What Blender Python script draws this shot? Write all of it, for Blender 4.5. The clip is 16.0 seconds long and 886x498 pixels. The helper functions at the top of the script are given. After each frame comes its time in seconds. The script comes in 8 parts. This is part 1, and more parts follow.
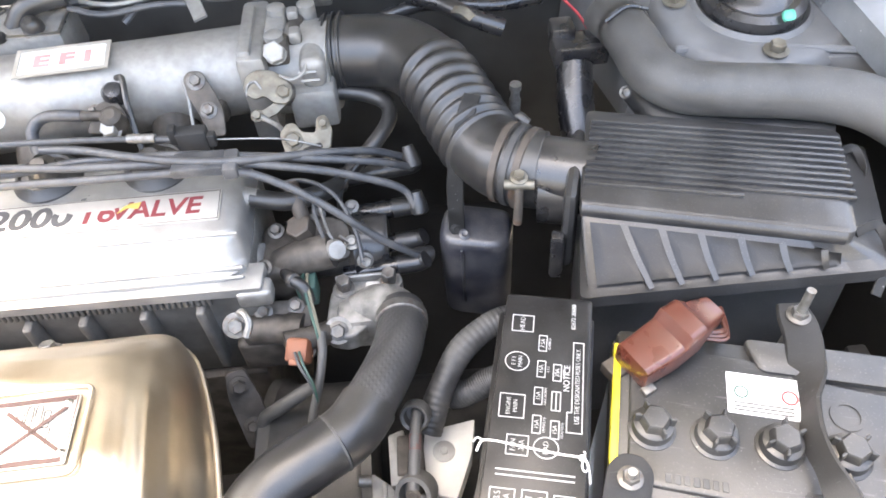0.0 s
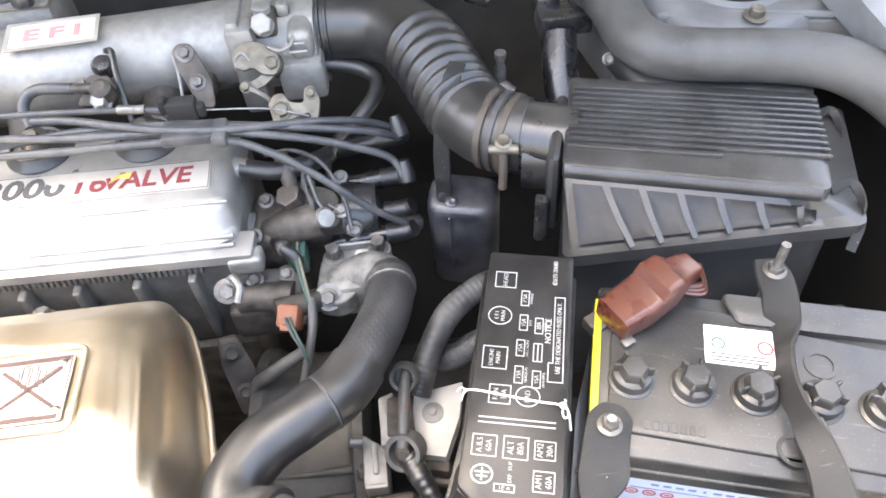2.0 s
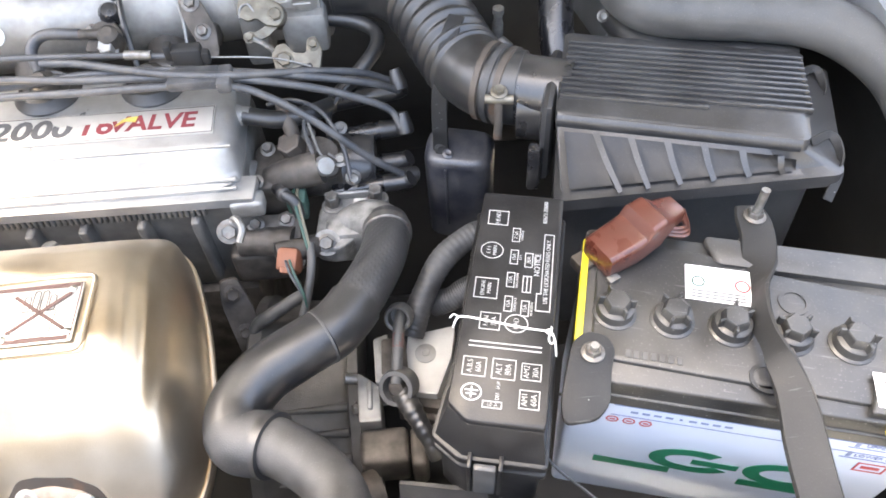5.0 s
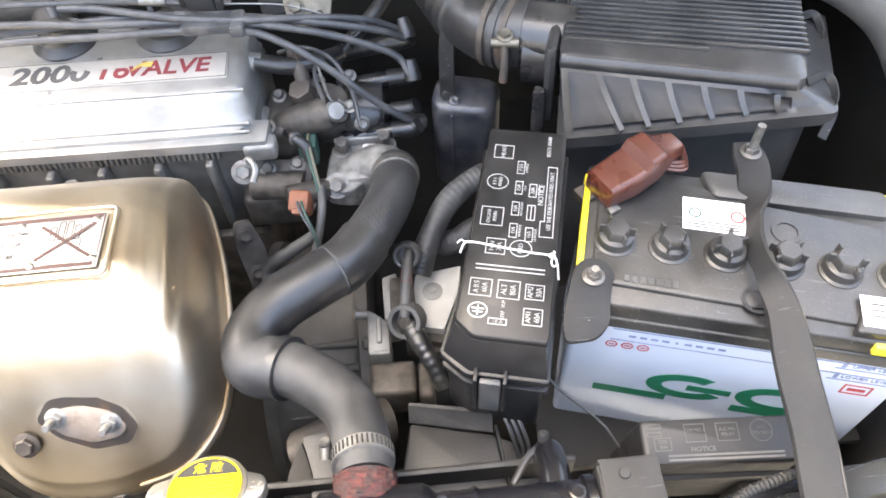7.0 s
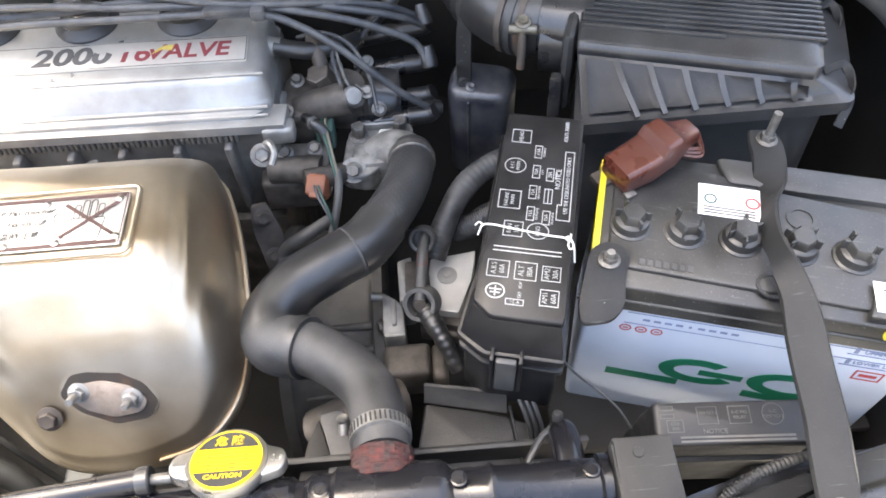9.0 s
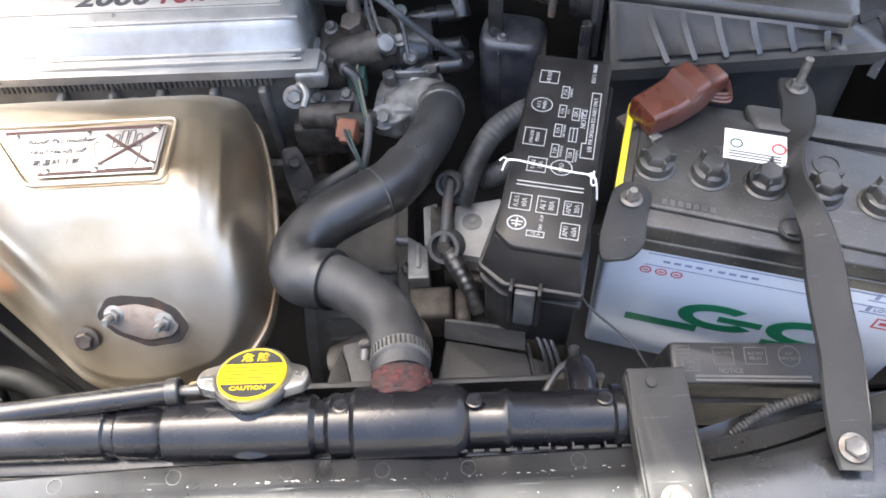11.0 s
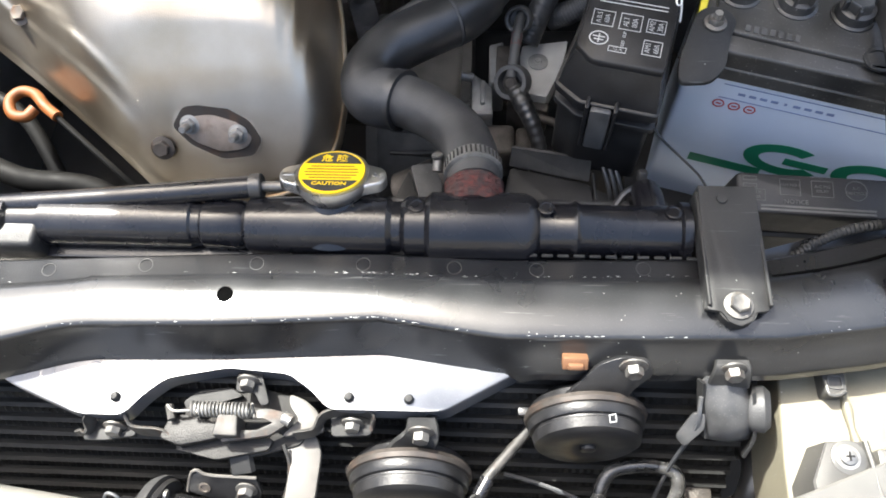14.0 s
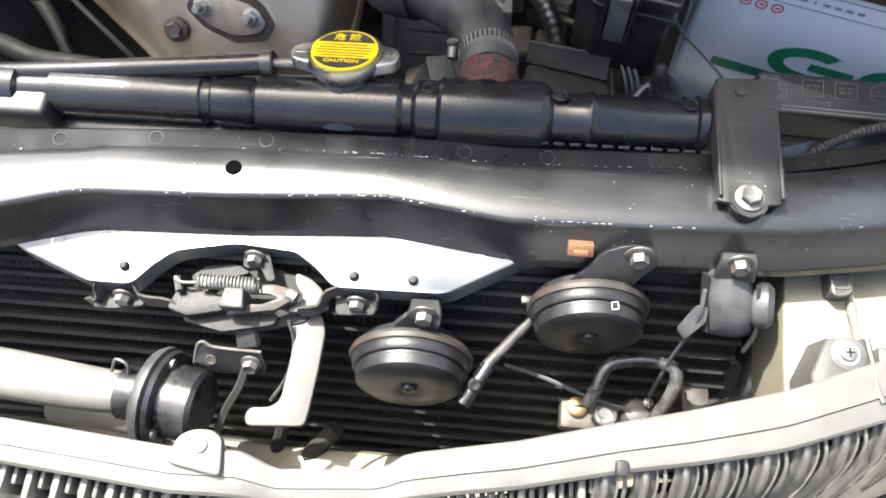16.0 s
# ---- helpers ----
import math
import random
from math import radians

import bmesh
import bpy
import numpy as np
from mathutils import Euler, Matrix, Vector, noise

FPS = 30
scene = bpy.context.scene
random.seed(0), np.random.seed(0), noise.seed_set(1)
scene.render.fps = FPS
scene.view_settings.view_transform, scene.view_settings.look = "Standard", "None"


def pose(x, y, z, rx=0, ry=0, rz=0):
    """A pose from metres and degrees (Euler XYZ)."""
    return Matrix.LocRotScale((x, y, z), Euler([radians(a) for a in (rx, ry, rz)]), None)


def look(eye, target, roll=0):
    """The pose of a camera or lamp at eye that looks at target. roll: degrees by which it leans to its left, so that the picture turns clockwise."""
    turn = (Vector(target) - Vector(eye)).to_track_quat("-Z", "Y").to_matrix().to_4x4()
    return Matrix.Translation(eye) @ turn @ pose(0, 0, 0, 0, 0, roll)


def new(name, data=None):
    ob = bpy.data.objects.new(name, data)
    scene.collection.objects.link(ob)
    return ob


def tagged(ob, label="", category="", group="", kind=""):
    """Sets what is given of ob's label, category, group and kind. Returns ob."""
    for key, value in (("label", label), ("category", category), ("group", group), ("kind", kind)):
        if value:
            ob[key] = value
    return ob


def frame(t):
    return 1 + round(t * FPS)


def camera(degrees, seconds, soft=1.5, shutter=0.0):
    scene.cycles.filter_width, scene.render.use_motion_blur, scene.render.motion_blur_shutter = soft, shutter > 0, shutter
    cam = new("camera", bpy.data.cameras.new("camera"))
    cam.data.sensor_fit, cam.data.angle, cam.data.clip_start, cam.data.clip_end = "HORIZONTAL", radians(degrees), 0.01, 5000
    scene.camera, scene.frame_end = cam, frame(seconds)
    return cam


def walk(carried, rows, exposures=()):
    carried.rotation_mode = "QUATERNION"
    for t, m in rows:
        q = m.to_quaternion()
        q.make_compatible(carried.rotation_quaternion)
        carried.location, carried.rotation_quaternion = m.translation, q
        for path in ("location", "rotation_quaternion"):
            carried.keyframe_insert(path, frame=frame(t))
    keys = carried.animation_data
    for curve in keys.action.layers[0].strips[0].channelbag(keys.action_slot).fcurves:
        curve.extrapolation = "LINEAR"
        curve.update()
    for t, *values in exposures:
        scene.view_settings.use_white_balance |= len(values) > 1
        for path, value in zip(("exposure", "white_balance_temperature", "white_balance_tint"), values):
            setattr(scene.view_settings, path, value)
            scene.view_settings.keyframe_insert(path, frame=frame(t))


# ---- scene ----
cam = camera(62.8, 16.0, soft=1.75)
PATH = [
    (0, (0.072, 0.034, 1.392), (0.125, 1.315, -0.143), -3.9),
    (0.5, (0.073, 0.028, 1.388), (0.132, 1.297, -0.157), -3.5),
    (1, (0.078, 0.019, 1.385), (0.143, 1.277, -0.169), -3.7),
    (1.5, (0.08, 0.013, 1.384), (0.139, 1.265, -0.174), -4.2),
    (2, (0.078, 0.008, 1.387), (0.138, 1.265, -0.167), -4.2),
    (2.5, (0.079, 0.0, 1.388), (0.129, 1.249, -0.174), -4.4),
    (3, (0.076, -0.01, 1.386), (0.136, 1.218, -0.191), -3.9),
    (3.5, (0.071, -0.019, 1.381), (0.151, 1.178, -0.219), -2.9),
    (4, (0.074, -0.029, 1.378), (0.133, 1.172, -0.22), -3.4),
    (4.2, (0.074, -0.031, 1.381), (0.137, 1.188, -0.203), -3.1),
    (6.3, (0.066, -0.056, 1.387), (0.136, 1.147, -0.209), -2.1),
    (6.5, (0.065, -0.064, 1.384), (0.119, 1.119, -0.227), -2.6),
    (7, (0.065, -0.078, 1.384), (0.123, 1.09, -0.239), -2.7),
    (7.5, (0.063, -0.085, 1.385), (0.108, 1.082, -0.239), -3.0),
    (8, (0.06, -0.087, 1.384), (0.103, 1.072, -0.245), -2.8),
    (10.3, (0.054, -0.101, 1.389), (0.046, 1.037, -0.256), -2.9),
    (10.5, (0.054, -0.11, 1.383), (0.03, 1.021, -0.266), -3.2),
    (11, (0.059, -0.125, 1.375), (0.01, 0.987, -0.287), -4.5),
    (11.5, (0.057, -0.138, 1.371), (0.03, 0.94, -0.313), -3.5),
    (12, (0.051, -0.149, 1.366), (-0.004, 0.906, -0.333), -4.4),
    (12.5, (0.04, -0.151, 1.36), (-0.022, 0.841, -0.376), -4.1),
    (13, (0.034, -0.148, 1.357), (-0.056, 0.777, -0.414), -4.6),
    (13.5, (0.029, -0.165, 1.357), (-0.067, 0.753, -0.417), -4.9),
    (14, (0.022, -0.189, 1.355), (-0.096, 0.685, -0.44), -5.7),
    (14.5, (0.023, -0.201, 1.351), (-0.115, 0.605, -0.474), -7.5),
    (15, (0.022, -0.213, 1.343), (-0.104, 0.549, -0.502), -5.7),
    (15.5, (0.023, -0.213, 1.341), (-0.123, 0.52, -0.514), -7.4),
    (16, (0.028, -0.224, 1.337), (-0.122, 0.497, -0.523), -6.9),
]
walk(cam, [(t, look(eye, target, roll)) for t, eye, target, roll in PATH],
     exposures=[(0.0, 4.1, 7150, 8), (4.0, 3.95, 7100, 8), (8.0, 3.64, 6850, 7), (10.5, 3.14, 6450, 8), (11.5, 3.14, 6400, 8), (12.5, 2.62, 6350, 7), (14.0, 2.25, 6300, 6), (16.0, 2.30, 6300, 6)])

# ---- world and light ----
world = bpy.data.worlds.new("sky")
world.use_nodes = True
scene.world = world
_n, _l = world.node_tree.nodes, world.node_tree.links
sky = _n.new("ShaderNodeTexSky")
sky.sky_type, sky.sun_disc = "NISHITA", False
sky.sun_elevation, sky.sun_rotation = radians(62), radians(-40)
sky.air_density, sky.dust_density, sky.ozone_density = 1.0, 7.0, 0.6
_l.new(sky.outputs["Color"], _n["Background"].inputs["Color"])
_n["Background"].inputs["Strength"].default_value = 0.125
sun = new("sun", bpy.data.lights.new("sun", "SUN"))
sun.data.energy, sun.data.angle, sun.data.color = 4.0, radians(0.6), (1.0, 0.95, 0.88)
sun.matrix_world = look((-0.38, 0.36, 1.80), (0, 0, 0.9))

# ---- materials ----
def material(name, col, rough=0.5, metal=0.0, var=0.25, scale=60.0, grain=900.0, bump=0.15, dust=0.0, dust_col=(0.30, 0.28, 0.25), coat=0.0, rust=0.0, aniso=None, chips=0.0, spec=0.5, coat_rough=0.03, tint=None):
    """A surface with colour variation at two scales, fine relief, dust and rust in patches."""
    m = bpy.data.materials.new(name)
    m.use_nodes = True
    nt, ln = m.node_tree.nodes, m.node_tree.links
    b = nt["Principled BSDF"]
    co = nt.new("ShaderNodeTexCoord")
    def noise_node(sc, det=4.0, src=None):
        n = nt.new("ShaderNodeTexNoise")
        n.inputs["Scale"].default_value, n.inputs["Detail"].default_value = sc, det
        ln.new(src or co.outputs["Object"], n.inputs["Vector"])
        return n
    src = co.outputs["Object"]
    if aniso:
        mp = nt.new("ShaderNodeMapping")
        mp.inputs["Scale"].default_value = aniso
        ln.new(src, mp.inputs["Vector"])
        src = mp.outputs["Vector"]
    big, fine = noise_node(scale, 5.0, src), noise_node(grain, 3.0, src)
    def ramp(n, a, c0, z, c1):
        r = nt.new("ShaderNodeValToRGB")
        e = r.color_ramp.elements
        e[0].position, e[0].color, e[1].position, e[1].color = a, (*c0, 1), z, (*c1, 1)
        ln.new(n.outputs["Fac"], r.inputs["Fac"])
        return r
    lo, hi = tint or [max(0, c * (1 - var)) for c in col], [min(1, c * (1 + var)) for c in col]
    out = ramp(big, 0.3, lo, 0.7, hi).outputs["Color"]
    def mix(fac, a, c):
        x = nt.new("ShaderNodeMix")
        x.data_type = "RGBA"
        ln.new(fac, x.inputs[0])
        ln.new(a, x.inputs[6])
        x.inputs[7].default_value = (*c, 1)
        return x.outputs[2]
    rough_out = ramp(big, 0.25, (rough * 0.8,) * 3, 0.75, (min(1, rough * 1.25),) * 3).outputs["Color"]
    if dust:
        d = ramp(noise_node(scale * 0.45, 8.0), 0.42, (0, 0, 0), 0.75, (dust,) * 3)
        sp = ramp(fine, 0.62, (0, 0, 0), 0.72, (dust,) * 3)
        out = mix(d.outputs["Color"], out, dust_col)
        out = mix(sp.outputs["Color"], out, [min(1, c * 1.2) for c in dust_col])
        rough_out = mix(d.outputs["Color"], rough_out, (0.9, 0.9, 0.9))
    if rust:
        r = ramp(noise_node(scale * 0.8, 9.0), 0.55, (0, 0, 0), 0.68, (rust,) * 3)
        out = mix(r.outputs["Color"], out, (0.12, 0.06, 0.032))
        rough_out = mix(r.outputs["Color"], rough_out, (0.9, 0.9, 0.9))
    if chips:
        v = nt.new("ShaderNodeTexVoronoi")
        v.inputs["Scale"].default_value = 130.0
        ln.new(co.outputs["Object"], v.inputs["Vector"])
        cr = nt.new("ShaderNodeValToRGB")
        cr.color_ramp.elements[0].position, cr.color_ramp.elements[0].color = 0.05, (chips,) * 3 + (1,)
        cr.color_ramp.elements[1].position, cr.color_ramp.elements[1].color = 0.085, (0, 0, 0, 1)
        ad = nt.new("ShaderNodeMath")
        ad.operation = "ADD"
        ln.new(v.outputs["Distance"], ad.inputs[0])
        ln.new(ramp(noise_node(14.0, 2.0), 0.35, (0.25,) * 3, 0.62, (0.0,) * 3).outputs["Color"], ad.inputs[1])
        ln.new(ad.outputs[0], cr.inputs["Fac"])
        out = mix(cr.outputs["Color"], out, (0.62, 0.61, 0.58))
        sc = nt.new("ShaderNodeMapping")
        sc.inputs["Scale"].default_value, sc.inputs["Rotation"].default_value = (3.0, 60.0, 20.0), (0, 0, 0.12)
        ln.new(co.outputs["Object"], sc.inputs["Vector"])
        out = mix(ramp(noise_node(9.0, 6.0, sc.outputs["Vector"]), 0.66, (0, 0, 0), 0.74, (chips * 0.35,) * 3).outputs["Color"], out, (0.40, 0.40, 0.40))
    b.inputs["Specular IOR Level"].default_value = spec
    ln.new(out, b.inputs["Base Color"])
    ln.new(rough_out, b.inputs["Roughness"])
    b.inputs["Metallic"].default_value = metal
    b.inputs["Coat Weight"].default_value = coat
    b.inputs["Coat Roughness"].default_value = coat_rough
    if bump:
        bp = nt.new("ShaderNodeBump")
        bp.inputs["Strength"].default_value, bp.inputs["Distance"].default_value = bump, 0.0006
        ln.new(fine.outputs["Fac"], bp.inputs["Height"])
        ln.new(bp.outputs["Normal"], b.inputs["Normal"])
    return m

M_PLASTIC = material("black_plastic", (0.014, 0.014, 0.016), 0.26, dust=0.14, bump=0.2, spec=0.7, coat=0.25)
M_PLASTIC_MATT = material("matt_black_plastic", (0.013, 0.013, 0.014), 0.48, dust=0.12, dust_col=(0.13, 0.125, 0.115), bump=0.4)
# Base and dust are lifted part way to stand in for early haze.
M_AIRBOX = material("airbox_plastic", (0.030, 0.030, 0.031), 0.34, dust=0.36, dust_col=(0.14, 0.138, 0.132), bump=0.25, scale=25, spec=0.5, coat=0.35, coat_rough=0.13)
M_NAVY = material("navy_plastic", (0.022, 0.024, 0.034), 0.34, dust=0.3, spec=0.8, coat=0.2)
M_RUBBER = material("rubber", (0.016, 0.016, 0.017), 0.34, dust=0.16, dust_col=(0.16, 0.155, 0.14), bump=0.3, scale=40, spec=0.8)
M_RUBBER_GREY = material("dusty_rubber", (0.026, 0.026, 0.027), 0.52, dust=0.34, dust_col=(0.15, 0.147, 0.14), bump=0.5, scale=60, spec=0.7)
M_WIRE = material("cable_rubber", (0.052, 0.055, 0.061), 0.42, dust=0.25, scale=80, spec=0.6)
M_CAST = material("cast_aluminium", (0.34, 0.335, 0.32), 0.45, 0.6, scale=130, var=0.12, grain=1400, dust=0.22, dust_col=(0.12, 0.11, 0.10), bump=0.9)
M_CAST_DARK = material("grimy_cast_metal", (0.098, 0.087, 0.076), 0.5, 0.45, scale=60, var=0.5, dust=0.6, dust_col=(0.035, 0.031, 0.028), bump=0.9)
M_COVER = material("silver_cover", (0.45, 0.45, 0.442), 0.30, 0.65, var=0.16, scale=30, bump=0.3, dust=0.55, dust_col=(0.22, 0.207, 0.185))
M_SHIELD = material("heat_tinted_steel", (0.60, 0.54, 0.45), 0.38, 1.0, var=0.16, scale=13, tint=(0.50, 0.41, 0.295), bump=0.25, dust=0.10, dust_col=(0.24, 0.20, 0.15), rust=0.06, spec=0.6)
M_ZINC = material("zinc_steel", (0.30, 0.295, 0.28), 0.42, 0.8, scale=150, rust=0.25, dust=0.3, dust_col=(0.10, 0.09, 0.08))
M_GOLD = material("yellow_zinc", (0.20, 0.185, 0.15), 0.48, 0.6, scale=120, rust=0.2, dust=0.5, dust_col=(0.08, 0.07, 0.055))
M_RUSTY = material("rusty_steel", (0.10, 0.086, 0.074), 0.6, 0.5, scale=80, rust=0.6)
M_SUPPORT = material("black_body_paint", (0.012, 0.0125, 0.014), 0.28, 0.0, scale=25, dust=0.06, dust_col=(0.16, 0.16, 0.155), bump=0.2, coat=1.0, chips=0.35, spec=0.25, coat_rough=0.21)
M_PLATE_PAINT = material("grey_body_paint", (0.085, 0.09, 0.105), 0.3, 0.0, scale=25, dust=0.25, dust_col=(0.24, 0.245, 0.255), bump=0.12, coat=0.5, chips=0.5, spec=0.8)
M_BRKT = material("grey_painted_steel", (0.021, 0.021, 0.021), 0.55, 0.0, scale=50, dust=0.25, dust_col=(0.065, 0.063, 0.06), chips=0.4, spec=0.3)
M_TANK = material("radiator_tank_plastic", (0.006, 0.006, 0.008), 0.24, scale=40, dust=0.09, dust_col=(0.12, 0.12, 0.125), bump=0.2, coat=0.22, spec=0.42, coat_rough=0.12)
M_YELLOW = material("yellow_paint", (0.80, 0.55, 0.01), 0.4, var=0.06, bump=0.05)
M_YSTRIP = material("yellow_plastic", (0.75, 0.62, 0.03), 0.45, var=0.08, dust=0.15)
M_CHROME = material("plated_steel", (0.50, 0.495, 0.48), 0.28, 1.0, var=0.15, scale=100, dust=0.25, dust_col=(0.25, 0.24, 0.22))
M_CASE = material("battery_case", (0.56, 0.62, 0.72), 0.35, var=0.05, scale=15, bump=0.05, dust=0.15, dust_col=(0.5, 0.5, 0.48))
M_LID = material("battery_lid", (0.018, 0.018, 0.018), 0.36, dust=0.34, dust_col=(0.15, 0.145, 0.135), scale=35, grain=520, spec=0.7, chips=0.45)
M_GREEN = material("green_print", (0.02, 0.19, 0.10), 0.4, var=0.06, bump=0.0)
M_WHITE = material("white_print", (0.46, 0.46, 0.45), 0.6, var=0.12, bump=0.0)
M_FADED = material("faded_print", (0.085, 0.085, 0.083), 0.7, var=0.3, bump=0.0)
M_BLACKINK = material("black_print", (0.03, 0.03, 0.03), 0.5, bump=0.0)
M_REDINK = material("red_print", (0.45, 0.05, 0.05), 0.5, var=0.1, bump=0.0)
M_BLUEINK = material("blue_ink", (0.20, 0.25, 0.42), 0.5, bump=0.0)
M_LABEL = material("white_label", (0.80, 0.80, 0.79), 0.4, var=0.03, bump=0.03)
M_PLATE = material("silver_label", (0.58, 0.555, 0.51), 0.38, 0.55, var=0.08, scale=60, bump=0.1, dust=0.2, dust_col=(0.35, 0.32, 0.27))
M_REDCAP = material("red_brown_plastic", (0.080, 0.022, 0.014), 0.28, var=0.12, scale=50, dust=0.25, dust_col=(0.10, 0.075, 0.065), coat=0.35, coat_rough=0.12)
M_ORANGE = material("orange_plastic", (0.24, 0.085, 0.042), 0.5, dust=0.35, dust_col=(0.16, 0.09, 0.06))
M_DIP = material("orange_handle", (0.15, 0.046, 0.006), 0.55, dust=0.1, dust_col=(0.12, 0.06, 0.03))
M_GREENPLUG = material("green_plastic", (0.02, 0.07, 0.055), 0.5, dust=0.25)
M_SEAL = material("red_sealant", (0.062, 0.017, 0.014), 0.8, scale=300, var=0.8, bump=1.0, dust=1.0, dust_col=(0.03, 0.028, 0.026))
M_FIN = material("condenser_black", (0.010, 0.010, 0.010), 0.6, dust=0.2, dust_col=(0.05, 0.047, 0.044), bump=0.5)
M_FINTUBE = material("condenser_tube", (0.012, 0.012, 0.0115), 0.65, dust=0.2, dust_col=(0.05, 0.047, 0.044), spec=0.3)
M_TRUMPET = material("pale_painted_metal", (0.33, 0.325, 0.30), 0.36, 0.55, var=0.18, scale=25, dust=0.45, dust_col=(0.20, 0.185, 0.155))
M_LEVER = material("beige_painted_steel", (0.088, 0.082, 0.074), 0.5, var=0.15, dust=0.35, dust_col=(0.075, 0.069, 0.061), chips=0.3)
M_LOUVRE = material("grey_louvre", (0.11, 0.108, 0.102), 0.4, 0.4, var=0.2, scale=60, dust=0.45, dust_col=(0.12, 0.113, 0.10))
M_GRILLE = material("silver_grille", (0.14, 0.137, 0.127), 0.42, 0.3, var=0.14, scale=30, dust=0.45, dust_col=(0.12, 0.114, 0.10), chips=0.4)
M_CREAM = material("cream_body_paint", (0.17, 0.157, 0.115), 0.45, var=0.25, scale=16, dust=0.6, dust_col=(0.10, 0.09, 0.066), chips=0.5)
M_STRING = material("white_string", (0.78, 0.77, 0.73), 0.8, bump=0.5)
M_INNER = material("inner_wing_paint", (0.15, 0.15, 0.15), 0.42, scale=18, dust=0.45, dust_col=(0.165, 0.162, 0.155), bump=0.3)
M_DARK = material("grimy_black", (0.018, 0.017, 0.016), 0.8, scale=20, dust=0.3, dust_col=(0.05, 0.045, 0.04))
M_REDWIRE = material("red_wire", (0.40, 0.05, 0.06), 0.5)
M_BRASS = material("brass", (0.70, 0.52, 0.25), 0.35, 1.0, scale=120)
M_CONCRETE = material("concrete", (0.44, 0.42, 0.385), 0.9, scale=8, grain=300, bump=0.8)

M_FUSE = material("fuse_lid_plastic", (0.011, 0.011, 0.012), 0.36, dust=0.14, dust_col=(0.10, 0.098, 0.093), bump=0.25, spec=0.35)
M_HORN = material("horn_black", (0.012, 0.012, 0.013), 0.36, dust=0.14, dust_col=(0.10, 0.095, 0.09), bump=0.35, scale=90, spec=0.5)
M_HORNRIM = material("horn_rim", (0.06, 0.052, 0.046), 0.45, 0.4, scale=90, rust=0.3)
M_LATCH = material("greasy_steel", (0.055, 0.053, 0.05), 0.5, 0.3, scale=110, var=0.5, rust=0.3, dust=0.5, dust_col=(0.03, 0.027, 0.024))
# Dark wall tone, raised slightly to stand in for early lens haze.
M_DARK_SHEET = material("dark_sheet_metal", (0.042, 0.041, 0.039), 0.6, scale=14, var=0.4, dust=0.5, dust_col=(0.075, 0.07, 0.063), bump=0.4, spec=0.3)
# Pushed near black: the shade beside the exhaust shield put into the colour.
M_SHADE_BLACK = material("shade_black", (0.004, 0.004, 0.004), 0.6, spec=0.15, dust=0.1, dust_col=(0.02, 0.019, 0.018))
M_LAMPBRKT = material("dull_bracket_steel", (0.062, 0.060, 0.056), 0.5, 0.2, var=0.15, scale=40, dust=0.35, dust_col=(0.085, 0.08, 0.07), chips=0.3)
M_HEAD = material("weathered_head_casting", (0.17, 0.165, 0.155), 0.5, 0.4, scale=55, var=0.25, dust=0.45, dust_col=(0.07, 0.063, 0.056), bump=0.9)
M_GEARCASE = material("dusty_gearbox_casting", (0.085, 0.083, 0.079), 0.55, 0.3, scale=45, var=0.3, dust=0.5, dust_col=(0.04, 0.037, 0.034), bump=0.8)
M_TAPE = material("faded_red_tape", (0.10, 0.055, 0.052), 0.6, dust=0.6, dust_col=(0.11, 0.10, 0.095))
M_GEAR = material("dark_metal", (0.024, 0.023, 0.022), 0.5, 0.3, scale=35, var=0.5, dust=0.4, dust_col=(0.012, 0.011, 0.010), bump=0.8)
M_FLANGE = material("brown_cast_flange", (0.28, 0.235, 0.20), 0.65, 0.4, scale=90, rust=0.35, bump=0.8)
M_CORRODED = material("corroded_alloy", (0.20, 0.195, 0.185), 0.5, 0.5, scale=110, var=0.35, dust=0.75, dust_col=(0.40, 0.385, 0.36), bump=1.0)
M_OILY = material("oily_black_pipe", (0.02, 0.02, 0.02), 0.18, dust=0.25, dust_col=(0.35, 0.34, 0.32), scale=120, spec=0.8)

M_REDINKDARK = material("brown_red_print", (0.075, 0.036, 0.03), 0.6, bump=0.0)

M_CLASP = material("worn_grey_plastic", (0.050, 0.050, 0.051), 0.45, dust=0.3, dust_col=(0.2, 0.195, 0.185))

M_CRUST = material("pale_corrosion", (0.52, 0.50, 0.47), 0.9, scale=200, var=0.3, bump=1.0, dust=0.5, dust_col=(0.25, 0.2, 0.17))

# Dark brown that puts the shade of the flange gap into colour.
M_GAP = material("gap_brown", (0.030, 0.024, 0.020), 0.8, scale=80, rust=0.3)

# Grey of the added, unseen walls that hold back low sky light.
M_HORIZON = material("horizon_wall", (0.20, 0.195, 0.185), 0.9, scale=3, grain=120, bump=0.6)

M_BOLT = material("dull_bolt_steel", (0.17, 0.165, 0.155), 0.45, 0.7, scale=150, var=0.3, rust=0.3, dust=0.4, dust_col=(0.08, 0.07, 0.06))

# Flat black that stands in for the shade inside holes and seams.
M_GAP_SHADE = material("gap_shade_black", (0.003, 0.003, 0.003), 1.0, spec=0.0, bump=0.0)

M_STAMP = material("worn_stamp", (0.07, 0.069, 0.066), 0.6, var=0.3, bump=0.0)

M_TAN = material("tan_plastic", (0.15, 0.07, 0.032), 0.5, dust=0.2, dust_col=(0.16, 0.11, 0.075))

M_RUBBER_DUST = material("pale_dusty_rubber", (0.062, 0.062, 0.061), 0.5, dust=0.4, dust_col=(0.15, 0.147, 0.14), bump=0.5, scale=30, spec=0.6)

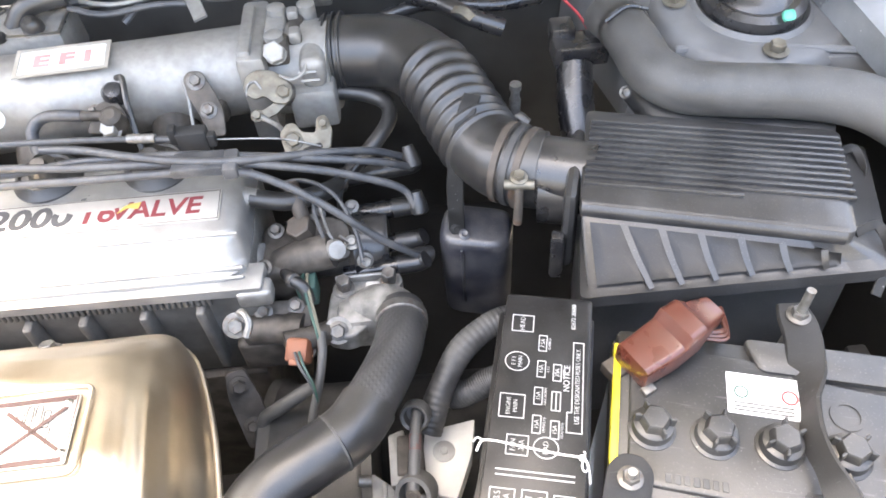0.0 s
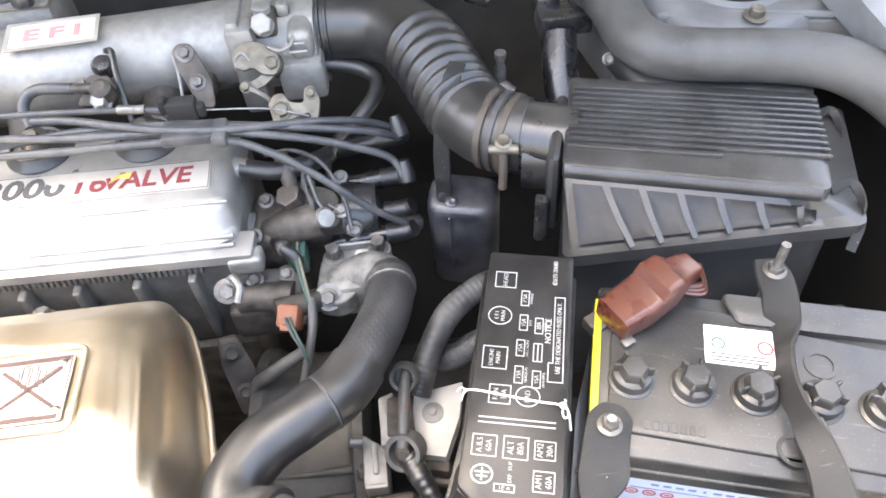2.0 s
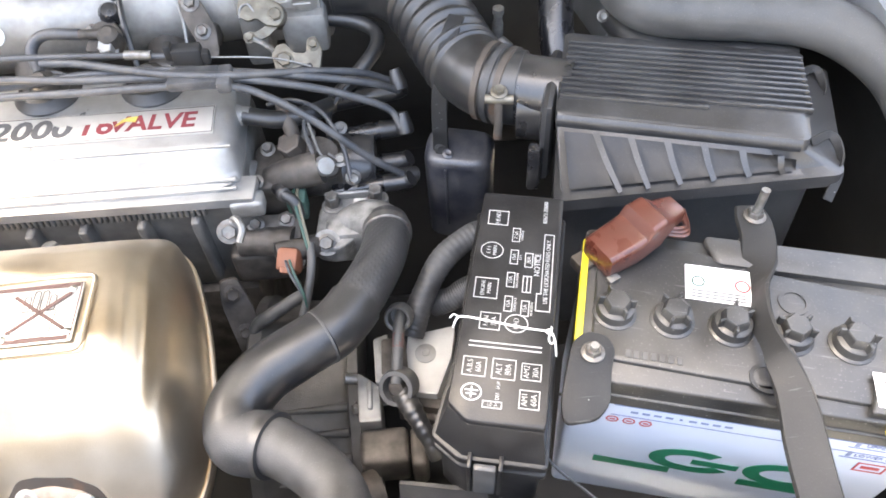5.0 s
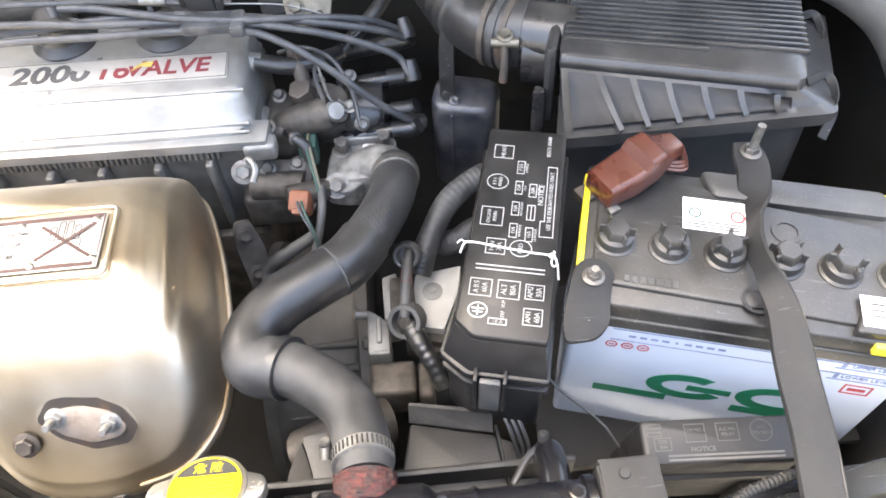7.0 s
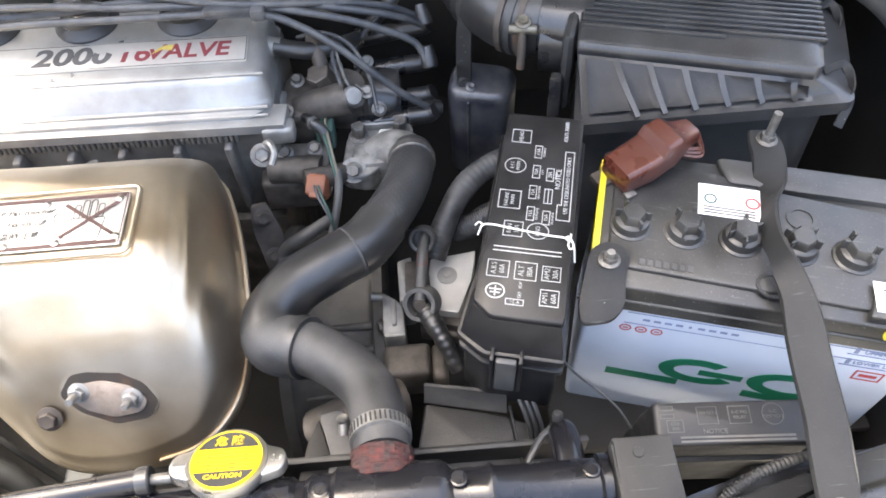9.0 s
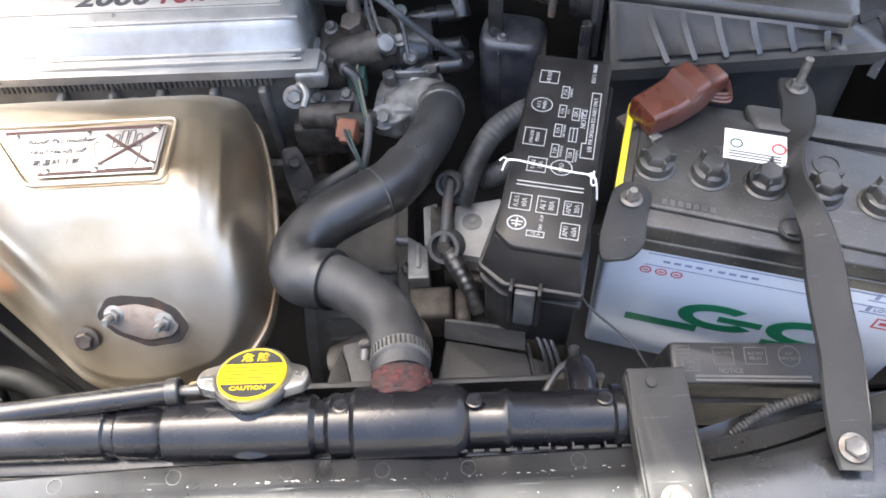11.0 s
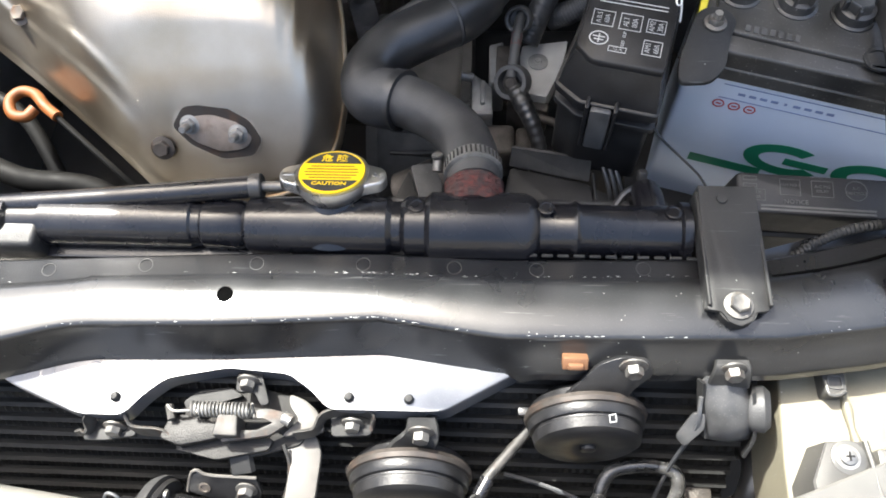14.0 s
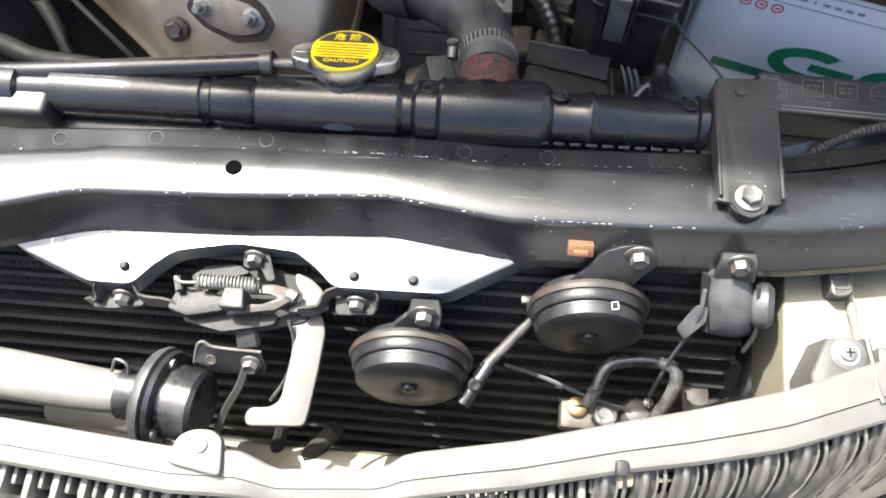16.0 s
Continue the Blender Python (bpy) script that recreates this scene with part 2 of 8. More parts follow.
M_CHIP = material("bare_chipped_metal", (0.38, 0.38, 0.37), 0.6, 0.2, var=0.3, bump=0.0)

M_YFADE = material("faded_yellow", (0.52, 0.40, 0.10), 0.5, var=0.2, bump=0.0)

M_WING = material("pale_wing_paint", (0.20, 0.21, 0.225), 0.3, 0.0, scale=25, dust=0.35, dust_col=(0.25, 0.25, 0.245), bump=0.1, coat=0.5, chips=0.8)

def braided():
    """Dusty rubber with a fine crossed weave standing in relief."""
    m = material("braided_rubber", (0.030, 0.030, 0.031), 0.45, dust=0.25, dust_col=(0.15, 0.147, 0.14), bump=0.0, scale=60, spec=0.6)
    nt, ln = m.node_tree.nodes, m.node_tree.links
    co = nt.new("ShaderNodeTexCoord")
    heights = []
    for a in (42, -30):
        mp = nt.new("ShaderNodeMapping")
        mp.inputs["Rotation"].default_value = (0, 0, radians(a))
        ln.new(co.outputs["Object"], mp.inputs["Vector"])
        wv = nt.new("ShaderNodeTexWave")
        wv.inputs["Scale"].default_value, wv.inputs["Distortion"].default_value = 62.0, 0.6
        ln.new(mp.outputs["Vector"], wv.inputs["Vector"])
        heights.append(wv.outputs["Fac"])
    mx = nt.new("ShaderNodeMath")
    mx.operation = "MAXIMUM"
    for k, h in enumerate(heights):
        ln.new(h, mx.inputs[k])
    bp = nt.new("ShaderNodeBump")
    bp.inputs["Strength"].default_value, bp.inputs["Distance"].default_value = 0.4, 0.0006
    ln.new(mx.outputs[0], bp.inputs["Height"])
    ln.new(bp.outputs["Normal"], nt["Principled BSDF"].inputs["Normal"])
    return m

M_BRAID = braided()

# ---- mesh helpers ----
W = {}

def thing(name, loc=(0, 0, 0), rz=0.0, label="", category="", group="", kind="", m=None):
    ob = new(name)
    ob.empty_display_size = 0.02
    W[ob] = m if m is not None else pose(*loc, 0, 0, rz)
    ob.matrix_basis = W[ob]
    return tagged(ob, label, category, group, kind)

def finish(bm, sharp=38):
    bmesh.ops.recalc_face_normals(bm, faces=bm.faces)
    lim = radians(sharp)
    for f in bm.faces:
        f.smooth = True
    for e in bm.edges:
        if len(e.link_faces) == 2 and e.calc_face_angle(0) > lim:
            e.smooth = False

def part(name, bm, mat, parent, label="", world=True, sharp=38):
    """Links a bmesh as one mesh under a thing or part; world: its coordinates are the world's."""
    if world:
        bm.transform(W[parent].inverted())
    finish(bm, sharp)
    me = bpy.data.meshes.new(name)
    bm.to_mesh(me)
    bm.free()
    me.materials.append(mat)
    ob = new(name, me)
    ob.parent = parent
    W[ob] = W[parent]
    return tagged(ob, label)

def solid(name, bm, mat, label="", category="", kind="", loc=None, group="", sharp=38):
    """A thing that is one mesh, in world coordinates, with its origin at loc."""
    loc = loc or (0, 0, 0)
    bm.transform(Matrix.Translation(loc).inverted())
    finish(bm, sharp)
    me = bpy.data.meshes.new(name)
    bm.to_mesh(me)
    bm.free()
    me.materials.append(mat)
    ob = new(name, me)
    ob.location = loc
    W[ob] = Matrix.Translation(loc)
    return tagged(ob, label, category, group, kind)

def join(*bms):
    out = bms[0]
    for b in bms[1:]:
        me = bpy.data.meshes.new("tmp")
        b.to_mesh(me)
        b.free()
        out.from_mesh(me)
        bpy.data.meshes.remove(me)
    return out

def moved(bm, m):
    bm.transform(m)
    return bm

def box(sx, sy, sz, c=(0, 0, 0), bev=0.002, seg=2, m=None):
    bm = bmesh.new()
    bmesh.ops.create_cube(bm, size=1, matrix=Matrix.Translation(c) @ Matrix.Diagonal((sx, sy, sz, 1)))
    if bev:
        bmesh.ops.bevel(bm, geom=bm.edges, offset=bev, segments=seg, profile=0.5, affect="EDGES")
    return moved(bm, m) if m is not None else bm

def loft(rings, closed=True, cap=True):
    """A skin over rings of as many points each."""
    bm = bmesh.new()
    vs = [[bm.verts.new(p) for p in r] for r in rings]
    n = len(rings[0])
    for a, b in zip(vs, vs[1:]):
        for i in range(n if closed else n - 1):
            k = (i + 1) % n
            bm.faces.new((a[i], a[k], b[k], b[i]))
    if cap and closed:
        bm.faces.new(vs[0])
        bm.faces.new(vs[-1])
    return bm

def rounded(pts, r, seg=4):
    """A closed outline with its corners rounded."""
    out, n = [], len(pts)
    for i in range(n):
        a, p, b = (Vector(pts[(i + k) % n]) for k in (-1, 0, 1))
        rr = min(r, (a - p).length * 0.45, (b - p).length * 0.45)
        s, e = p + (a - p).normalized() * rr, p + (b - p).normalized() * rr
        for k in range(seg + 1):
            t = k / seg
            out.append(tuple((1 - t) ** 2 * s + 2 * t * (1 - t) * p + t * t * e))
    return out

def prism(pts, z0, z1, r=0.0, bev=0.002, taper=0.0):
    """An upright slab over an outline, its top edge rounded, its top drawn in by taper."""
    o = [Vector(p) for p in (rounded(pts, r) if r else pts)]
    c = sum(o, Vector((0, 0))) / len(o)
    size = max((p - c).length for p in o)
    def ring(inset, z):
        k = 1 - inset / size
        return [(c.x + (p.x - c.x) * k, c.y + (p.y - c.y) * k, z) for p in o]
    rings = [ring(0, z0)]
    if bev:
        for k in range(4):
            a = k / 3 * math.pi / 2
            rings.append(ring(taper + bev * (1 - math.cos(a)), z1 - bev + bev * math.sin(a)))
    else:
        rings.append(ring(taper, z1))
    return loft(rings)

def curve_points(pts, sub=6):
    """A smooth line through points."""
    p = [Vector(q) for q in pts]
    if len(p) < 3:
        return p
    p = [2 * p[0] - p[1]] + p + [2 * p[-1] - p[-2]]
    out = []
    for i in range(1, len(p) - 2):
        a, b, c, d = p[i - 1:i + 3]
        for k in range(sub):
            t = k / sub
            out.append(0.5 * (2 * b + (c - a) * t + (2 * a - 5 * b + 4 * c - d) * t * t + (3 * b - a - 3 * c + d) * t ** 3))
    return out + [p[-2]]

def tube(pts, r, n=12, sub=6, cap=True, shape=None):
    """A round bar or hose along a line; r: a radius or a function of 0..1."""
    c = curve_points(pts, sub)
    up, rings = Vector((0, 0, 1)), []
    last = None
    for i, p in enumerate(c):
        t = (c[min(i + 1, len(c) - 1)] - c[max(i - 1, 0)]).normalized()
        if last is None:
            u = t.orthogonal().normalized()
        else:
            u = (last - t * last.dot(t)).normalized()
        last = u
        v = t.cross(u)
        rad = r(i / (len(c) - 1)) if callable(r) else r
        rings.append([p + (u * math.cos(a) + v * math.sin(a)) * rad for a in (2 * math.pi * k / n for k in range(n))])
    return loft(rings, cap=cap)

def frame_to(p, d, up=(0, 0, 1)):
    """A frame at p whose z looks along d."""
    return Matrix.Translation(p) @ Vector(d).to_track_quat("Z", "Y").to_matrix().to_4x4()

def lathe(profile, n=24, m=None):
    """A turned body round z from (radius, height) pairs."""
    rings = [[(max(r, 1e-5) * math.cos(2 * math.pi * k / n), max(r, 1e-5) * math.sin(2 * math.pi * k / n), z) for k in range(n)] for r, z in profile]
    bm = loft(rings)
    return moved(bm, m) if m is not None else bm

def hexhead(af=0.012, h=0.006, washer=0.0095):
    """A hexagon head with a flange, standing on z = 0."""
    r = af / 2 / math.cos(math.pi / 6)
    def ring(k, z, n=6):
        return [(k * math.cos(2 * math.pi * i / n + 0.3), k * math.sin(2 * math.pi * i / n + 0.3), z) for i in range(n)]
    bm = loft([ring(r, 0.001), ring(r, h - 0.001), ring(r * 0.86, h), ring(r * 0.6, h - 0.0004)])
    return join(bm, lathe([(washer, 0), (washer, 0.0012), (r, 0.0022), (0.001, 0.0022)], 18))

def bolt(parent, p, d=(0, 0, 1), af=0.012, h=0.006, washer=0.0095, mat=None, name="bolt", label=""):
    return part(name, moved(hexhead(af, h, washer), frame_to(p, d)), mat or M_BOLT, parent, label)

def sweep(pts, widths, thick, side=None, sub=5, bev=True):
    """A flat bar along a line. widths: a number or a function of 0..1; side: the way its width runs, or a function."""
    c = curve_points(pts, sub)
    rings = []
    for i, p in enumerate(c):
        s = i / (len(c) - 1)
        t = (c[min(i + 1, len(c) - 1)] - c[max(i - 1, 0)]).normalized()
        w = side(s) if callable(side) else Vector(side)
        w = (w - t * w.dot(t)).normalized()
        n = t.cross(w)
        hw = (widths(s) if callable(widths) else widths) / 2
        e = thick * 0.35
        rings.append([p + w * a + n * b for a, b in ((-hw, -thick / 2), (hw - e, -thick / 2), (hw, 0), (hw - e, thick / 2), (-hw + e, thick / 2), (-hw, 0))])
    return loft(rings)

def lettering(s, size, m, mat, parent, name="lettering", depth=0.0002, squeeze=1.0, align="CENTER", shear=0.0, bold=0.0):
    """Printed words as a thin mesh, centred on the frame m."""
    cu = bpy.data.curves.new("tmp", "FONT")
    cu.body, cu.size, cu.align_x, cu.align_y, cu.extrude, cu.shear, cu.offset = s, size, align, "CENTER", depth, shear, bold
    cu.resolution_u = 3
    ob = new("tmp", cu)
    bpy.context.view_layer.update()
    me = bpy.data.meshes.new_from_object(ob.evaluated_get(bpy.context.evaluated_depsgraph_get()))
    bpy.data.objects.remove(ob)
    bpy.data.curves.remove(cu)
    bm = bmesh.new()
    bm.from_mesh(me)
    bpy.data.meshes.remove(me)
    bm.transform(m @ Matrix.Diagonal((squeeze, 1, 1, 1)))
    return part(name, bm, mat, parent, world=False, sharp=180)

def ring_flat(pts, w, z, t=0.0003):
    """A closed printed line of width w round an outline in the plane z."""
    o = [Vector(p) for p in pts]
    c = sum(o, Vector((0, 0))) / len(o)
    def off(k):
        n, out = len(o), []
        for i in range(n):
            d1, d2 = (o[i] - o[i - 1]).normalized(), (o[(i + 1) % n] - o[i]).normalized()
            nn = Vector((-d1.y - d2.y, d1.x + d2.x)).normalized() / max(0.5, math.sqrt((1 + d1.dot(d2)) / 2))
            out.append(o[i] + nn * k)
        return out
    a, b = off(w / 2), off(-w / 2)
    return loft([[(p.x, p.y, z) for p in a], [(p.x, p.y, z + t) for p in a], [(p.x, p.y, z + t) for p in b], [(p.x, p.y, z) for p in b], [(p.x, p.y, z) for p in a]], cap=False)

def circle(cx, cy, r, n=24):
    return [(cx + r * math.cos(2 * math.pi * k / n), cy + r * math.sin(2 * math.pi * k / n)) for k in range(n)]

def rect(cx, cy, w, h):
    return [(cx - w / 2, cy - h / 2), (cx + w / 2, cy - h / 2), (cx + w / 2, cy + h / 2), (cx - w / 2, cy + h / 2)]

# ---- setting ----
def ground():
    bm = bmesh.new()
    bmesh.ops.create_grid(bm, x_segments=8, y_segments=8, size=60)
    # Never in view; made pale so it bounces fill light under the bonnet.
    solid("ground", moved(bm, Matrix.Translation((0, 0, 0.1))), M_CONCRETE, "unseen concrete ground, pale to bounce light into the bay", "ground", "structure")

def bay():
    """The walls and floor of the engine bay."""
    solid("wall_bulkhead", box(1.5, 0.02, 0.62, (0, 0.93, 0.70), 0.004), M_DARK_SHEET, "dark bulkhead behind the engine", "bulkhead", "structure")
    solid("wall_left", box(0.02, 1.0, 0.5, (-0.66, 0.44, 0.70), 0.004), M_INNER, "dusty painted inner wing panel", "inner wing", "structure")
    solid("wall_right", box(0.02, 1.0, 0.46, (0.60, 0.44, 0.74), 0.004), M_DARK_SHEET, "dark right inner wing panel", "inner wing", "structure")
    solid("floor", box(1.3, 1.15, 0.02, (-0.03, 0.38, 0.44), 0.004), M_DARK, "grimy black tray below the engine", "undertray", "structure")

def bonnet():
    """The raised bonnet, above the view: it keeps the sun off the engine."""
    m = Matrix.Translation((0, 0.96, 1.04)) @ pose(0, 0, 0, -58, 0, 0)
    bm = prism([(-0.66, -1.0), (-0.3, -1.03), (0.3, -1.03), (0.66, -1.0), (0.72, 0), (-0.72, 0)], 0.0, 0.02, r=0.03, bev=0.006)
    solid("bonnet", moved(bm, m), M_CREAM, "raised cream bonnet above the engine bay", "bonnet", "structure")

def horizon_walls():
    """Added plain walls, out of view: they close the horizon and dim low light."""
    for name, sx, sy, x, y in (("wall_north", 4.6, 0.12, 0.0, 2.5), ("wall_south", 4.6, 0.12, 0.0, -2.1), ("wall_east", 0.12, 4.48, 2.24, 0.2), ("wall_west", 0.12, 4.48, -2.24, 0.2)):
        solid(name, box(sx, sy, 1.76, (x, y, 0.97), 0.01), M_HORIZON, "added unseen grey wall that dims low sky light", "wall", "structure")

ground()
horizon_walls()
bay()
bonnet()

# ---- front end ----
XS = [-0.60, -0.34, -0.272, -0.256, -0.16, -0.05, -0.012, 0.034, 0.134, 0.218, 0.279, 0.36, 0.55]
Y_BACK = [0.010, 0.022, 0.026, 0.027, 0.032, 0.034, 0.033, 0.031, 0.034, 0.036, 0.05, 0.07, 0.09]
Y_STEP = [-0.02, -0.002, 0.005, 0.008, 0.012, 0.014, 0.013, 0.012, 0.016, 0.018, 0.03, 0.045, 0.06]
Y_FRONT = [-0.07, -0.050, -0.031, -0.029, -0.026, -0.019, -0.024, -0.030, -0.028, -0.025, -0.016, 0.0, 0.03]

def radiator_support():
    t = thing("radiator_support", (0, 0, 0.87), label="black painted pressed steel crossmember with glossy dusty top", category="car part")
    rings = []
    for i in range(93):
        x = -0.55 + 1.0 * i / 92
        b, s, f = (float(np.interp(x, XS, a)) for a in (Y_BACK, Y_STEP, Y_FRONT))
        low = 0.858 if x < 0.05 else 0.866
        d = f - (0.012 if x < 0.04 else 0.018)
        rings.append([(x, b, 0.868), (x, b, 0.886), (x, b - 0.002, 0.888), (x, s + 0.004, 0.8885), (x, s, 0.893), (x, s - 0.005, 0.8955),
                      (x, (s + f) / 2, 0.8965), (x, f + 0.010, 0.8965), (x, f + 0.003, 0.8960), (x, f + 0.0010, 0.8954), (x, f, 0.8940), (x, f - 0.0008, 0.8918), (x, (f + d) / 2 + 0.001, (0.892 + low) / 2 + 0.002), (x, d + 0.001, low + 0.007), (x, d, low + 0.004), (x, d - 0.0015, low),
                      (x, d + 0.004, low - 0.004), (x, 0.0, low - 0.006)])
    part("crossmember", loft(rings), M_SUPPORT, t, sharp=50)
    rng, chips = random.Random(11), bmesh.new()
    for i in range(110):
        x = rng.choice((rng.uniform(-0.33, 0.30), rng.gauss(-0.05, 0.03), rng.gauss(0.10, 0.03)))
        s, f = (float(np.interp(x, XS, a)) for a in (Y_STEP, Y_FRONT))
        y, z = ((f + 0.0012 + abs(rng.gauss(0, 0.0004)), 0.8956), (s + 0.0044 + rng.gauss(0, 0.0005), 0.8887))[i % 2]
        w, d = rng.uniform(0.0003, 0.0016), rng.uniform(0.00012, 0.0003)
        chips.faces.new([chips.verts.new((x + w * a, y + d * b, z + 0.0002)) for a, b in ((-1, -0.3), (-0.2, -1), (0.9, -0.4), (1, 0.5), (0.1, 1), (-0.7, 0.6))])
    tagged(part("paint_chips", chips, M_CHIP, t, "small bare paint chips"), kind="stuff")
    out = [(-0.336, -0.052), (-0.321, -0.061), (-0.264, -0.082), (-0.232, -0.082), (-0.219, -0.066), (-0.205, -0.054), (-0.161, -0.045), (-0.115, -0.048), (-0.098, -0.059),
           (-0.083, -0.073), (-0.004, -0.072), (0.047, -0.043), (0.047, -0.038), (-0.005, -0.033), (-0.103, -0.031), (-0.254, -0.038)]
    bm = prism(out, 0.838, 0.8585, r=0.006, bev=0.003, taper=0.002)
    part("lower_plate", bm, M_PLATE_PAINT, t, "grey painted lower plate")
    for x in (-0.294, -0.223, -0.142, -0.065, 0.0, 0.058, 0.132):
        b, s = (float(np.interp(x, XS, a)) for a in (Y_BACK, Y_STEP))
        part("spot_weld", lathe([(0.0054, 0), (0.0053, 0.0006), (0.0048, 0.0006), (0.0046, 0)], 20, Matrix.Translation((x, (b + s) / 2 + 0.0012, 0.8879))), M_BRKT, t)
    for x, y in ((-0.292, -0.053), (-0.258, -0.048), (-0.215, -0.046), (-0.048, -0.043), (0.016, -0.046)):
        part("spot_weld", lathe([(0.0058, 0), (0.0054, 0.0004), (0.0046, 0.0004), (0.0040, 0.0001), (0.0, 0.00005)], 20, Matrix.Translation((x, y, 0.8584))), M_PLATE_PAINT, t)
    for x, y in ((-0.237, -0.069), (-0.071, -0.064), (-0.029, -0.064)):
        part("stud", lathe([(0.0035, 0), (0.0035, 0.002), (0.0024, 0.0045), (0.0, 0.005)], 12, Matrix.Translation((x, y, 0.8583))), M_BRKT, t)
    part("seam", tube([(0.219, 0.0222, 0.8884), (0.247, 0.0262, 0.8910), (0.272, 0.0322, 0.8893), (0.297, 0.0402, 0.8882), (0.316, 0.0475, 0.8876)], 0.0013, 8), M_GAP_SHADE, t, "dark open seam")
    # A black disc gives the hole its shade; the crossmember is not cut.
    part("drain_hole", lathe([(0.0058, 0), (0.0056, 0.0006), (0.0048, 0.0006), (0.0047, 0.0002), (0.0, 0.0002)], 20, Matrix.Translation((-0.158, -0.004, 0.8966))), M_GAP_SHADE, t, "round hole, its shade drawn as a black disc")
    c = part("clip", moved(box(0.017, 0.009, 0.008, (0, 0, 0), 0.001), frame_to((0.083, -0.0405, 0.8825), (0, -0.75, 0.66))), M_TAN, t, "small tan plastic clip")
    part("clip_head", moved(box(0.010, 0.004, 0.010, (0, -0.001, 0.002), 0.001), frame_to((0.083, -0.0405, 0.8825), (0, -0.75, 0.66))), M_TAN, c)

def radiator():
    t = thing("radiator", (-0.1, 0.06, 0.45), label="radiator with glossy black plastic top tank", category="radiator")
    prof = [(-0.60, 0.017), (-0.352, 0.017), (-0.350, 0.023), (-0.337, 0.023), (-0.335, 0.018), (-0.312, 0.018), (-0.310, 0.0215), (-0.196, 0.0215), (-0.194, 0.0195),
            (-0.188, 0.0195), (-0.186, 0.0215), (-0.160, 0.022), (-0.156, 0.020), (-0.152, 0.0225), (-0.09, 0.0245), (-0.05, 0.0245), (-0.046, 0.021), (-0.040, 0.021), (-0.036, 0.025), (-0.022, 0.025),
            (-0.018, 0.029), (0.050, 0.029), (0.056, 0.026), (0.060, 0.0215), (0.082, 0.0215), (0.086, 0.024), (0.090, 0.021), (0.158, 0.021), (0.160, 0.024), (0.166, 0.024)]
    rings = []
    for x, r in prof:
        r *= 0.84 if x < -0.155 else 0.93
        k = [(math.cos(2 * math.pi * a / 24), math.sin(2 * math.pi * a / 24)) for a in range(24)]
        rings.append([(x, 0.058 + r * c, 0.882 + r * s) for c, s in k])
    part("top_tank", loft(rings), M_TANK, t)
    part("tank_foot", box(0.76, 0.046, 0.02, (-0.215, 0.056, 0.862), 0.003), M_TANK, t)
    part("core", box(0.74, 0.03, 0.38, (-0.21, 0.055, 0.66), 0.002), M_FIN, t)
    for i in range(17):
        part("crimp_tab", box(0.0078, 0.0022, 0.0016, (-0.013 + 0.0112 * i, 0.0345, 0.8888), 0.0005, 1), M_BRKT, t)
    for i, x in enumerate((0.088, 0.114, 0.130, 0.152)):
        part("rib", box(0.0018, 0.012, 0.010, (x, 0.036, 0.881), 0.0005, 1), M_TANK, t)
    part("filler_neck", lathe([(0.017, 0), (0.0175, 0.012), (0.021, 0.014), (0.021, 0.017), (0.0, 0.017)], 24, Matrix.Translation((-0.091, 0.078, 0.886))), M_TANK, t)
    part("neck_saddle", lathe([(0.036, -0.012), (0.029, 0.000), (0.021, 0.008), (0.018, 0.012), (0.0, 0.012)], 28, frame_to((-0.0905, 0.072, 0.890), (0, 0.30, 0.95))), M_TANK, t)
    part("end_block", box(0.28, 0.032, 0.026, (-0.450, 0.0475, 0.881), 0.004, 3), M_PLASTIC_MATT, t)
    part("outlet_neck", tube([(0.012, 0.065, 0.884), (0.012, 0.085, 0.886), (0.012, 0.080, 0.886)], 0.0200, 24), M_RUBBER, t)
    part("lug", tube([(0.144, 0.070, 0.872), (0.145, 0.090, 0.868), (0.1455, 0.105, 0.858), (0.146, 0.112, 0.842)], 0.0115, 18), M_TANK, t)
    part("lug_nipple", lathe([(0.0042, 0), (0.0042, 0.006), (0.0030, 0.0075), (0, 0.0075)], 12, frame_to((0.1425, 0.116, 0.862), (0, 0.4, 1))), M_BRKT, t)
    part("lug_arm", tube([(0.140, 0.112, 0.858), (0.131, 0.108, 0.852), (0.124, 0.100, 0.846), (0.118, 0.092, 0.842)], 0.0030, 8), M_RUBBER, t)
    for x in (-0.028, 0.064, 0.153):
        part("boss", lathe([(0.006, 0), (0.0058, 0.001), (0.0045, 0.0013), (0.004, 0.0008), (0, 0.0008)], 16, frame_to((x, 0.064, 0.9045 if x < 0.1 else 0.9015), (0, 0.15, 1))), M_TANK, t)

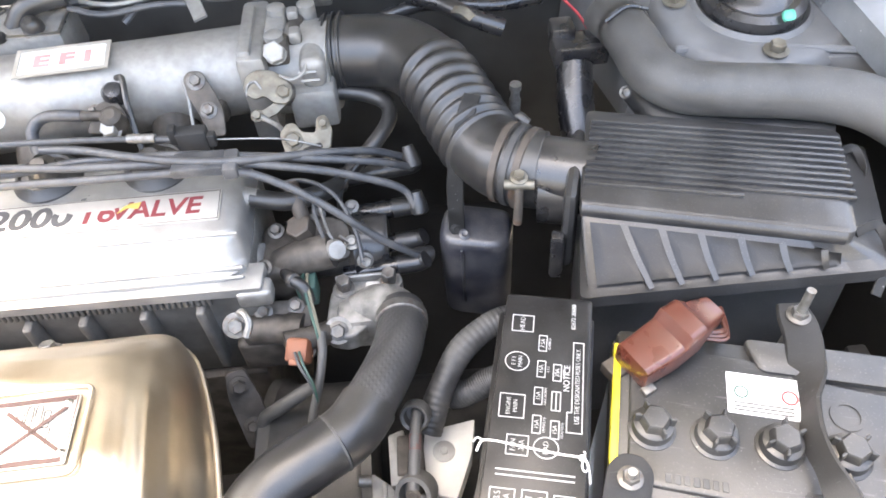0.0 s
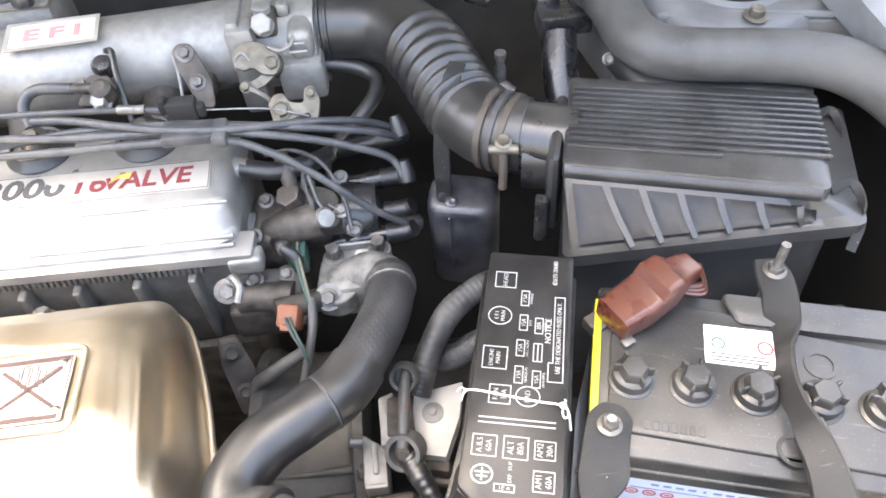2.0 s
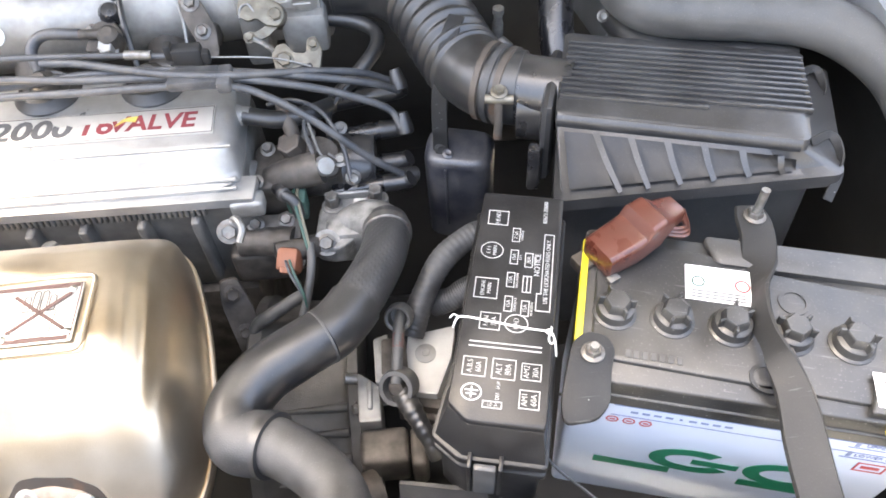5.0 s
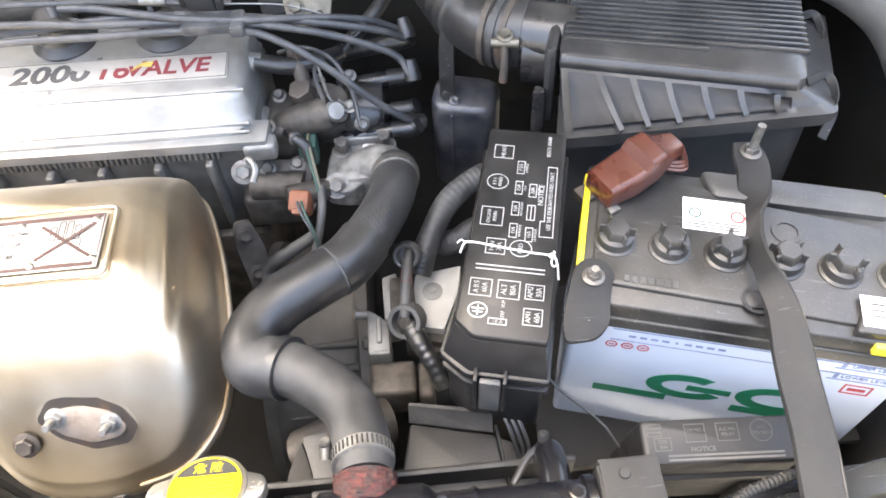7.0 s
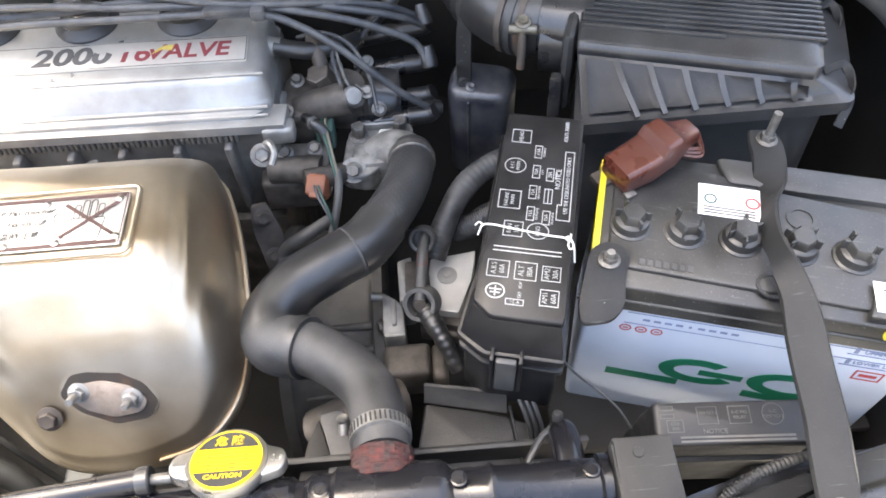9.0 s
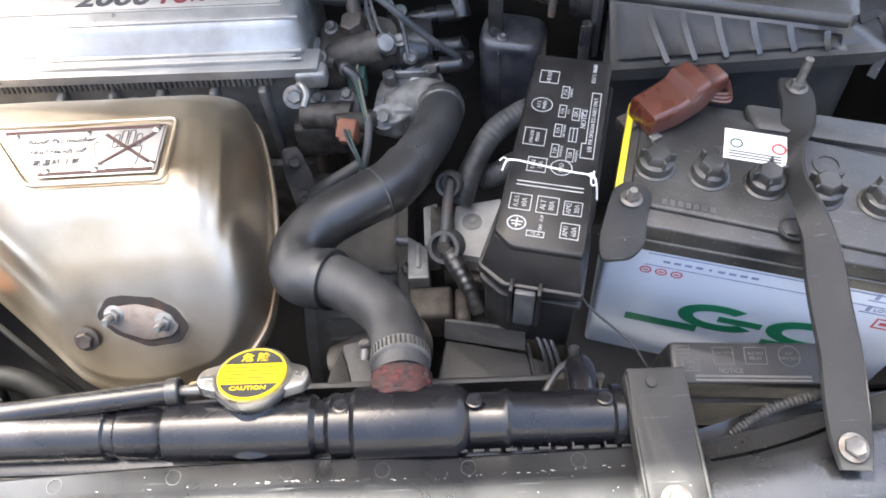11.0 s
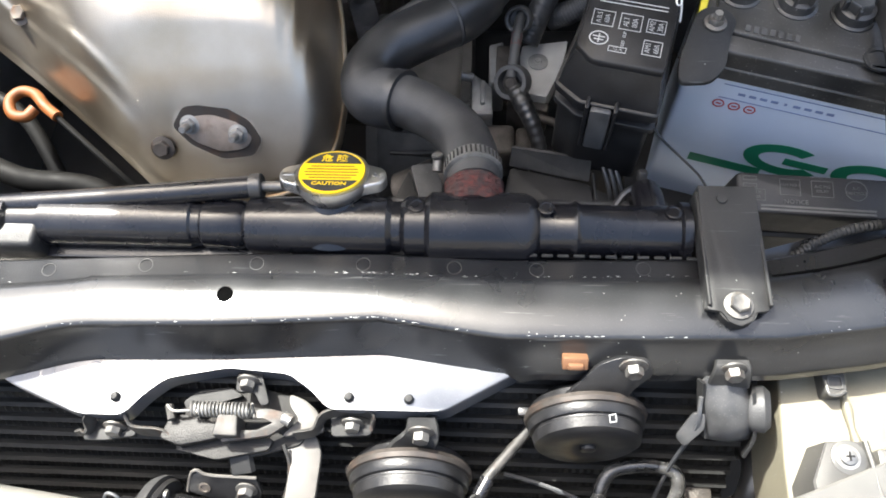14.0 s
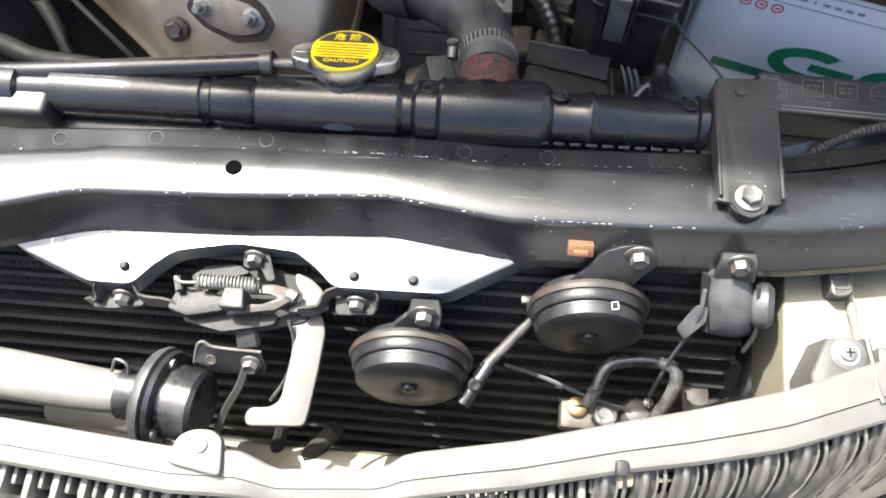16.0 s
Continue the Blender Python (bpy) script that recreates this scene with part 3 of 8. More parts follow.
def radiator_cap():
    m = frame_to((-0.0905, 0.085, 0.904), (0, 0.34, 0.94)) @ pose(0, 0, 0, 0, 0, 180) @ Matrix.Scale(1.13, 4)
    t = thing("radiator_cap", m=m, label="chromed radiator cap with yellow caution label", category="radiator cap")
    part("skirt", lathe([(0.0215, -0.006), (0.0235, -0.002), (0.0250, 0.002), (0.0240, 0.0055), (0.0, 0.0065)], 32), M_CHROME, t, world=False)
    for s in (-1, 1):
        o = [(s * 0.015, -0.014), (s * 0.024, -0.0105), (s * 0.033, -0.0075), (s * 0.0355, 0), (s * 0.033, 0.0075), (s * 0.024, 0.0105), (s * 0.015, 0.014)]
        part("ear", prism(o if s > 0 else o[::-1], -0.003, 0.0045, r=0.004, bev=0.002), M_CHROME, t, world=False)
    part("label_disc", lathe([(0.0214, 0.0058), (0.0212, 0.0071), (0, 0.0071)], 40), M_YELLOW, t, "yellow label disc", world=False)
    def cap(y0, y1, r):
        pts = []
        for k in range(13):
            y = y0 + (y1 - y0) * k / 12
            pts.append((math.sqrt(max(r * r - y * y, 1e-8)), y))
        return pts + [(-x, y) for x, y in reversed(pts)]
    part("label_top", prism(cap(0.0080, 0.0199, 0.0200), 0.0071, 0.0073, bev=0), M_BLACKINK, t, "black label field", world=False)
    part("label_bottom", prism(cap(-0.0199, -0.0092, 0.0200), 0.0071, 0.0073, bev=0), M_BLACKINK, t, "black label field", world=False)
    lettering("危 険", 0.0076, pose(0, 0.0128, 0.0074), M_YELLOW, t, bold=0.0001)
    lettering("CAUTION", 0.0043, pose(0, -0.0128, 0.0074), M_YELLOW, t, squeeze=1.15, bold=0.0001)
    for w, y in ((0.028, 0.0048), (0.033, 0.0018), (0.035, -0.0012), (0.033, -0.0042), (0.027, -0.0070)):
        part("printed_line", box(w, 0.0005, 0.0003, (0, y, 0.0074), 0), M_REDINKDARK, t, world=False)
    lettering("0.9", 0.0062, pose(0.0295, 0.0, 0.0047, 0, 0, -6), M_CHROME, t, depth=0.0005)
    part("stamp", box(0.008, 0.003, 0.0006, (-0.0285, 0, 0.0047), 0.0002, 1), M_CHROME, t, world=False)

def overflow_hose():
    t = thing("overflow_hose", (-0.25, 0.07, 0.895), label="black rubber overflow hose to the filler neck", category="hose")
    part("hose", tube([(-0.50, 0.058, 0.886), (-0.33, 0.067, 0.892), (-0.24, 0.073, 0.896), (-0.148, 0.082, 0.898)], 0.0085, 14), M_TANK, t)
    part("collar", lathe([(0.0095, 0), (0.0098, 0.002), (0.0098, 0.008), (0.0088, 0.009), (0, 0.009)], 18, frame_to((-0.153, 0.0815, 0.898), (1, 0.08, 0))), M_RUBBER, t)
    part("nipple", tube([(-0.146, 0.082, 0.898), (-0.11, 0.083, 0.898)], 0.004, 10), M_BOLT, t, "dull metal nipple")

radiator_support()
radiator()
radiator_cap()
overflow_hose()

def radiator_bracket():
    t = thing("radiator_bracket", (0.187, 0.03, 0.90), label="grey painted steel radiator bracket with one bolt", category="bracket")
    bm = prism([(0.167, -0.010), (0.176, -0.011), (0.180, -0.018), (0.187, -0.021), (0.194, -0.018), (0.198, -0.011), (0.207, -0.010), (0.208, 0.080), (0.169, 0.080)], 0.902, 0.9055, r=0.002, bev=0.001)
    for v in bm.verts:
        v.co.z += 0.006 * max(0.0, min(1.0, (v.co.y - 0.02) / 0.03))
    part("plate", bm, M_BRKT, t)
    part("back_flange", box(0.040, 0.003, 0.03, (0.1885, 0.0795, 0.896), 0.001), M_BRKT, t)
    part("side_flange", box(0.0025, 0.085, 0.014, (0.1685, 0.035, 0.902), 0.001), M_BRKT, t)
    part("side_flange", box(0.0025, 0.085, 0.014, (0.2075, 0.035, 0.902), 0.001), M_BRKT, t)
    part("spacer", lathe([(0.013, 0), (0.013, 0.010), (0, 0.010)], 20, Matrix.Translation((0.187, -0.007, 0.8945))), M_BRKT, t)
    part("dimple", lathe([(0.004, 0), (0.0035, 0.001), (0.0, 0.0012)], 12, Matrix.Translation((0.184, 0.070, 0.9115))), M_BRKT, t)
    bolt(t, (0.187, -0.007, 0.906), af=0.0115, h=0.007, washer=0.0095, mat=M_BOLT)

def condenser():
    t = thing("condenser", (-0.1, -0.09, 0.58), label="black finned condenser in front of the radiator", category="condenser")
    def y_at(z):
        return -0.046 - 0.53 * (0.84 - z)
    x0, x1 = -0.56, 0.215
    part("fin_pack", loft([[(x, y_at(0.845) + d, 0.845), (x, y_at(0.57) + d, 0.57), (x, y_at(0.57) + d + 0.02, 0.57), (x, y_at(0.845) + d + 0.02, 0.845)] for x, d in ((x0, 0.003), (x1, 0.003))]), M_FIN, t)
    for i in range(18):
        z = 0.838 - 0.0148 * i
        a = Vector((x0, y_at(z), z))
        part("tube", loft([[(x, y_at(z) - 0.001, z + 0.0010), (x, y_at(z) - 0.0042, z), (x, y_at(z) - 0.001, z - 0.0016), (x, y_at(z) + 0.004, z - 0.0014)] for x in (x0, x1)]), M_FINTUBE, t)
        fins = bmesh.new()
        for k in range(int((x1 - x0) / 0.006)):
            x = x0 + 0.006 * k
            if i > 14:
                break
            q = [fins.verts.new(v) for v in ((x, y_at(z) + 0.002, z - 0.0015), (x + 0.003, y_at(z - 0.0074) - 0.0015, z - 0.0066), (x + 0.003, y_at(z - 0.0074) - 0.0015, z - 0.0082), (x, y_at(z - 0.0148) + 0.002, z - 0.0138))]
            fins.faces.new(q)
        if i <= 14:
            tagged(part("fin_strip", fins, M_FIN, t), kind="stuff")
        else:
            fins.free()

def disc_horn(x, y, z, bx, by, bz, lean, r=0.0435, plate=None):
    """Hung by a bracket: its face looks ahead, its rim behind."""
    ax = Vector((0.04, -math.cos(radians(lean)), math.sin(radians(lean))))
    k = r / 0.0452
    m = frame_to((x, y, z), ax) @ Matrix.Scale(k, 4)
    t = thing("disc_horn", m=m, label="black disc horn hung on a bolted steel bracket", category="horn", group="disc horns")
    part("rim", lathe([(0.040, -0.006), (0.0445, -0.004), (0.0456, -0.001), (0.0446, 0.002), (0.042, 0.003)], 40), M_HORNRIM, t, "worn brownish rim", world=False)
    part("body", lathe([(0.030, -0.018), (0.040, -0.010), (0.0405, -0.004), (0.0430, 0.002), (0.0425, 0.008), (0.0415, 0.0095), (0.0390, 0.010), (0.0388, 0.0115), (0.0400, 0.0125), (0.0385, 0.019), (0.034, 0.0215), (0.012, 0.0225), (0.008, 0.021), (0.0, 0.021)], 40), M_HORN, t, world=False)
    part("hub", lathe([(0.006, 0.021), (0.0055, 0.0235), (0.002, 0.0245), (0, 0.0245)], 16), M_HORN, t, world=False)
    a = Vector((bx, by, bz))
    c = Vector((x, y + 0.008, z + 0.028))
    if plate:
        part("bracket", moved(prism([(-0.006, 0.014), (0.008, 0.020), (0.026, 0.018), (0.030, 0.006), (0.020, -0.004), (0.012, -0.018), (-0.031, -0.018)], 0, 0.003, r=0.004, bev=0.0008), frame_to((0.105, -0.049, 0.873), (0, -0.8, 0.6))), M_HORN, t, "black steel bracket")
    else:
        part("bracket", sweep([a + Vector((0, 0.006, 0.002)), a + Vector((0, -0.006, -0.002)), a.lerp(c, 0.5) + Vector((0, -0.002, 0.0)), c], lambda s: 0.020 + 0.016 * s, 0.003, (1, 0.1, 0)), M_BRKT, t, "grey steel bracket")
    bolt(t, a + Vector((0, -0.004, 0.001)), (0, -1, 0.25), 0.0105, 0.008, 0.0095, mat=M_BOLT)
    part("terminal", box(0.010, 0.006, 0.006, tuple(Vector((x, y, z)) + Vector((-0.043, 0.004, 0.000))), 0.001), M_HORN, t)
    return t

radiator_bracket()
condenser()
disc_horn(-0.031, -0.107, 0.799, -0.020, -0.080, 0.848, 12, 0.0465)
horn_b = disc_horn(0.0955, -0.067, 0.830, 0.121, -0.0395, 0.8845, 8, plate=True)
part("mark", moved(ring_flat(rect(0, 0, 0.0042, 0.0048), 0.0006, 0), frame_to((0.108, -0.075, 0.8715), (0.1, -0.5, 1))), M_WHITE, horn_b, "small white mark")

def hood_latch():
    t = thing("hood_latch", (-0.15, -0.08, 0.84), label="greased steel bonnet latch with spring and bolts", category="latch")
    part("wing", sweep([(-0.266, -0.092, 0.838), (-0.258, -0.090, 0.842), (-0.255, -0.081, 0.850), (-0.235, -0.079, 0.850), (-0.225, -0.088, 0.844), (-0.204, -0.090, 0.843), (-0.190, -0.098, 0.838)], 0.013, 0.0022, (0.0, -0.25, -1)), M_LATCH, t)
    part("wing_foot", prism([(-0.258, -0.084), (-0.230, -0.082), (-0.224, -0.092), (-0.248, -0.096), (-0.264, -0.096)], 0.838, 0.841, r=0.004, bev=0.0008), M_BRKT, t)
    part("wing", sweep([(-0.110, -0.088, 0.842), (-0.096, -0.085, 0.844), (-0.088, -0.075, 0.850), (-0.068, -0.071, 0.851), (-0.056, -0.074, 0.848), (-0.055, -0.081, 0.843)], 0.012, 0.0022, (0, -0.25, -1)), M_LATCH, t)
    part("wing_foot", prism([(-0.086, -0.073), (-0.058, -0.072), (-0.055, -0.086), (-0.084, -0.088)], 0.839, 0.842, r=0.004, bev=0.0008), M_BRKT, t)
    # Near-black plate stands in for the shaded arch behind the spring.
    part("base_plate", prism([(-0.198, -0.098), (-0.150, -0.104), (-0.104, -0.092), (-0.108, -0.060), (-0.150, -0.050), (-0.195, -0.060)], 0.828, 0.832, r=0.008, bev=0.001), M_DARK, t)
    part("arch_plate", prism([(-0.197, -0.066), (-0.186, -0.057), (-0.163, -0.054), (-0.152, -0.060), (-0.170, -0.066), (-0.186, -0.080)], 0.834, 0.838, r=0.003, bev=0.001), M_BRKT, t)
    part("bolt_tab", prism([(-0.156, -0.046), (-0.139, -0.043), (-0.134, -0.056), (-0.129, -0.068), (-0.135, -0.070), (-0.141, -0.060), (-0.155, -0.060)], 0.847, 0.8495, r=0.003, bev=0.0008), M_BRKT, t)
    part("cheek", prism([(-0.120, -0.089), (-0.089, -0.084), (-0.096, -0.070), (-0.106, -0.062), (-0.118, -0.058), (-0.117, -0.066), (-0.108, -0.077)], 0.836, 0.841, r=0.004, bev=0.001), M_LEVER, t, "pale painted cheek plate")
    # The pawl plates are darker than the rest of the latch.
    part("pawl", prism([(-0.205, -0.094), (-0.200, -0.079), (-0.190, -0.077), (-0.160, -0.083), (-0.163, -0.093), (-0.189, -0.099)], 0.841, 0.848, r=0.003, bev=0.0015), M_GEAR, t)
    part("pawl_layer", prism([(-0.196, -0.100), (-0.165, -0.106), (-0.128, -0.098), (-0.126, -0.090), (-0.165, -0.092), (-0.192, -0.092)], 0.834, 0.838, r=0.003, bev=0.001), M_GEAR, t)
    part("striker_guide", prism([(-0.164, -0.093), (-0.146, -0.093), (-0.148, -0.078), (-0.162, -0.078)], 0.838, 0.858, r=0.002, bev=0.0015), M_LATCH, t)
    part("link", prism([(-0.160, -0.096), (-0.126, -0.090), (-0.112, -0.080), (-0.114, -0.074), (-0.130, -0.071), (-0.152, -0.073), (-0.150, -0.079), (-0.132, -0.078), (-0.124, -0.081), (-0.136, -0.087), (-0.160, -0.088)], 0.845, 0.849, r=0.002, bev=0.001), M_LATCH, t)
    part("roller", tube([(-0.118, -0.077, 0.848), (-0.112, -0.080, 0.848)], 0.0045, 12), M_ZINC, t)
    part("pin", tube([(-0.200, -0.072, 0.852), (-0.196, -0.082, 0.852)], 0.0030, 8), M_LATCH, t)
    part("hook_wire", tube([(-0.200, -0.073, 0.856), (-0.194, -0.077, 0.857), (-0.184, -0.076, 0.855)], 0.0011, 6), M_ZINC, t)
    pts = []
    for i in range(16 * 10 + 1):
        a = 2 * math.pi * i / 10
        pts.append((-0.182 + 0.042 * i / 160, -0.0745 + 0.0050 * math.cos(a), 0.8545 + 0.0050 * math.sin(a)))
    part("spring", tube(pts, 0.0009, 6, 1), M_ZINC, t, "bright coil spring")
    part("tongue", sweep([(-0.151, -0.095, 0.834), (-0.150, -0.103, 0.829), (-0.148, -0.112, 0.824)], 0.018, 0.006, (1, 0, 0)), M_BRKT, t)
    part("thin_rod", tube([(-0.118, -0.094, 0.838), (-0.114, -0.108, 0.828), (-0.120, -0.128, 0.81), (-0.132, -0.146, 0.80)], 0.0014, 6), M_LATCH, t)
    bolt(t, (-0.240, -0.0860, 0.8440), (0, -1, 0.2), 0.0098, 0.007, 0.008, mat=M_BOLT)
    bolt(t, (-0.069, -0.0780, 0.8450), (0, -1, 0.2), 0.0098, 0.007, 0.008, mat=M_BOLT)
    bolt(t, (-0.146, -0.0520, 0.8520), (0, -1, 0.25), 0.0098, 0.007, 0.008, mat=M_BOLT)

def safety_lever():
    t = thing("safety_lever", (-0.11, -0.12, 0.83), label="cream painted bent steel bonnet safety lever", category="lever")
    out = [(-0.142, -0.089), (-0.130, -0.086), (-0.105, -0.083), (-0.096, -0.086), (-0.092, -0.098), (-0.093, -0.127), (-0.095, -0.154), (-0.097, -0.166), (-0.137, -0.169), (-0.140, -0.163), (-0.137, -0.157), (-0.123, -0.156), (-0.116, -0.150),
           (-0.114, -0.124), (-0.113, -0.104), (-0.116, -0.096), (-0.122, -0.094), (-0.136, -0.099)]
    part("bar", prism(out, 0.826, 0.830, r=0.004, bev=0.0012), M_LEVER, t)

def air_horn():
    t = thing("air_horn", (-0.22, -0.15, 0.79), label="pale metal trumpet horn with black drum on a bracket", category="horn")
    d = Vector((1, -0.10, 0.0)).normalized()
    m = frame_to((-0.212, -0.152, 0.80), d)
    part("drum", lathe([(0.014, -0.020), (0.020, -0.012), (0.036, -0.006), (0.0375, -0.002), (0.0355, 0.000), (0.0375, 0.002), (0.036, 0.005), (0.028, 0.006), (0.027, 0.028), (0.024, 0.031), (0, 0.031)], 36, m), M_PLASTIC, t)
    part("trumpet", tube([(-0.46, -0.133, 0.796), (-0.34, -0.143, 0.798), (-0.27, -0.149, 0.80), (-0.228, -0.150, 0.80)], lambda s: 0.021 - 0.006 * s, 24), M_TRUMPET, t, "pale metal trumpet")
    part("second_tube", tube([(-0.31, -0.160, 0.775), (-0.262, -0.163, 0.775), (-0.225, -0.165, 0.778)], 0.013, 18), M_TRUMPET, t)
    part("collar", tube([(-0.243, -0.149, 0.80), (-0.222, -0.1505, 0.80)], 0.0205, 20), M_HORN, t)
    part("shell", lathe([(0.0365, -0.009), (0.039, -0.004), (0.039, -0.001), (0.036, 0.0)], 36, m), M_RUBBER_GREY, t)
    fb = frame_to((-0.160, -0.118, 0.818), (0, -0.75, 0.66))
    part("bracket", moved(prism([(-0.030, -0.008), (-0.026, 0.006), (-0.021, 0.010), (-0.012, 0.006), (0.022, 0.005), (0.025, -0.008), (0.020, -0.016), (-0.012, -0.014)], 0, 0.0025, r=0.003, bev=0.0006), fb), M_HORN, t)
    part("bracket_lip", moved(tube([(-0.030, -0.008, 0.002), (-0.026, 0.007, 0.002), (-0.021, 0.011, 0.002), (-0.012, 0.007, 0.002), (0.022, 0.006, 0.002)], 0.0013, 8), fb), M_LEVER, t, "pale top edge")
    bolt(t, fb @ Vector((0.014, -0.004, 0.0025)), (0, -0.9, 0.45), 0.010, 0.007, 0.008, mat=M_BOLT)
    part("bolt_hole", moved(lathe([(0.0045, 0.0024), (0.0045, 0.0032), (0.003, 0.0034), (0.0028, 0.0028), (0, 0.0028)], 16), fb @ Matrix.Translation((-0.017, -0.004, 0))), M_RUSTY, t)
    for a in (40, 150, 270):
        p = m @ Vector((0.031 * math.cos(radians(a)), 0.031 * math.sin(radians(a)), 0.006))
        part("screw", lathe([(0.004, 0), (0.0035, 0.002), (0, 0.0022)], 12, frame_to(p, d)), M_ZINC, t)
    part("stay", sweep([(-0.150, -0.122, 0.818), (-0.151, -0.128, 0.814), (-0.156, -0.140, 0.806), (-0.166, -0.156, 0.796), (-0.172, -0.172, 0.788)], 0.006, 0.0025, (0.75, -0.3, -0.5)), M_BRKT, t)
    part("wire_loop", tube([(-0.250, -0.137, 0.815), (-0.244, -0.130, 0.825), (-0.235, -0.133, 0.824), (-0.236, -0.140, 0.815)], 0.0012, 6), M_WIRE, t)

hood_latch()
safety_lever()
air_horn()

def crash_bracket():
    t = thing("front_bracket", (0.187, -0.06, 0.85), label="dusty grey folded steel bracket bolted under the crossmember", category="bracket")
    part("tongue", sweep([(0.187, -0.036, 0.881), (0.187, -0.043, 0.880), (0.186, -0.050, 0.871)], lambda s: 0.022 + 0.006 * s, 0.003, (1, 0, 0)), M_BRKT, t)
    rings = []
    for y, z, w, b, x in ((-0.046, 0.874, 0.026, 0.001, 0.185), (-0.050, 0.868, 0.031, 0.003, 0.183), (-0.060, 0.862, 0.033, 0.006, 0.186), (-0.069, 0.853, 0.033, 0.006, 0.189), (-0.076, 0.842, 0.032, 0.004, 0.191), (-0.078, 0.836, 0.031, 0.003, 0.191)):
        top = [(x + w * (k / 10 - 0.5), y - b * (1 - (k / 5 - 1) ** 2), z + b * (1 - (k / 5 - 1) ** 2)) for k in range(11)]
        rings.append(top + [(px, py + 0.002, pz - 0.003) for px, py, pz in reversed(top)])
    part("saddle", loft(rings), M_CLASP, t, "dusty grey curved saddle", sharp=60)
    part("side_flange", sweep([(0.203, -0.052, 0.868), (0.206, -0.066, 0.856), (0.208, -0.078, 0.842), (0.203, -0.088, 0.832)], 0.010, 0.0025, (0.3, 0.5, -0.8)), M_BRKT, t)
    part("side_flange", sweep([(0.168, -0.048, 0.872), (0.170, -0.062, 0.858), (0.174, -0.078, 0.842)], 0.008, 0.0025, (-0.3, 0.5, -0.8)), M_BRKT, t)
    part("ear", moved(prism([(-0.006, -0.013), (0.003, -0.016), (0.007, 0.004), (0.002, 0.014), (-0.005, 0.010)], 0, 0.003, r=0.003, bev=0.0008), frame_to((0.166, -0.073, 0.848), (-0.4, -0.6, 0.7))), M_CLASP, t)
    part("bush", lathe([(0.014, 0), (0.016, 0.003), (0.016, 0.010), (0.012, 0.014), (0, 0.014)], 20, frame_to((0.204, -0.060, 0.850), (1, -0.1, 0.3))), M_RUBBER_GREY, t)
    bolt(t, (0.187, -0.042, 0.881), (0, -1, 0.25), 0.0105, 0.008, 0.0085, mat=M_BOLT)

def pipe_fitting():
    t = thing("pipe_fitting", (0.12, -0.12, 0.74), label="grimy alloy pipe block with brass screw and curved pipe", category="pipe fitting")
    part("block", box(0.05, 0.022, 0.02, (0.112, -0.128, 0.736), 0.003), M_CAST_DARK, t)
    part("brass_screw", lathe([(0.0085, 0), (0.0085, 0.004), (0.0065, 0.0055), (0, 0.0055)], 20, Matrix.Translation((0.100, -0.122, 0.745))), M_BRASS, t, "brass slotted screw")
    part("slot", box(0.012, 0.0016, 0.001, (0.100, -0.122, 0.7505), 0), M_DARK, t)
    part("nut", lathe([(0.0085, 0), (0.0085, 0.012), (0.006, 0.013), (0.0055, 0.011), (0, 0.011)], 24, Matrix.Translation((0.121, -0.128, 0.745))), M_ZINC, t)
    part("sensor_body", lathe([(0.012, 0), (0.012, 0.016), (0.009, 0.022), (0.004, 0.024), (0, 0.024)], 18, Matrix.Translation((0.145, -0.124, 0.737))), M_RUBBER_DUST, t)
    part("sensor_tip", lathe([(0.005, 0), (0.004, 0.010), (0, 0.011)], 12, Matrix.Translation((0.153, -0.117, 0.752))), M_PLASTIC, t)
    part("pipe", tube([(0.106, -0.122, 0.770), (0.109, -0.114, 0.784), (0.114, -0.101, 0.790), (0.123, -0.094, 0.792), (0.146, -0.091, 0.792), (0.164, -0.094, 0.791), (0.168, -0.103, 0.788), (0.164, -0.116, 0.780), (0.156, -0.130, 0.762)], 0.0052, 12), M_OILY, t, "oily black curved pipe")
    part("terminal_block", box(0.022, 0.03, 0.018, (0.193, -0.108, 0.738), 0.002), M_CAST_DARK, t)
    part("lead", tube([(0.168, -0.058, 0.868), (0.167, -0.075, 0.85), (0.160, -0.092, 0.80), (0.153, -0.112, 0.765)], 0.0016, 6), M_WIRE, t, "thin black lead")
    part("cable", tube([(0.040, -0.095, 0.757), (0.075, -0.104, 0.757), (0.110, -0.117, 0.759), (0.140, -0.124, 0.760)], 0.0018, 6), M_WIRE, t, "thin grey cable")

def front_hoses():
    t = thing("coolant_hose", (0.225, -0.09, 0.75), label="black rubber hose behind the grille", category="hose")
    part("hose", tube([(0.215, -0.05, 0.60), (0.228, -0.062, 0.74), (0.236, -0.078, 0.765), (0.230, -0.105, 0.762), (0.222, -0.122, 0.735)], 0.012, 14), M_RUBBER, t)
    part("end_fitting", tube([(0.205, -0.115, 0.735), (0.214, -0.116, 0.745), (0.222, -0.112, 0.755)], 0.0095, 12), M_CAST_DARK, t)
    r = thing("support_rod", (0.03, -0.09, 0.75), label="pale steel rod with a black rubber end", category="rod")
    part("rod", tube([(0.066, -0.058, 0.815), (0.054, -0.073, 0.802), (0.024, -0.108, 0.798)], 0.0042, 10), M_LATCH, r)
    part("end", tube([(0.027, -0.106, 0.798), (0.018, -0.122, 0.797), (0.010, -0.135, 0.794)], 0.0055, 10), M_PLASTIC, r)
    bolt(r, (0.018, -0.122, 0.8015), (0.2, -0.3, 1), 0.007, 0.003, 0.005, mat=M_BRKT)

crash_bracket()
pipe_fitting()
front_hoses()

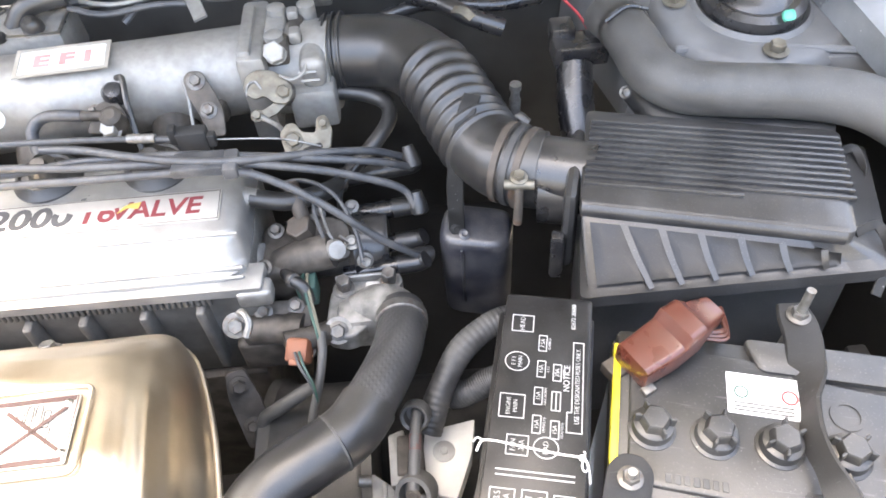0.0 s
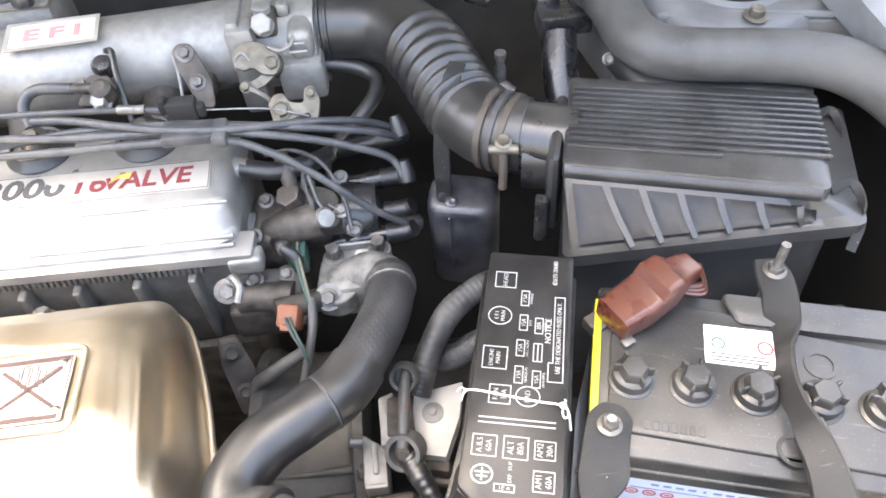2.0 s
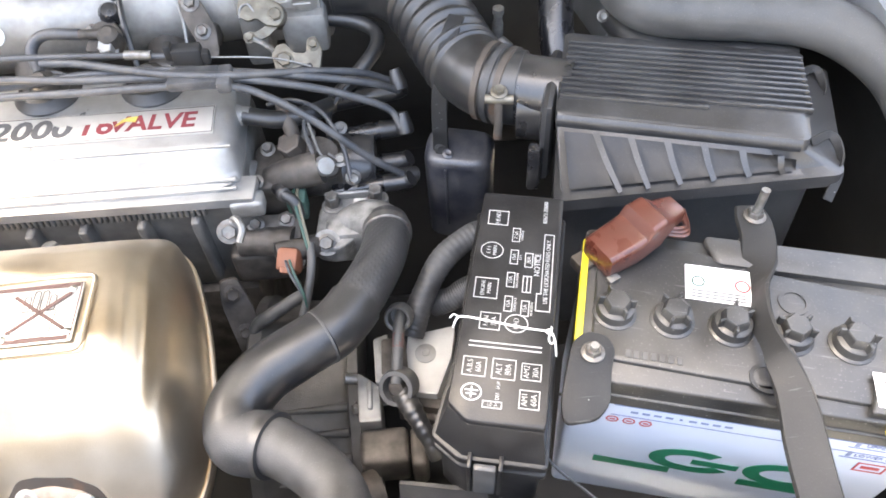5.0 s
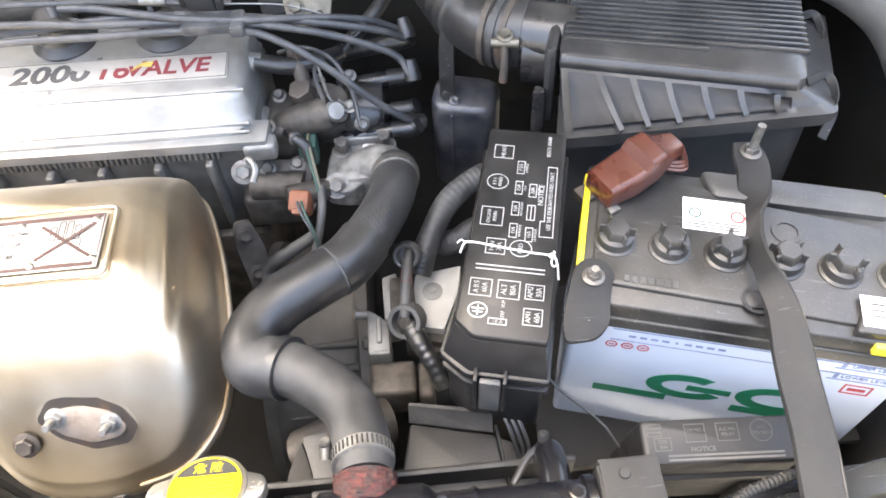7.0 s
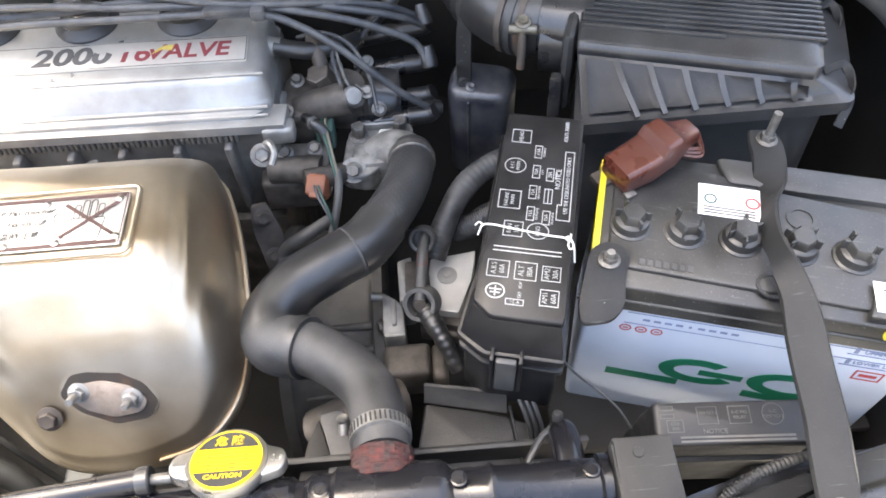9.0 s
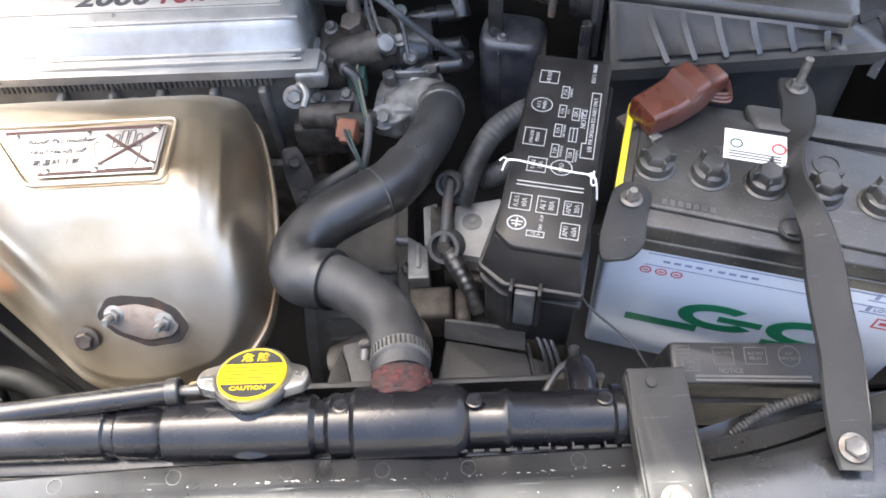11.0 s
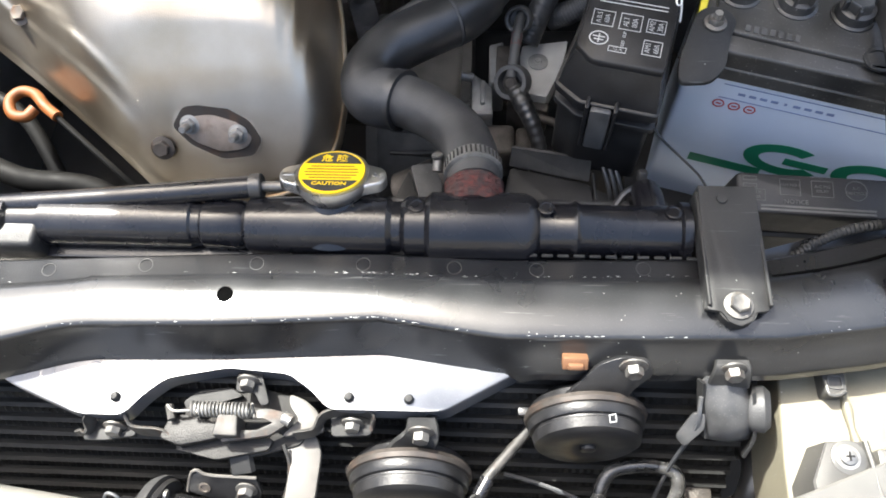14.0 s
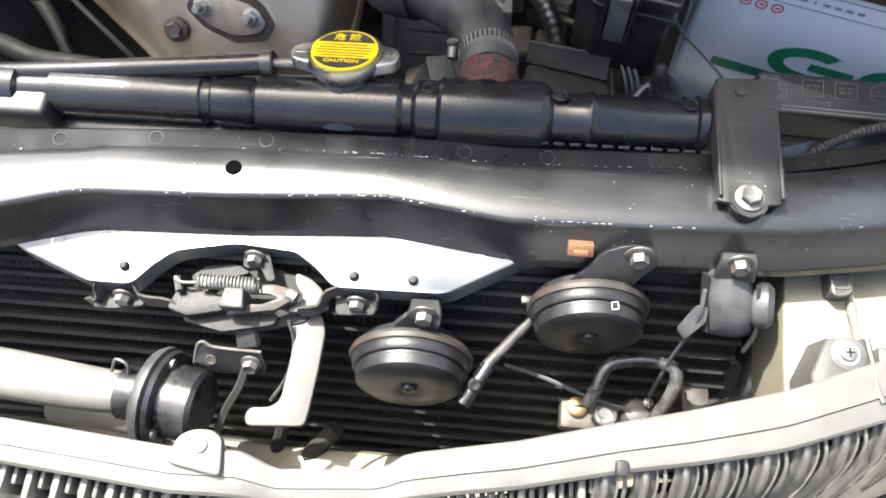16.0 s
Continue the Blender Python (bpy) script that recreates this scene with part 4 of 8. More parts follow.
GX = [-0.46, -0.285, -0.226, -0.17, -0.10, -0.02, 0.05, 0.113, 0.16, 0.218, 0.27, 0.34, 0.40]
GY = [-0.170, -0.182, -0.186, -0.190, -0.188, -0.181, -0.167, -0.150, -0.138, -0.121, -0.100, -0.070, -0.045]

def rail_width(x):
    """How deep the top rail of the grille is at x."""
    return float(np.interp(x, [-0.02, 0.02, 0.12, 0.20, 0.30], [0.026, 0.026, 0.029, 0.034, 0.037]))

def grille():
    t = thing("front_grille", (0, -0.2, 0.82), label="weathered silver front grille with close upright slats", category="grille")
    rings = []
    for i in range(96):
        x = -0.45 + 0.83 * i / 95
        y = float(np.interp(x, GX, GY))
        w = rail_width(x)
        notch = float(np.interp(x, [-0.125, -0.103, -0.035, -0.020], [0, 1, 1, 0]))
        y, w, dz = y - 0.009 * notch, w - 0.007 * notch, -0.006 * notch
        z = 0.868 + dz
        rings.append([(x, y, z - 0.012), (x, y, z - 0.001), (x, y - 0.0015, z), (x, y - w * 0.62, z - 0.001), (x, y - w * 0.64, z - 0.003), (x, y - w * 0.68, z - 0.003), (x, y - w, z - 0.005), (x, y - w - 0.002, z - 0.008), (x, y - w - 0.002, z - 0.018)])
    part("top_rail", loft(rings), M_GRILLE, t, sharp=30)
    part("rear_panel", box(0.70, 0.006, 0.05, (-0.05, -0.226, 0.79), 0.001), M_PLASTIC, t)
    part("slat_back", loft([[(x, float(np.interp(x, GX, GY)) - 0.030, z) for x in np.linspace(-0.45, 0.38, 40)] for z in (0.846, 0.70)], closed=False), M_PLASTIC, t)
    part("lower_face", loft([[(x, float(np.interp(x, GX, GY)) - d, z) for x in np.linspace(-0.45, 0.38, 40)] for d, z in ((0.046, 0.838), (0.074, 0.805), (0.092, 0.76), (0.096, 0.66))], closed=False), M_LOUVRE, t, "grey lower grille face")
    n = 0
    x = -0.44
    while x < 0.100:
        y = float(np.interp(x, GX, GY)) - 0.026
        k = n % 3
        part("slat", box(0.0050 if k == 0 else 0.0036, 0.022 if k == 0 else 0.015, 0.045, (x, y - (0.010 if k == 0 else 0.006), 0.827 - 0.004 * k), 0.0016, 2), M_GRILLE, t)
        x += 0.0066 if k != 2 else 0.0058
        n += 1
    for k in range(11):
        x = 0.112 + 0.0252 * k
        y = float(np.interp(x, GX, GY)) - rail_width(x) - 0.001
        ridge = [(x, y + 0.003, 0.854), (x + 0.002, y - 0.007, 0.850), (x + 0.001, y - 0.018, 0.840), (x - 0.004, y - 0.030, 0.825), (x - 0.012, y - 0.042, 0.808), (x - 0.020, y - 0.052, 0.790)]
        part("louvre", sweep([Vector(p) + Vector((-0.007, 0, -0.002)) for p in ridge], lambda s: 0.015 + 0.007 * s, 0.002, (0.92, 0.15, -0.25)), M_LOUVRE, t)
        part("louvre_edge", tube(ridge, 0.0008, 8), M_GRILLE, t)
        for dx, ln, r in ((0.0055, 0.026, 0.0014), (-0.0070, 0.030, 0.0026), (-0.0125, 0.024, 0.0013)):
            p = [Vector((x + dx, y + 0.003, 0.853)), Vector((x + dx + 0.001, y + 0.003 - ln * 0.45, 0.850)), Vector((x + dx, y + 0.003 - ln, 0.852 - ln * 0.75))]
            part("slat", tube(p, lambda s: r * math.sqrt(max(0.02, 1 - max(0.0, (s - 0.75) / 0.25) ** 2)), 10), M_LOUVRE, t)
    part("screw_tab", prism([(-0.172, -0.200), (-0.166, -0.183), (-0.156, -0.178), (-0.144, -0.178), (-0.137, -0.183), (-0.134, -0.206)], 0.866, 0.872, r=0.005, bev=0.0015), M_GRILLE, t)
    part("screw", lathe([(0.0078, 0), (0.0078, 0.001), (0.0052, 0.0012), (0.005, 0.003), (0.003, 0.0042), (0, 0.0042)], 24, Matrix.Translation((-0.150, -0.188, 0.872))), M_ZINC, t)
    part("clip", box(0.008, 0.010, 0.008, (0.114, -0.178, 0.865), 0.002), M_BRKT, t, "dark clip")

def headlamp():
    t = thing("body_side_panel", (0.29, -0.08, 0.84), label="cream painted panel beside the headlamp", category="body panel")
    bm = prism([(0.224, -0.150), (0.226, -0.091), (0.232, -0.020), (0.40, 0.0), (0.40, -0.120)], 0.78, 0.842, r=0.004, bev=0.003)
    part("panel", bm, M_CREAM, t)
    part("rib", tube([(0.274, -0.028, 0.843), (0.2735, -0.055, 0.844), (0.276, -0.082, 0.844), (0.288, -0.118, 0.844)], lambda s: 0.0030 + 0.0006 * math.sin(21 * s), 10), M_CREAM, t)
    part("tab", prism([(0.256, -0.050), (0.256, -0.024), (0.271, -0.024), (0.271, -0.050)], 0.842, 0.8545, r=0.003, bev=0.001), M_LAMPBRKT, t, "dull steel tab")
    part("tab_edge", tube([(0.257, -0.040, 0.8555), (0.258, -0.0495, 0.8555), (0.264, -0.0500, 0.8555), (0.269, -0.0470, 0.8555)], 0.0013, 8), M_LOUVRE, t)
    part("tab_window", ring_flat(rounded(rect(0.2635, -0.041, 0.009, 0.009), 0.002, 2), 0.0008, 0.8545, 0.0010), M_LOUVRE, t)
    b = thing("headlamp_bracket", (0.26, -0.1, 0.86), label="dull silver headlamp bracket with a cross-head screw", category="bracket")
    part("plate", prism([(0.236, -0.133), (0.2345, -0.109), (0.2465, -0.084), (0.269, -0.083), (0.271, -0.100), (0.271, -0.123)], 0.862, 0.8645, r=0.0015, bev=0.0008), M_LAMPBRKT, b)
    part("side_flange", loft([[(0.2345, -0.133, 0.8640), (0.2365, -0.133, 0.8640), (0.2300, -0.133, 0.8430), (0.2280, -0.133, 0.8430)], [(0.2335, -0.109, 0.8640), (0.2355, -0.109, 0.8640), (0.2300, -0.110, 0.8430), (0.2280, -0.110, 0.8430)], [(0.2455, -0.084, 0.8640), (0.2475, -0.084, 0.8640), (0.2440, -0.084, 0.8430), (0.2420, -0.084, 0.8430)]]), M_LAMPBRKT, b)
    part("fold", sweep([(0.270, -0.083, 0.8655), (0.272, -0.100, 0.8655), (0.2725, -0.112, 0.8655), (0.2755, -0.124, 0.8655)], 0.0050, 0.0030, (0, 0, 1)), M_LOUVRE, b)
    part("block", box(0.032, 0.034, 0.02, (0.293, -0.104, 0.855), 0.003), M_LOUVRE, b)
    part("washer", lathe([(0.0112, 0), (0.0112, 0.0010), (0.0100, 0.0014), (0.0, 0.0014)], 28, Matrix.Translation((0.2585, -0.0938, 0.8640))), M_LOUVRE, b)
    part("screw", lathe([(0.0080, 0), (0.0080, 0.001), (0.0056, 0.0012), (0.0052, 0.0030), (0.003, 0.0040), (0, 0.0040)], 24, Matrix.Translation((0.2575, -0.0935, 0.8645))), M_ZINC, b)
    part("screw_slot", box(0.006, 0.0012, 0.0006, (0.2575, -0.0935, 0.8687), 0), M_DARK, b)
    part("screw_slot", box(0.0012, 0.006, 0.0006, (0.2575, -0.0935, 0.8687), 0), M_DARK, b)

def bumper():
    t = thing("bumper_beam", (0, -0.19, 0.6), label="dusty brown bumper beam below the grille", category="bumper")
    part("beam", box(0.85, 0.05, 0.10, (0.0, -0.19, 0.64), 0.01), M_CREAM, t)
    part("stay", tube([(-0.10, -0.150, 0.70), (-0.13, -0.18, 0.68)], 0.008, 8), M_DARK, t)
    part("stay", tube([(-0.14, -0.145, 0.72), (-0.155, -0.175, 0.68)], 0.006, 8), M_BRKT, t)

grille()
headlamp()
bumper()

# ---- battery side ----
BAT = pose(0.175, 0.198, 0.0, 0, 0, -16)

def battery():
    t = thing("car_battery", m=pose(0.175, 0.198, 0.72, 0, 0, -16), label="car battery with dusty black lid and pale blue case", category="battery")
    part("case", prism([(0.002, 0.002), (0.256, 0.002), (0.256, 0.134), (0.002, 0.134)], 0.0, 0.184, r=0.006, bev=0.001), M_CASE, t, world=False)
    part("lid", prism([(0.0, -0.001), (0.258, -0.001), (0.258, 0.136), (0.0, 0.136)], 0.184, 0.204, r=0.005, bev=0.003), M_LID, t, "dusty black lid", world=False)
    part("lid_lip", prism([(-0.002, -0.003), (0.26, -0.003), (0.26, 0.138), (-0.002, 0.138)], 0.176, 0.188, r=0.005, bev=0.002), M_LID, t, world=False)
    part("lid_raise", prism([(0.010, 0.016), (0.20, 0.010), (0.248, 0.016), (0.248, 0.100), (0.12, 0.112), (0.09, 0.122), (0.010, 0.124)], 0.203, 0.2075, r=0.008, bev=0.002), M_LID, t, world=False)
    part("step", prism([(0.195, 0.002), (0.252, 0.002), (0.252, 0.034), (0.205, 0.034)], 0.204, 0.2115, r=0.003, bev=0.002), M_LID, t, world=False)
    part("back_step", prism([(0.10, 0.112), (0.235, 0.112), (0.235, 0.138), (0.09, 0.138)], 0.204, 0.2095, r=0.006, bev=0.002), M_LID, t, world=False)
    part("edge_strip", box(0.0055, 0.105, 0.010, (0.0005, 0.068, 0.2035), 0.001), M_YSTRIP, t, "yellow edge strip", world=False)
    part("edge_strip", box(0.040, 0.006, 0.010, (0.243, 0.134, 0.2035), 0.001), M_YSTRIP, t, "yellow edge strip", world=False)
    part("edge_strip", box(0.060, 0.012, 0.010, (0.240, 0.001, 0.1985), 0.001), M_YSTRIP, t, "yellow edge strip", world=False)
    for k in range(6):
        x, y = 0.0252 + 0.0415 * k, 0.0555
        c = part("cap", lathe([(0.0162, 0.2065), (0.0162, 0.2086), (0.0140, 0.2096), (0.0134, 0.2165), (0.0120, 0.2175), (0.0, 0.2175)], 28, Matrix.Translation((x, y, 0))), M_LID, t, "ribbed black vent cap", world=False)
        hexa = lambda r, z: [(x + r * math.cos(0.25 * k + math.pi * i / 3), y + r * math.sin(0.25 * k + math.pi * i / 3), z) for i in range(6)]
        part("hub", loft([hexa(0.0108, 0.2170), hexa(0.0098, 0.2240), hexa(0.0084, 0.2254), hexa(0.0040, 0.2256)]), M_LID, c, world=False)
        g = [moved(box(0.0046, 0.0022, 0.0090, (0.0114, 0, 0.2212), 0.0006, 1), Matrix.Translation((x, y, 0)) @ pose(0, 0, 0, 0, 0, 60 * i + 14 * k)) for i in range(6) if (i + k) % 3 != 1]
        part("grip", join(*g), M_LID, c, world=False)
    for k, (x, y) in enumerate(((0.155, 0.086), (0.235, 0.028), (0.13, 0.018))):
        part("vent_ring", lathe([(0.0115, 0.2070), (0.0115, 0.2085), (0.0085, 0.2085), (0.0085, 0.2070)], 24, Matrix.Translation((x, y, 0))), M_LID, t, world=False)
    part("sticker", box(0.048, 0.032, 0.0006, (0.1005, 0.0925, 0.2079), 0), M_LABEL, t, "white paper sticker", world=False)
    part("sticker_mark", moved(ring_flat(circle(0.1185, 0.0935, 0.0050), 0.0016, 0.2083), Matrix()), M_REDINK, t, world=False)
    part("sticker_mark", moved(ring_flat(circle(0.0860, 0.0935, 0.0044), 0.0014, 0.2083), Matrix()), M_GREENPLUG, t, world=False)
    for k in range(3):
        part("printed_line", box(0.040, 0.0014, 0.0002, (0.1005, 0.0850 - 0.0028 * k, 0.2084), 0), M_FADED, t, world=False)
    part("sticker", box(0.042, 0.026, 0.0006, (0.221, 0.020, 0.2119), 0), M_LABEL, t, "white paper sticker", world=False)
    for k in range(3):
        part("printed_line", box(0.018, 0.0018, 0.0002, (0.215, 0.026 - 0.005 * k, 0.2124), 0), M_FADED, t, world=False)
    for k in range(7):
        part("stamp", box(0.0042, 0.0068, 0.0004, (0.036 + 0.0060 * k, 0.022, 0.2077), 0.0005, 1), M_STAMP, t, world=False)
    # the printed front
    def flat(pts, mat, label="", name="print"):
        part(name, prism(pts, 0.0, 0.0004, bev=0), mat, t, label, world=False).data.transform(FRONT)
    FRONT = Matrix.Translation((0, 0.0017, 0)) @ pose(0, 0, 0, 90, 0, 0)
    flat([(0.034, 0.166), (0.25, 0.166), (0.25, 0.1668), (0.034, 0.1668)], M_BLUEINK)
    flat([(0.034, 0.150), (0.25, 0.150), (0.25, 0.1507), (0.034, 0.1507)], M_BLUEINK)
    for k in range(9):
        x = 0.050 + 0.0085 * k
        flat(rect(x, 0.158, 0.0055 if k != 4 else 0.002, 0.0026), M_BLUEINK)
    for k in range(3):
        part("stamp_mark", moved(ring_flat(circle(0.036 + 0.0125 * k, 0.1425, 0.0044, 8), 0.0011, 0.0), Matrix()), M_REDINK, t, world=False).data.transform(FRONT)
        flat(rect(0.036 + 0.0125 * k, 0.1425, 0.004, 0.0012), M_REDINK)
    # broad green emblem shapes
    def arc(cx, cy, rx, ry, a0, a1, w):
        o, n = [], 20
        for k in range(n + 1):
            a = radians(a0 + (a1 - a0) * k / n)
            o.append((cx + rx * math.cos(a), cy + ry * math.sin(a)))
        for k in range(n, -1, -1):
            a = radians(a0 + (a1 - a0) * k / n)
            o.append((cx + (rx - w) * math.cos(a), cy + (ry - w * 0.8) * math.sin(a)))
        return o
    flat(arc(0.108, 0.088, 0.034, 0.021, 55, 330, 0.013), M_GREEN, "broad green emblem shape", "emblem")
    flat([(0.108, 0.083), (0.144, 0.083), (0.144, 0.092), (0.108, 0.092)], M_GREEN, "", "emblem")
    flat(arc(0.182, 0.088, 0.034, 0.021, 40, 320, 0.013), M_GREEN, "broad green emblem shape", "emblem")
    flat([(0.032, 0.058), (0.095, 0.058), (0.095, 0.069), (0.032, 0.069)], M_GREEN, "", "emblem")
    flat([(0.150, 0.058), (0.198, 0.058), (0.198, 0.069), (0.150, 0.069)], M_GREEN, "", "emblem")
    for z, s in ((0.163, "UPPER LEVEL"), (0.146, "LOWER LEVEL")):
        lettering(s, 0.0058, Matrix.Translation((0.228, 0.0015, z)) @ pose(0, 0, 0, 90, 0, 0), M_BLUEINK, t)
        flat(rect(0.206, z + 0.001, 0.003, 0.008), M_BLUEINK)
        flat(rect(0.226, z - 0.005, 0.05, 0.0008), M_BLUEINK)
    part("stamp_mark", moved(ring_flat(rect(0.228, 0.128, 0.020, 0.013), 0.0014, 0.0), Matrix()), M_REDINK, t, world=False).data.transform(FRONT)
    flat(rect(0.228, 0.128, 0.013, 0.004), M_REDINK)

def terminal_cover():
    t = thing("terminal_cover", m=pose(0.226, 0.296, 0.927, 0, 0, 27) @ Matrix.Scale(0.82, 4), label="red-brown plastic battery terminal cover", category="cover")
    rings = []
    for u, hw, z0, z1 in ((-0.024, 0.014, 0.004, 0.018), (-0.022, 0.019, 0.0, 0.027), (0.010, 0.021, 0.0, 0.030), (0.018, 0.021, 0.002, 0.032), (0.024, 0.021, 0.004, 0.042), (0.040, 0.020, 0.006, 0.044), (0.050, 0.017, 0.010, 0.036), (0.072, 0.012, 0.012, 0.032), (0.074, 0.008, 0.016, 0.028)):
        r = rounded([(-hw, z0), (hw, z0), (hw, z1), (-hw, z1)], 0.006, 3)
        rings.append([(u, a, b) for a, b in r])
    part("shell", loft(rings), M_REDCAP, t, world=False)
    part("tab", box(0.012, 0.008, 0.006, (-0.020, -0.022, 0.003), 0.001), M_BOLT, t, "dull metal tab", world=False)
    for k in range(3):
        part("wire", tube([(0.050, -0.010, 0.018 - 0.004 * k), (0.066, -0.018 - 0.003 * k, 0.016 - 0.003 * k), (0.078, -0.012 - 0.002 * k, 0.008), (0.088 + 0.004 * k, 0.006, 0.0)], 0.0022, 6), M_REDCAP, t, world=False)
    part("clamp", box(0.03, 0.02, 0.014, (-0.02, 0.012, -0.006), 0.002), M_RUSTY, t, world=False)

def hold_down():
    t = thing("battery_hold_down", (0.31, 0.2, 0.93), label="grey painted steel battery hold-down strap with bolts", category="strap")
    def side(s):
        a = np.interp(s, [0, 0.17, 0.27, 0.42, 0.55, 1], [0, 6, 72, 66, 12, 4])
        return Vector((math.cos(radians(a)), 0.25, math.sin(radians(a))))
    def w(s):
        return float(np.interp(s, [0, 0.05, 0.3, 0.40, 0.52, 0.62, 0.95, 1], [0.022, 0.028, 0.025, 0.020, 0.022, 0.028, 0.028, 0.020]))
    part("strap", sweep([(0.345, 0.330, 0.931), (0.342, 0.300, 0.931), (0.329, 0.262, 0.932), (0.313, 0.222, 0.940), (0.311, 0.190, 0.944), (0.313, 0.160, 0.940), (0.310, 0.115, 0.930), (0.3095, 0.080, 0.921), (0.306, 0.048, 0.913), (0.303, 0.008, 0.905)], w, 0.0035, side), M_BRKT, t)
    part("strap_flange", sweep([(0.3235, 0.195, 0.936), (0.327, 0.160, 0.932), (0.3245, 0.115, 0.923), (0.324, 0.080, 0.914), (0.3205, 0.045, 0.906), (0.317, 0.030, 0.903)], 0.010, 0.003, (0.25, 0, 1)), M_HORN, t, "dark turned-down edge")
    part("rod", tube([(0.345, 0.318, 0.80), (0.345, 0.318, 0.93), (0.346, 0.320, 0.962)], 0.0035, 10), M_ZINC, t, "threaded steel rod")
    bolt(t, (0.345, 0.318, 0.933), af=0.011, h=0.007, washer=0.009, mat=M_BOLT)
    bolt(t, (0.303, 0.021, 0.910), (0, -0.15, 1), af=0.012, h=0.006, washer=0.0095)

def side_bracket():
    t = thing("battery_bracket", (0.19, 0.2, 0.92), label="dusty grey steel bracket with a nut beside the battery", category="bracket")
    bm = prism([(0.171, 0.205), (0.178, 0.222), (0.190, 0.229), (0.203, 0.224), (0.207, 0.212), (0.200, 0.196), (0.197, 0.176), (0.186, 0.166), (0.162, 0.165), (0.162, 0.180)], 0.928, 0.9315, r=0.006, bev=0.0012)
    for v in bm.verts:
        v.co.z -= 0.014 * max(0.0, (0.200 - v.co.y) / 0.035)
    part("plate", bm, M_BRKT, t)
    bolt(t, (0.190, 0.210, 0.932), af=0.0105, h=0.006, washer=0.0085, mat=M_BOLT)
    part("stud", lathe([(0.003, 0), (0.003, 0.011), (0, 0.011)], 10, Matrix.Translation((0.190, 0.210, 0.932))), M_ZINC, t)
    for y in (0.185, 0.175):
        part("tab", box(0.012, 0.002, 0.002, (0.168, y, 0.929 - 0.014 * (0.2 - y) / 0.035), 0.0005, 1), M_BRKT, t)

battery()
terminal_cover()
hold_down()
side_bracket()

def print_box(t, s, x, y, w, h, z, rot=90, size=0.006, shape="rect"):
    pts = rect(x, y, w, h) if shape == "rect" else circle(x, y, w / 2)
    part("print_frame", ring_flat(pts, 0.00055, z), M_WHITE, t, world=False)
    lines = s.split("\n")
    for k, a in enumerate(lines):
        o = ((len(lines) - 1) / 2 - k) * size * 1.05
        c = (x - o, y) if rot == 90 else (x, y + o)
        if a:
            lettering(a, size, pose(*c, z + 0.0002, 0, 0, rot), M_WHITE, t, squeeze=0.95, bold=-0.024 * size)

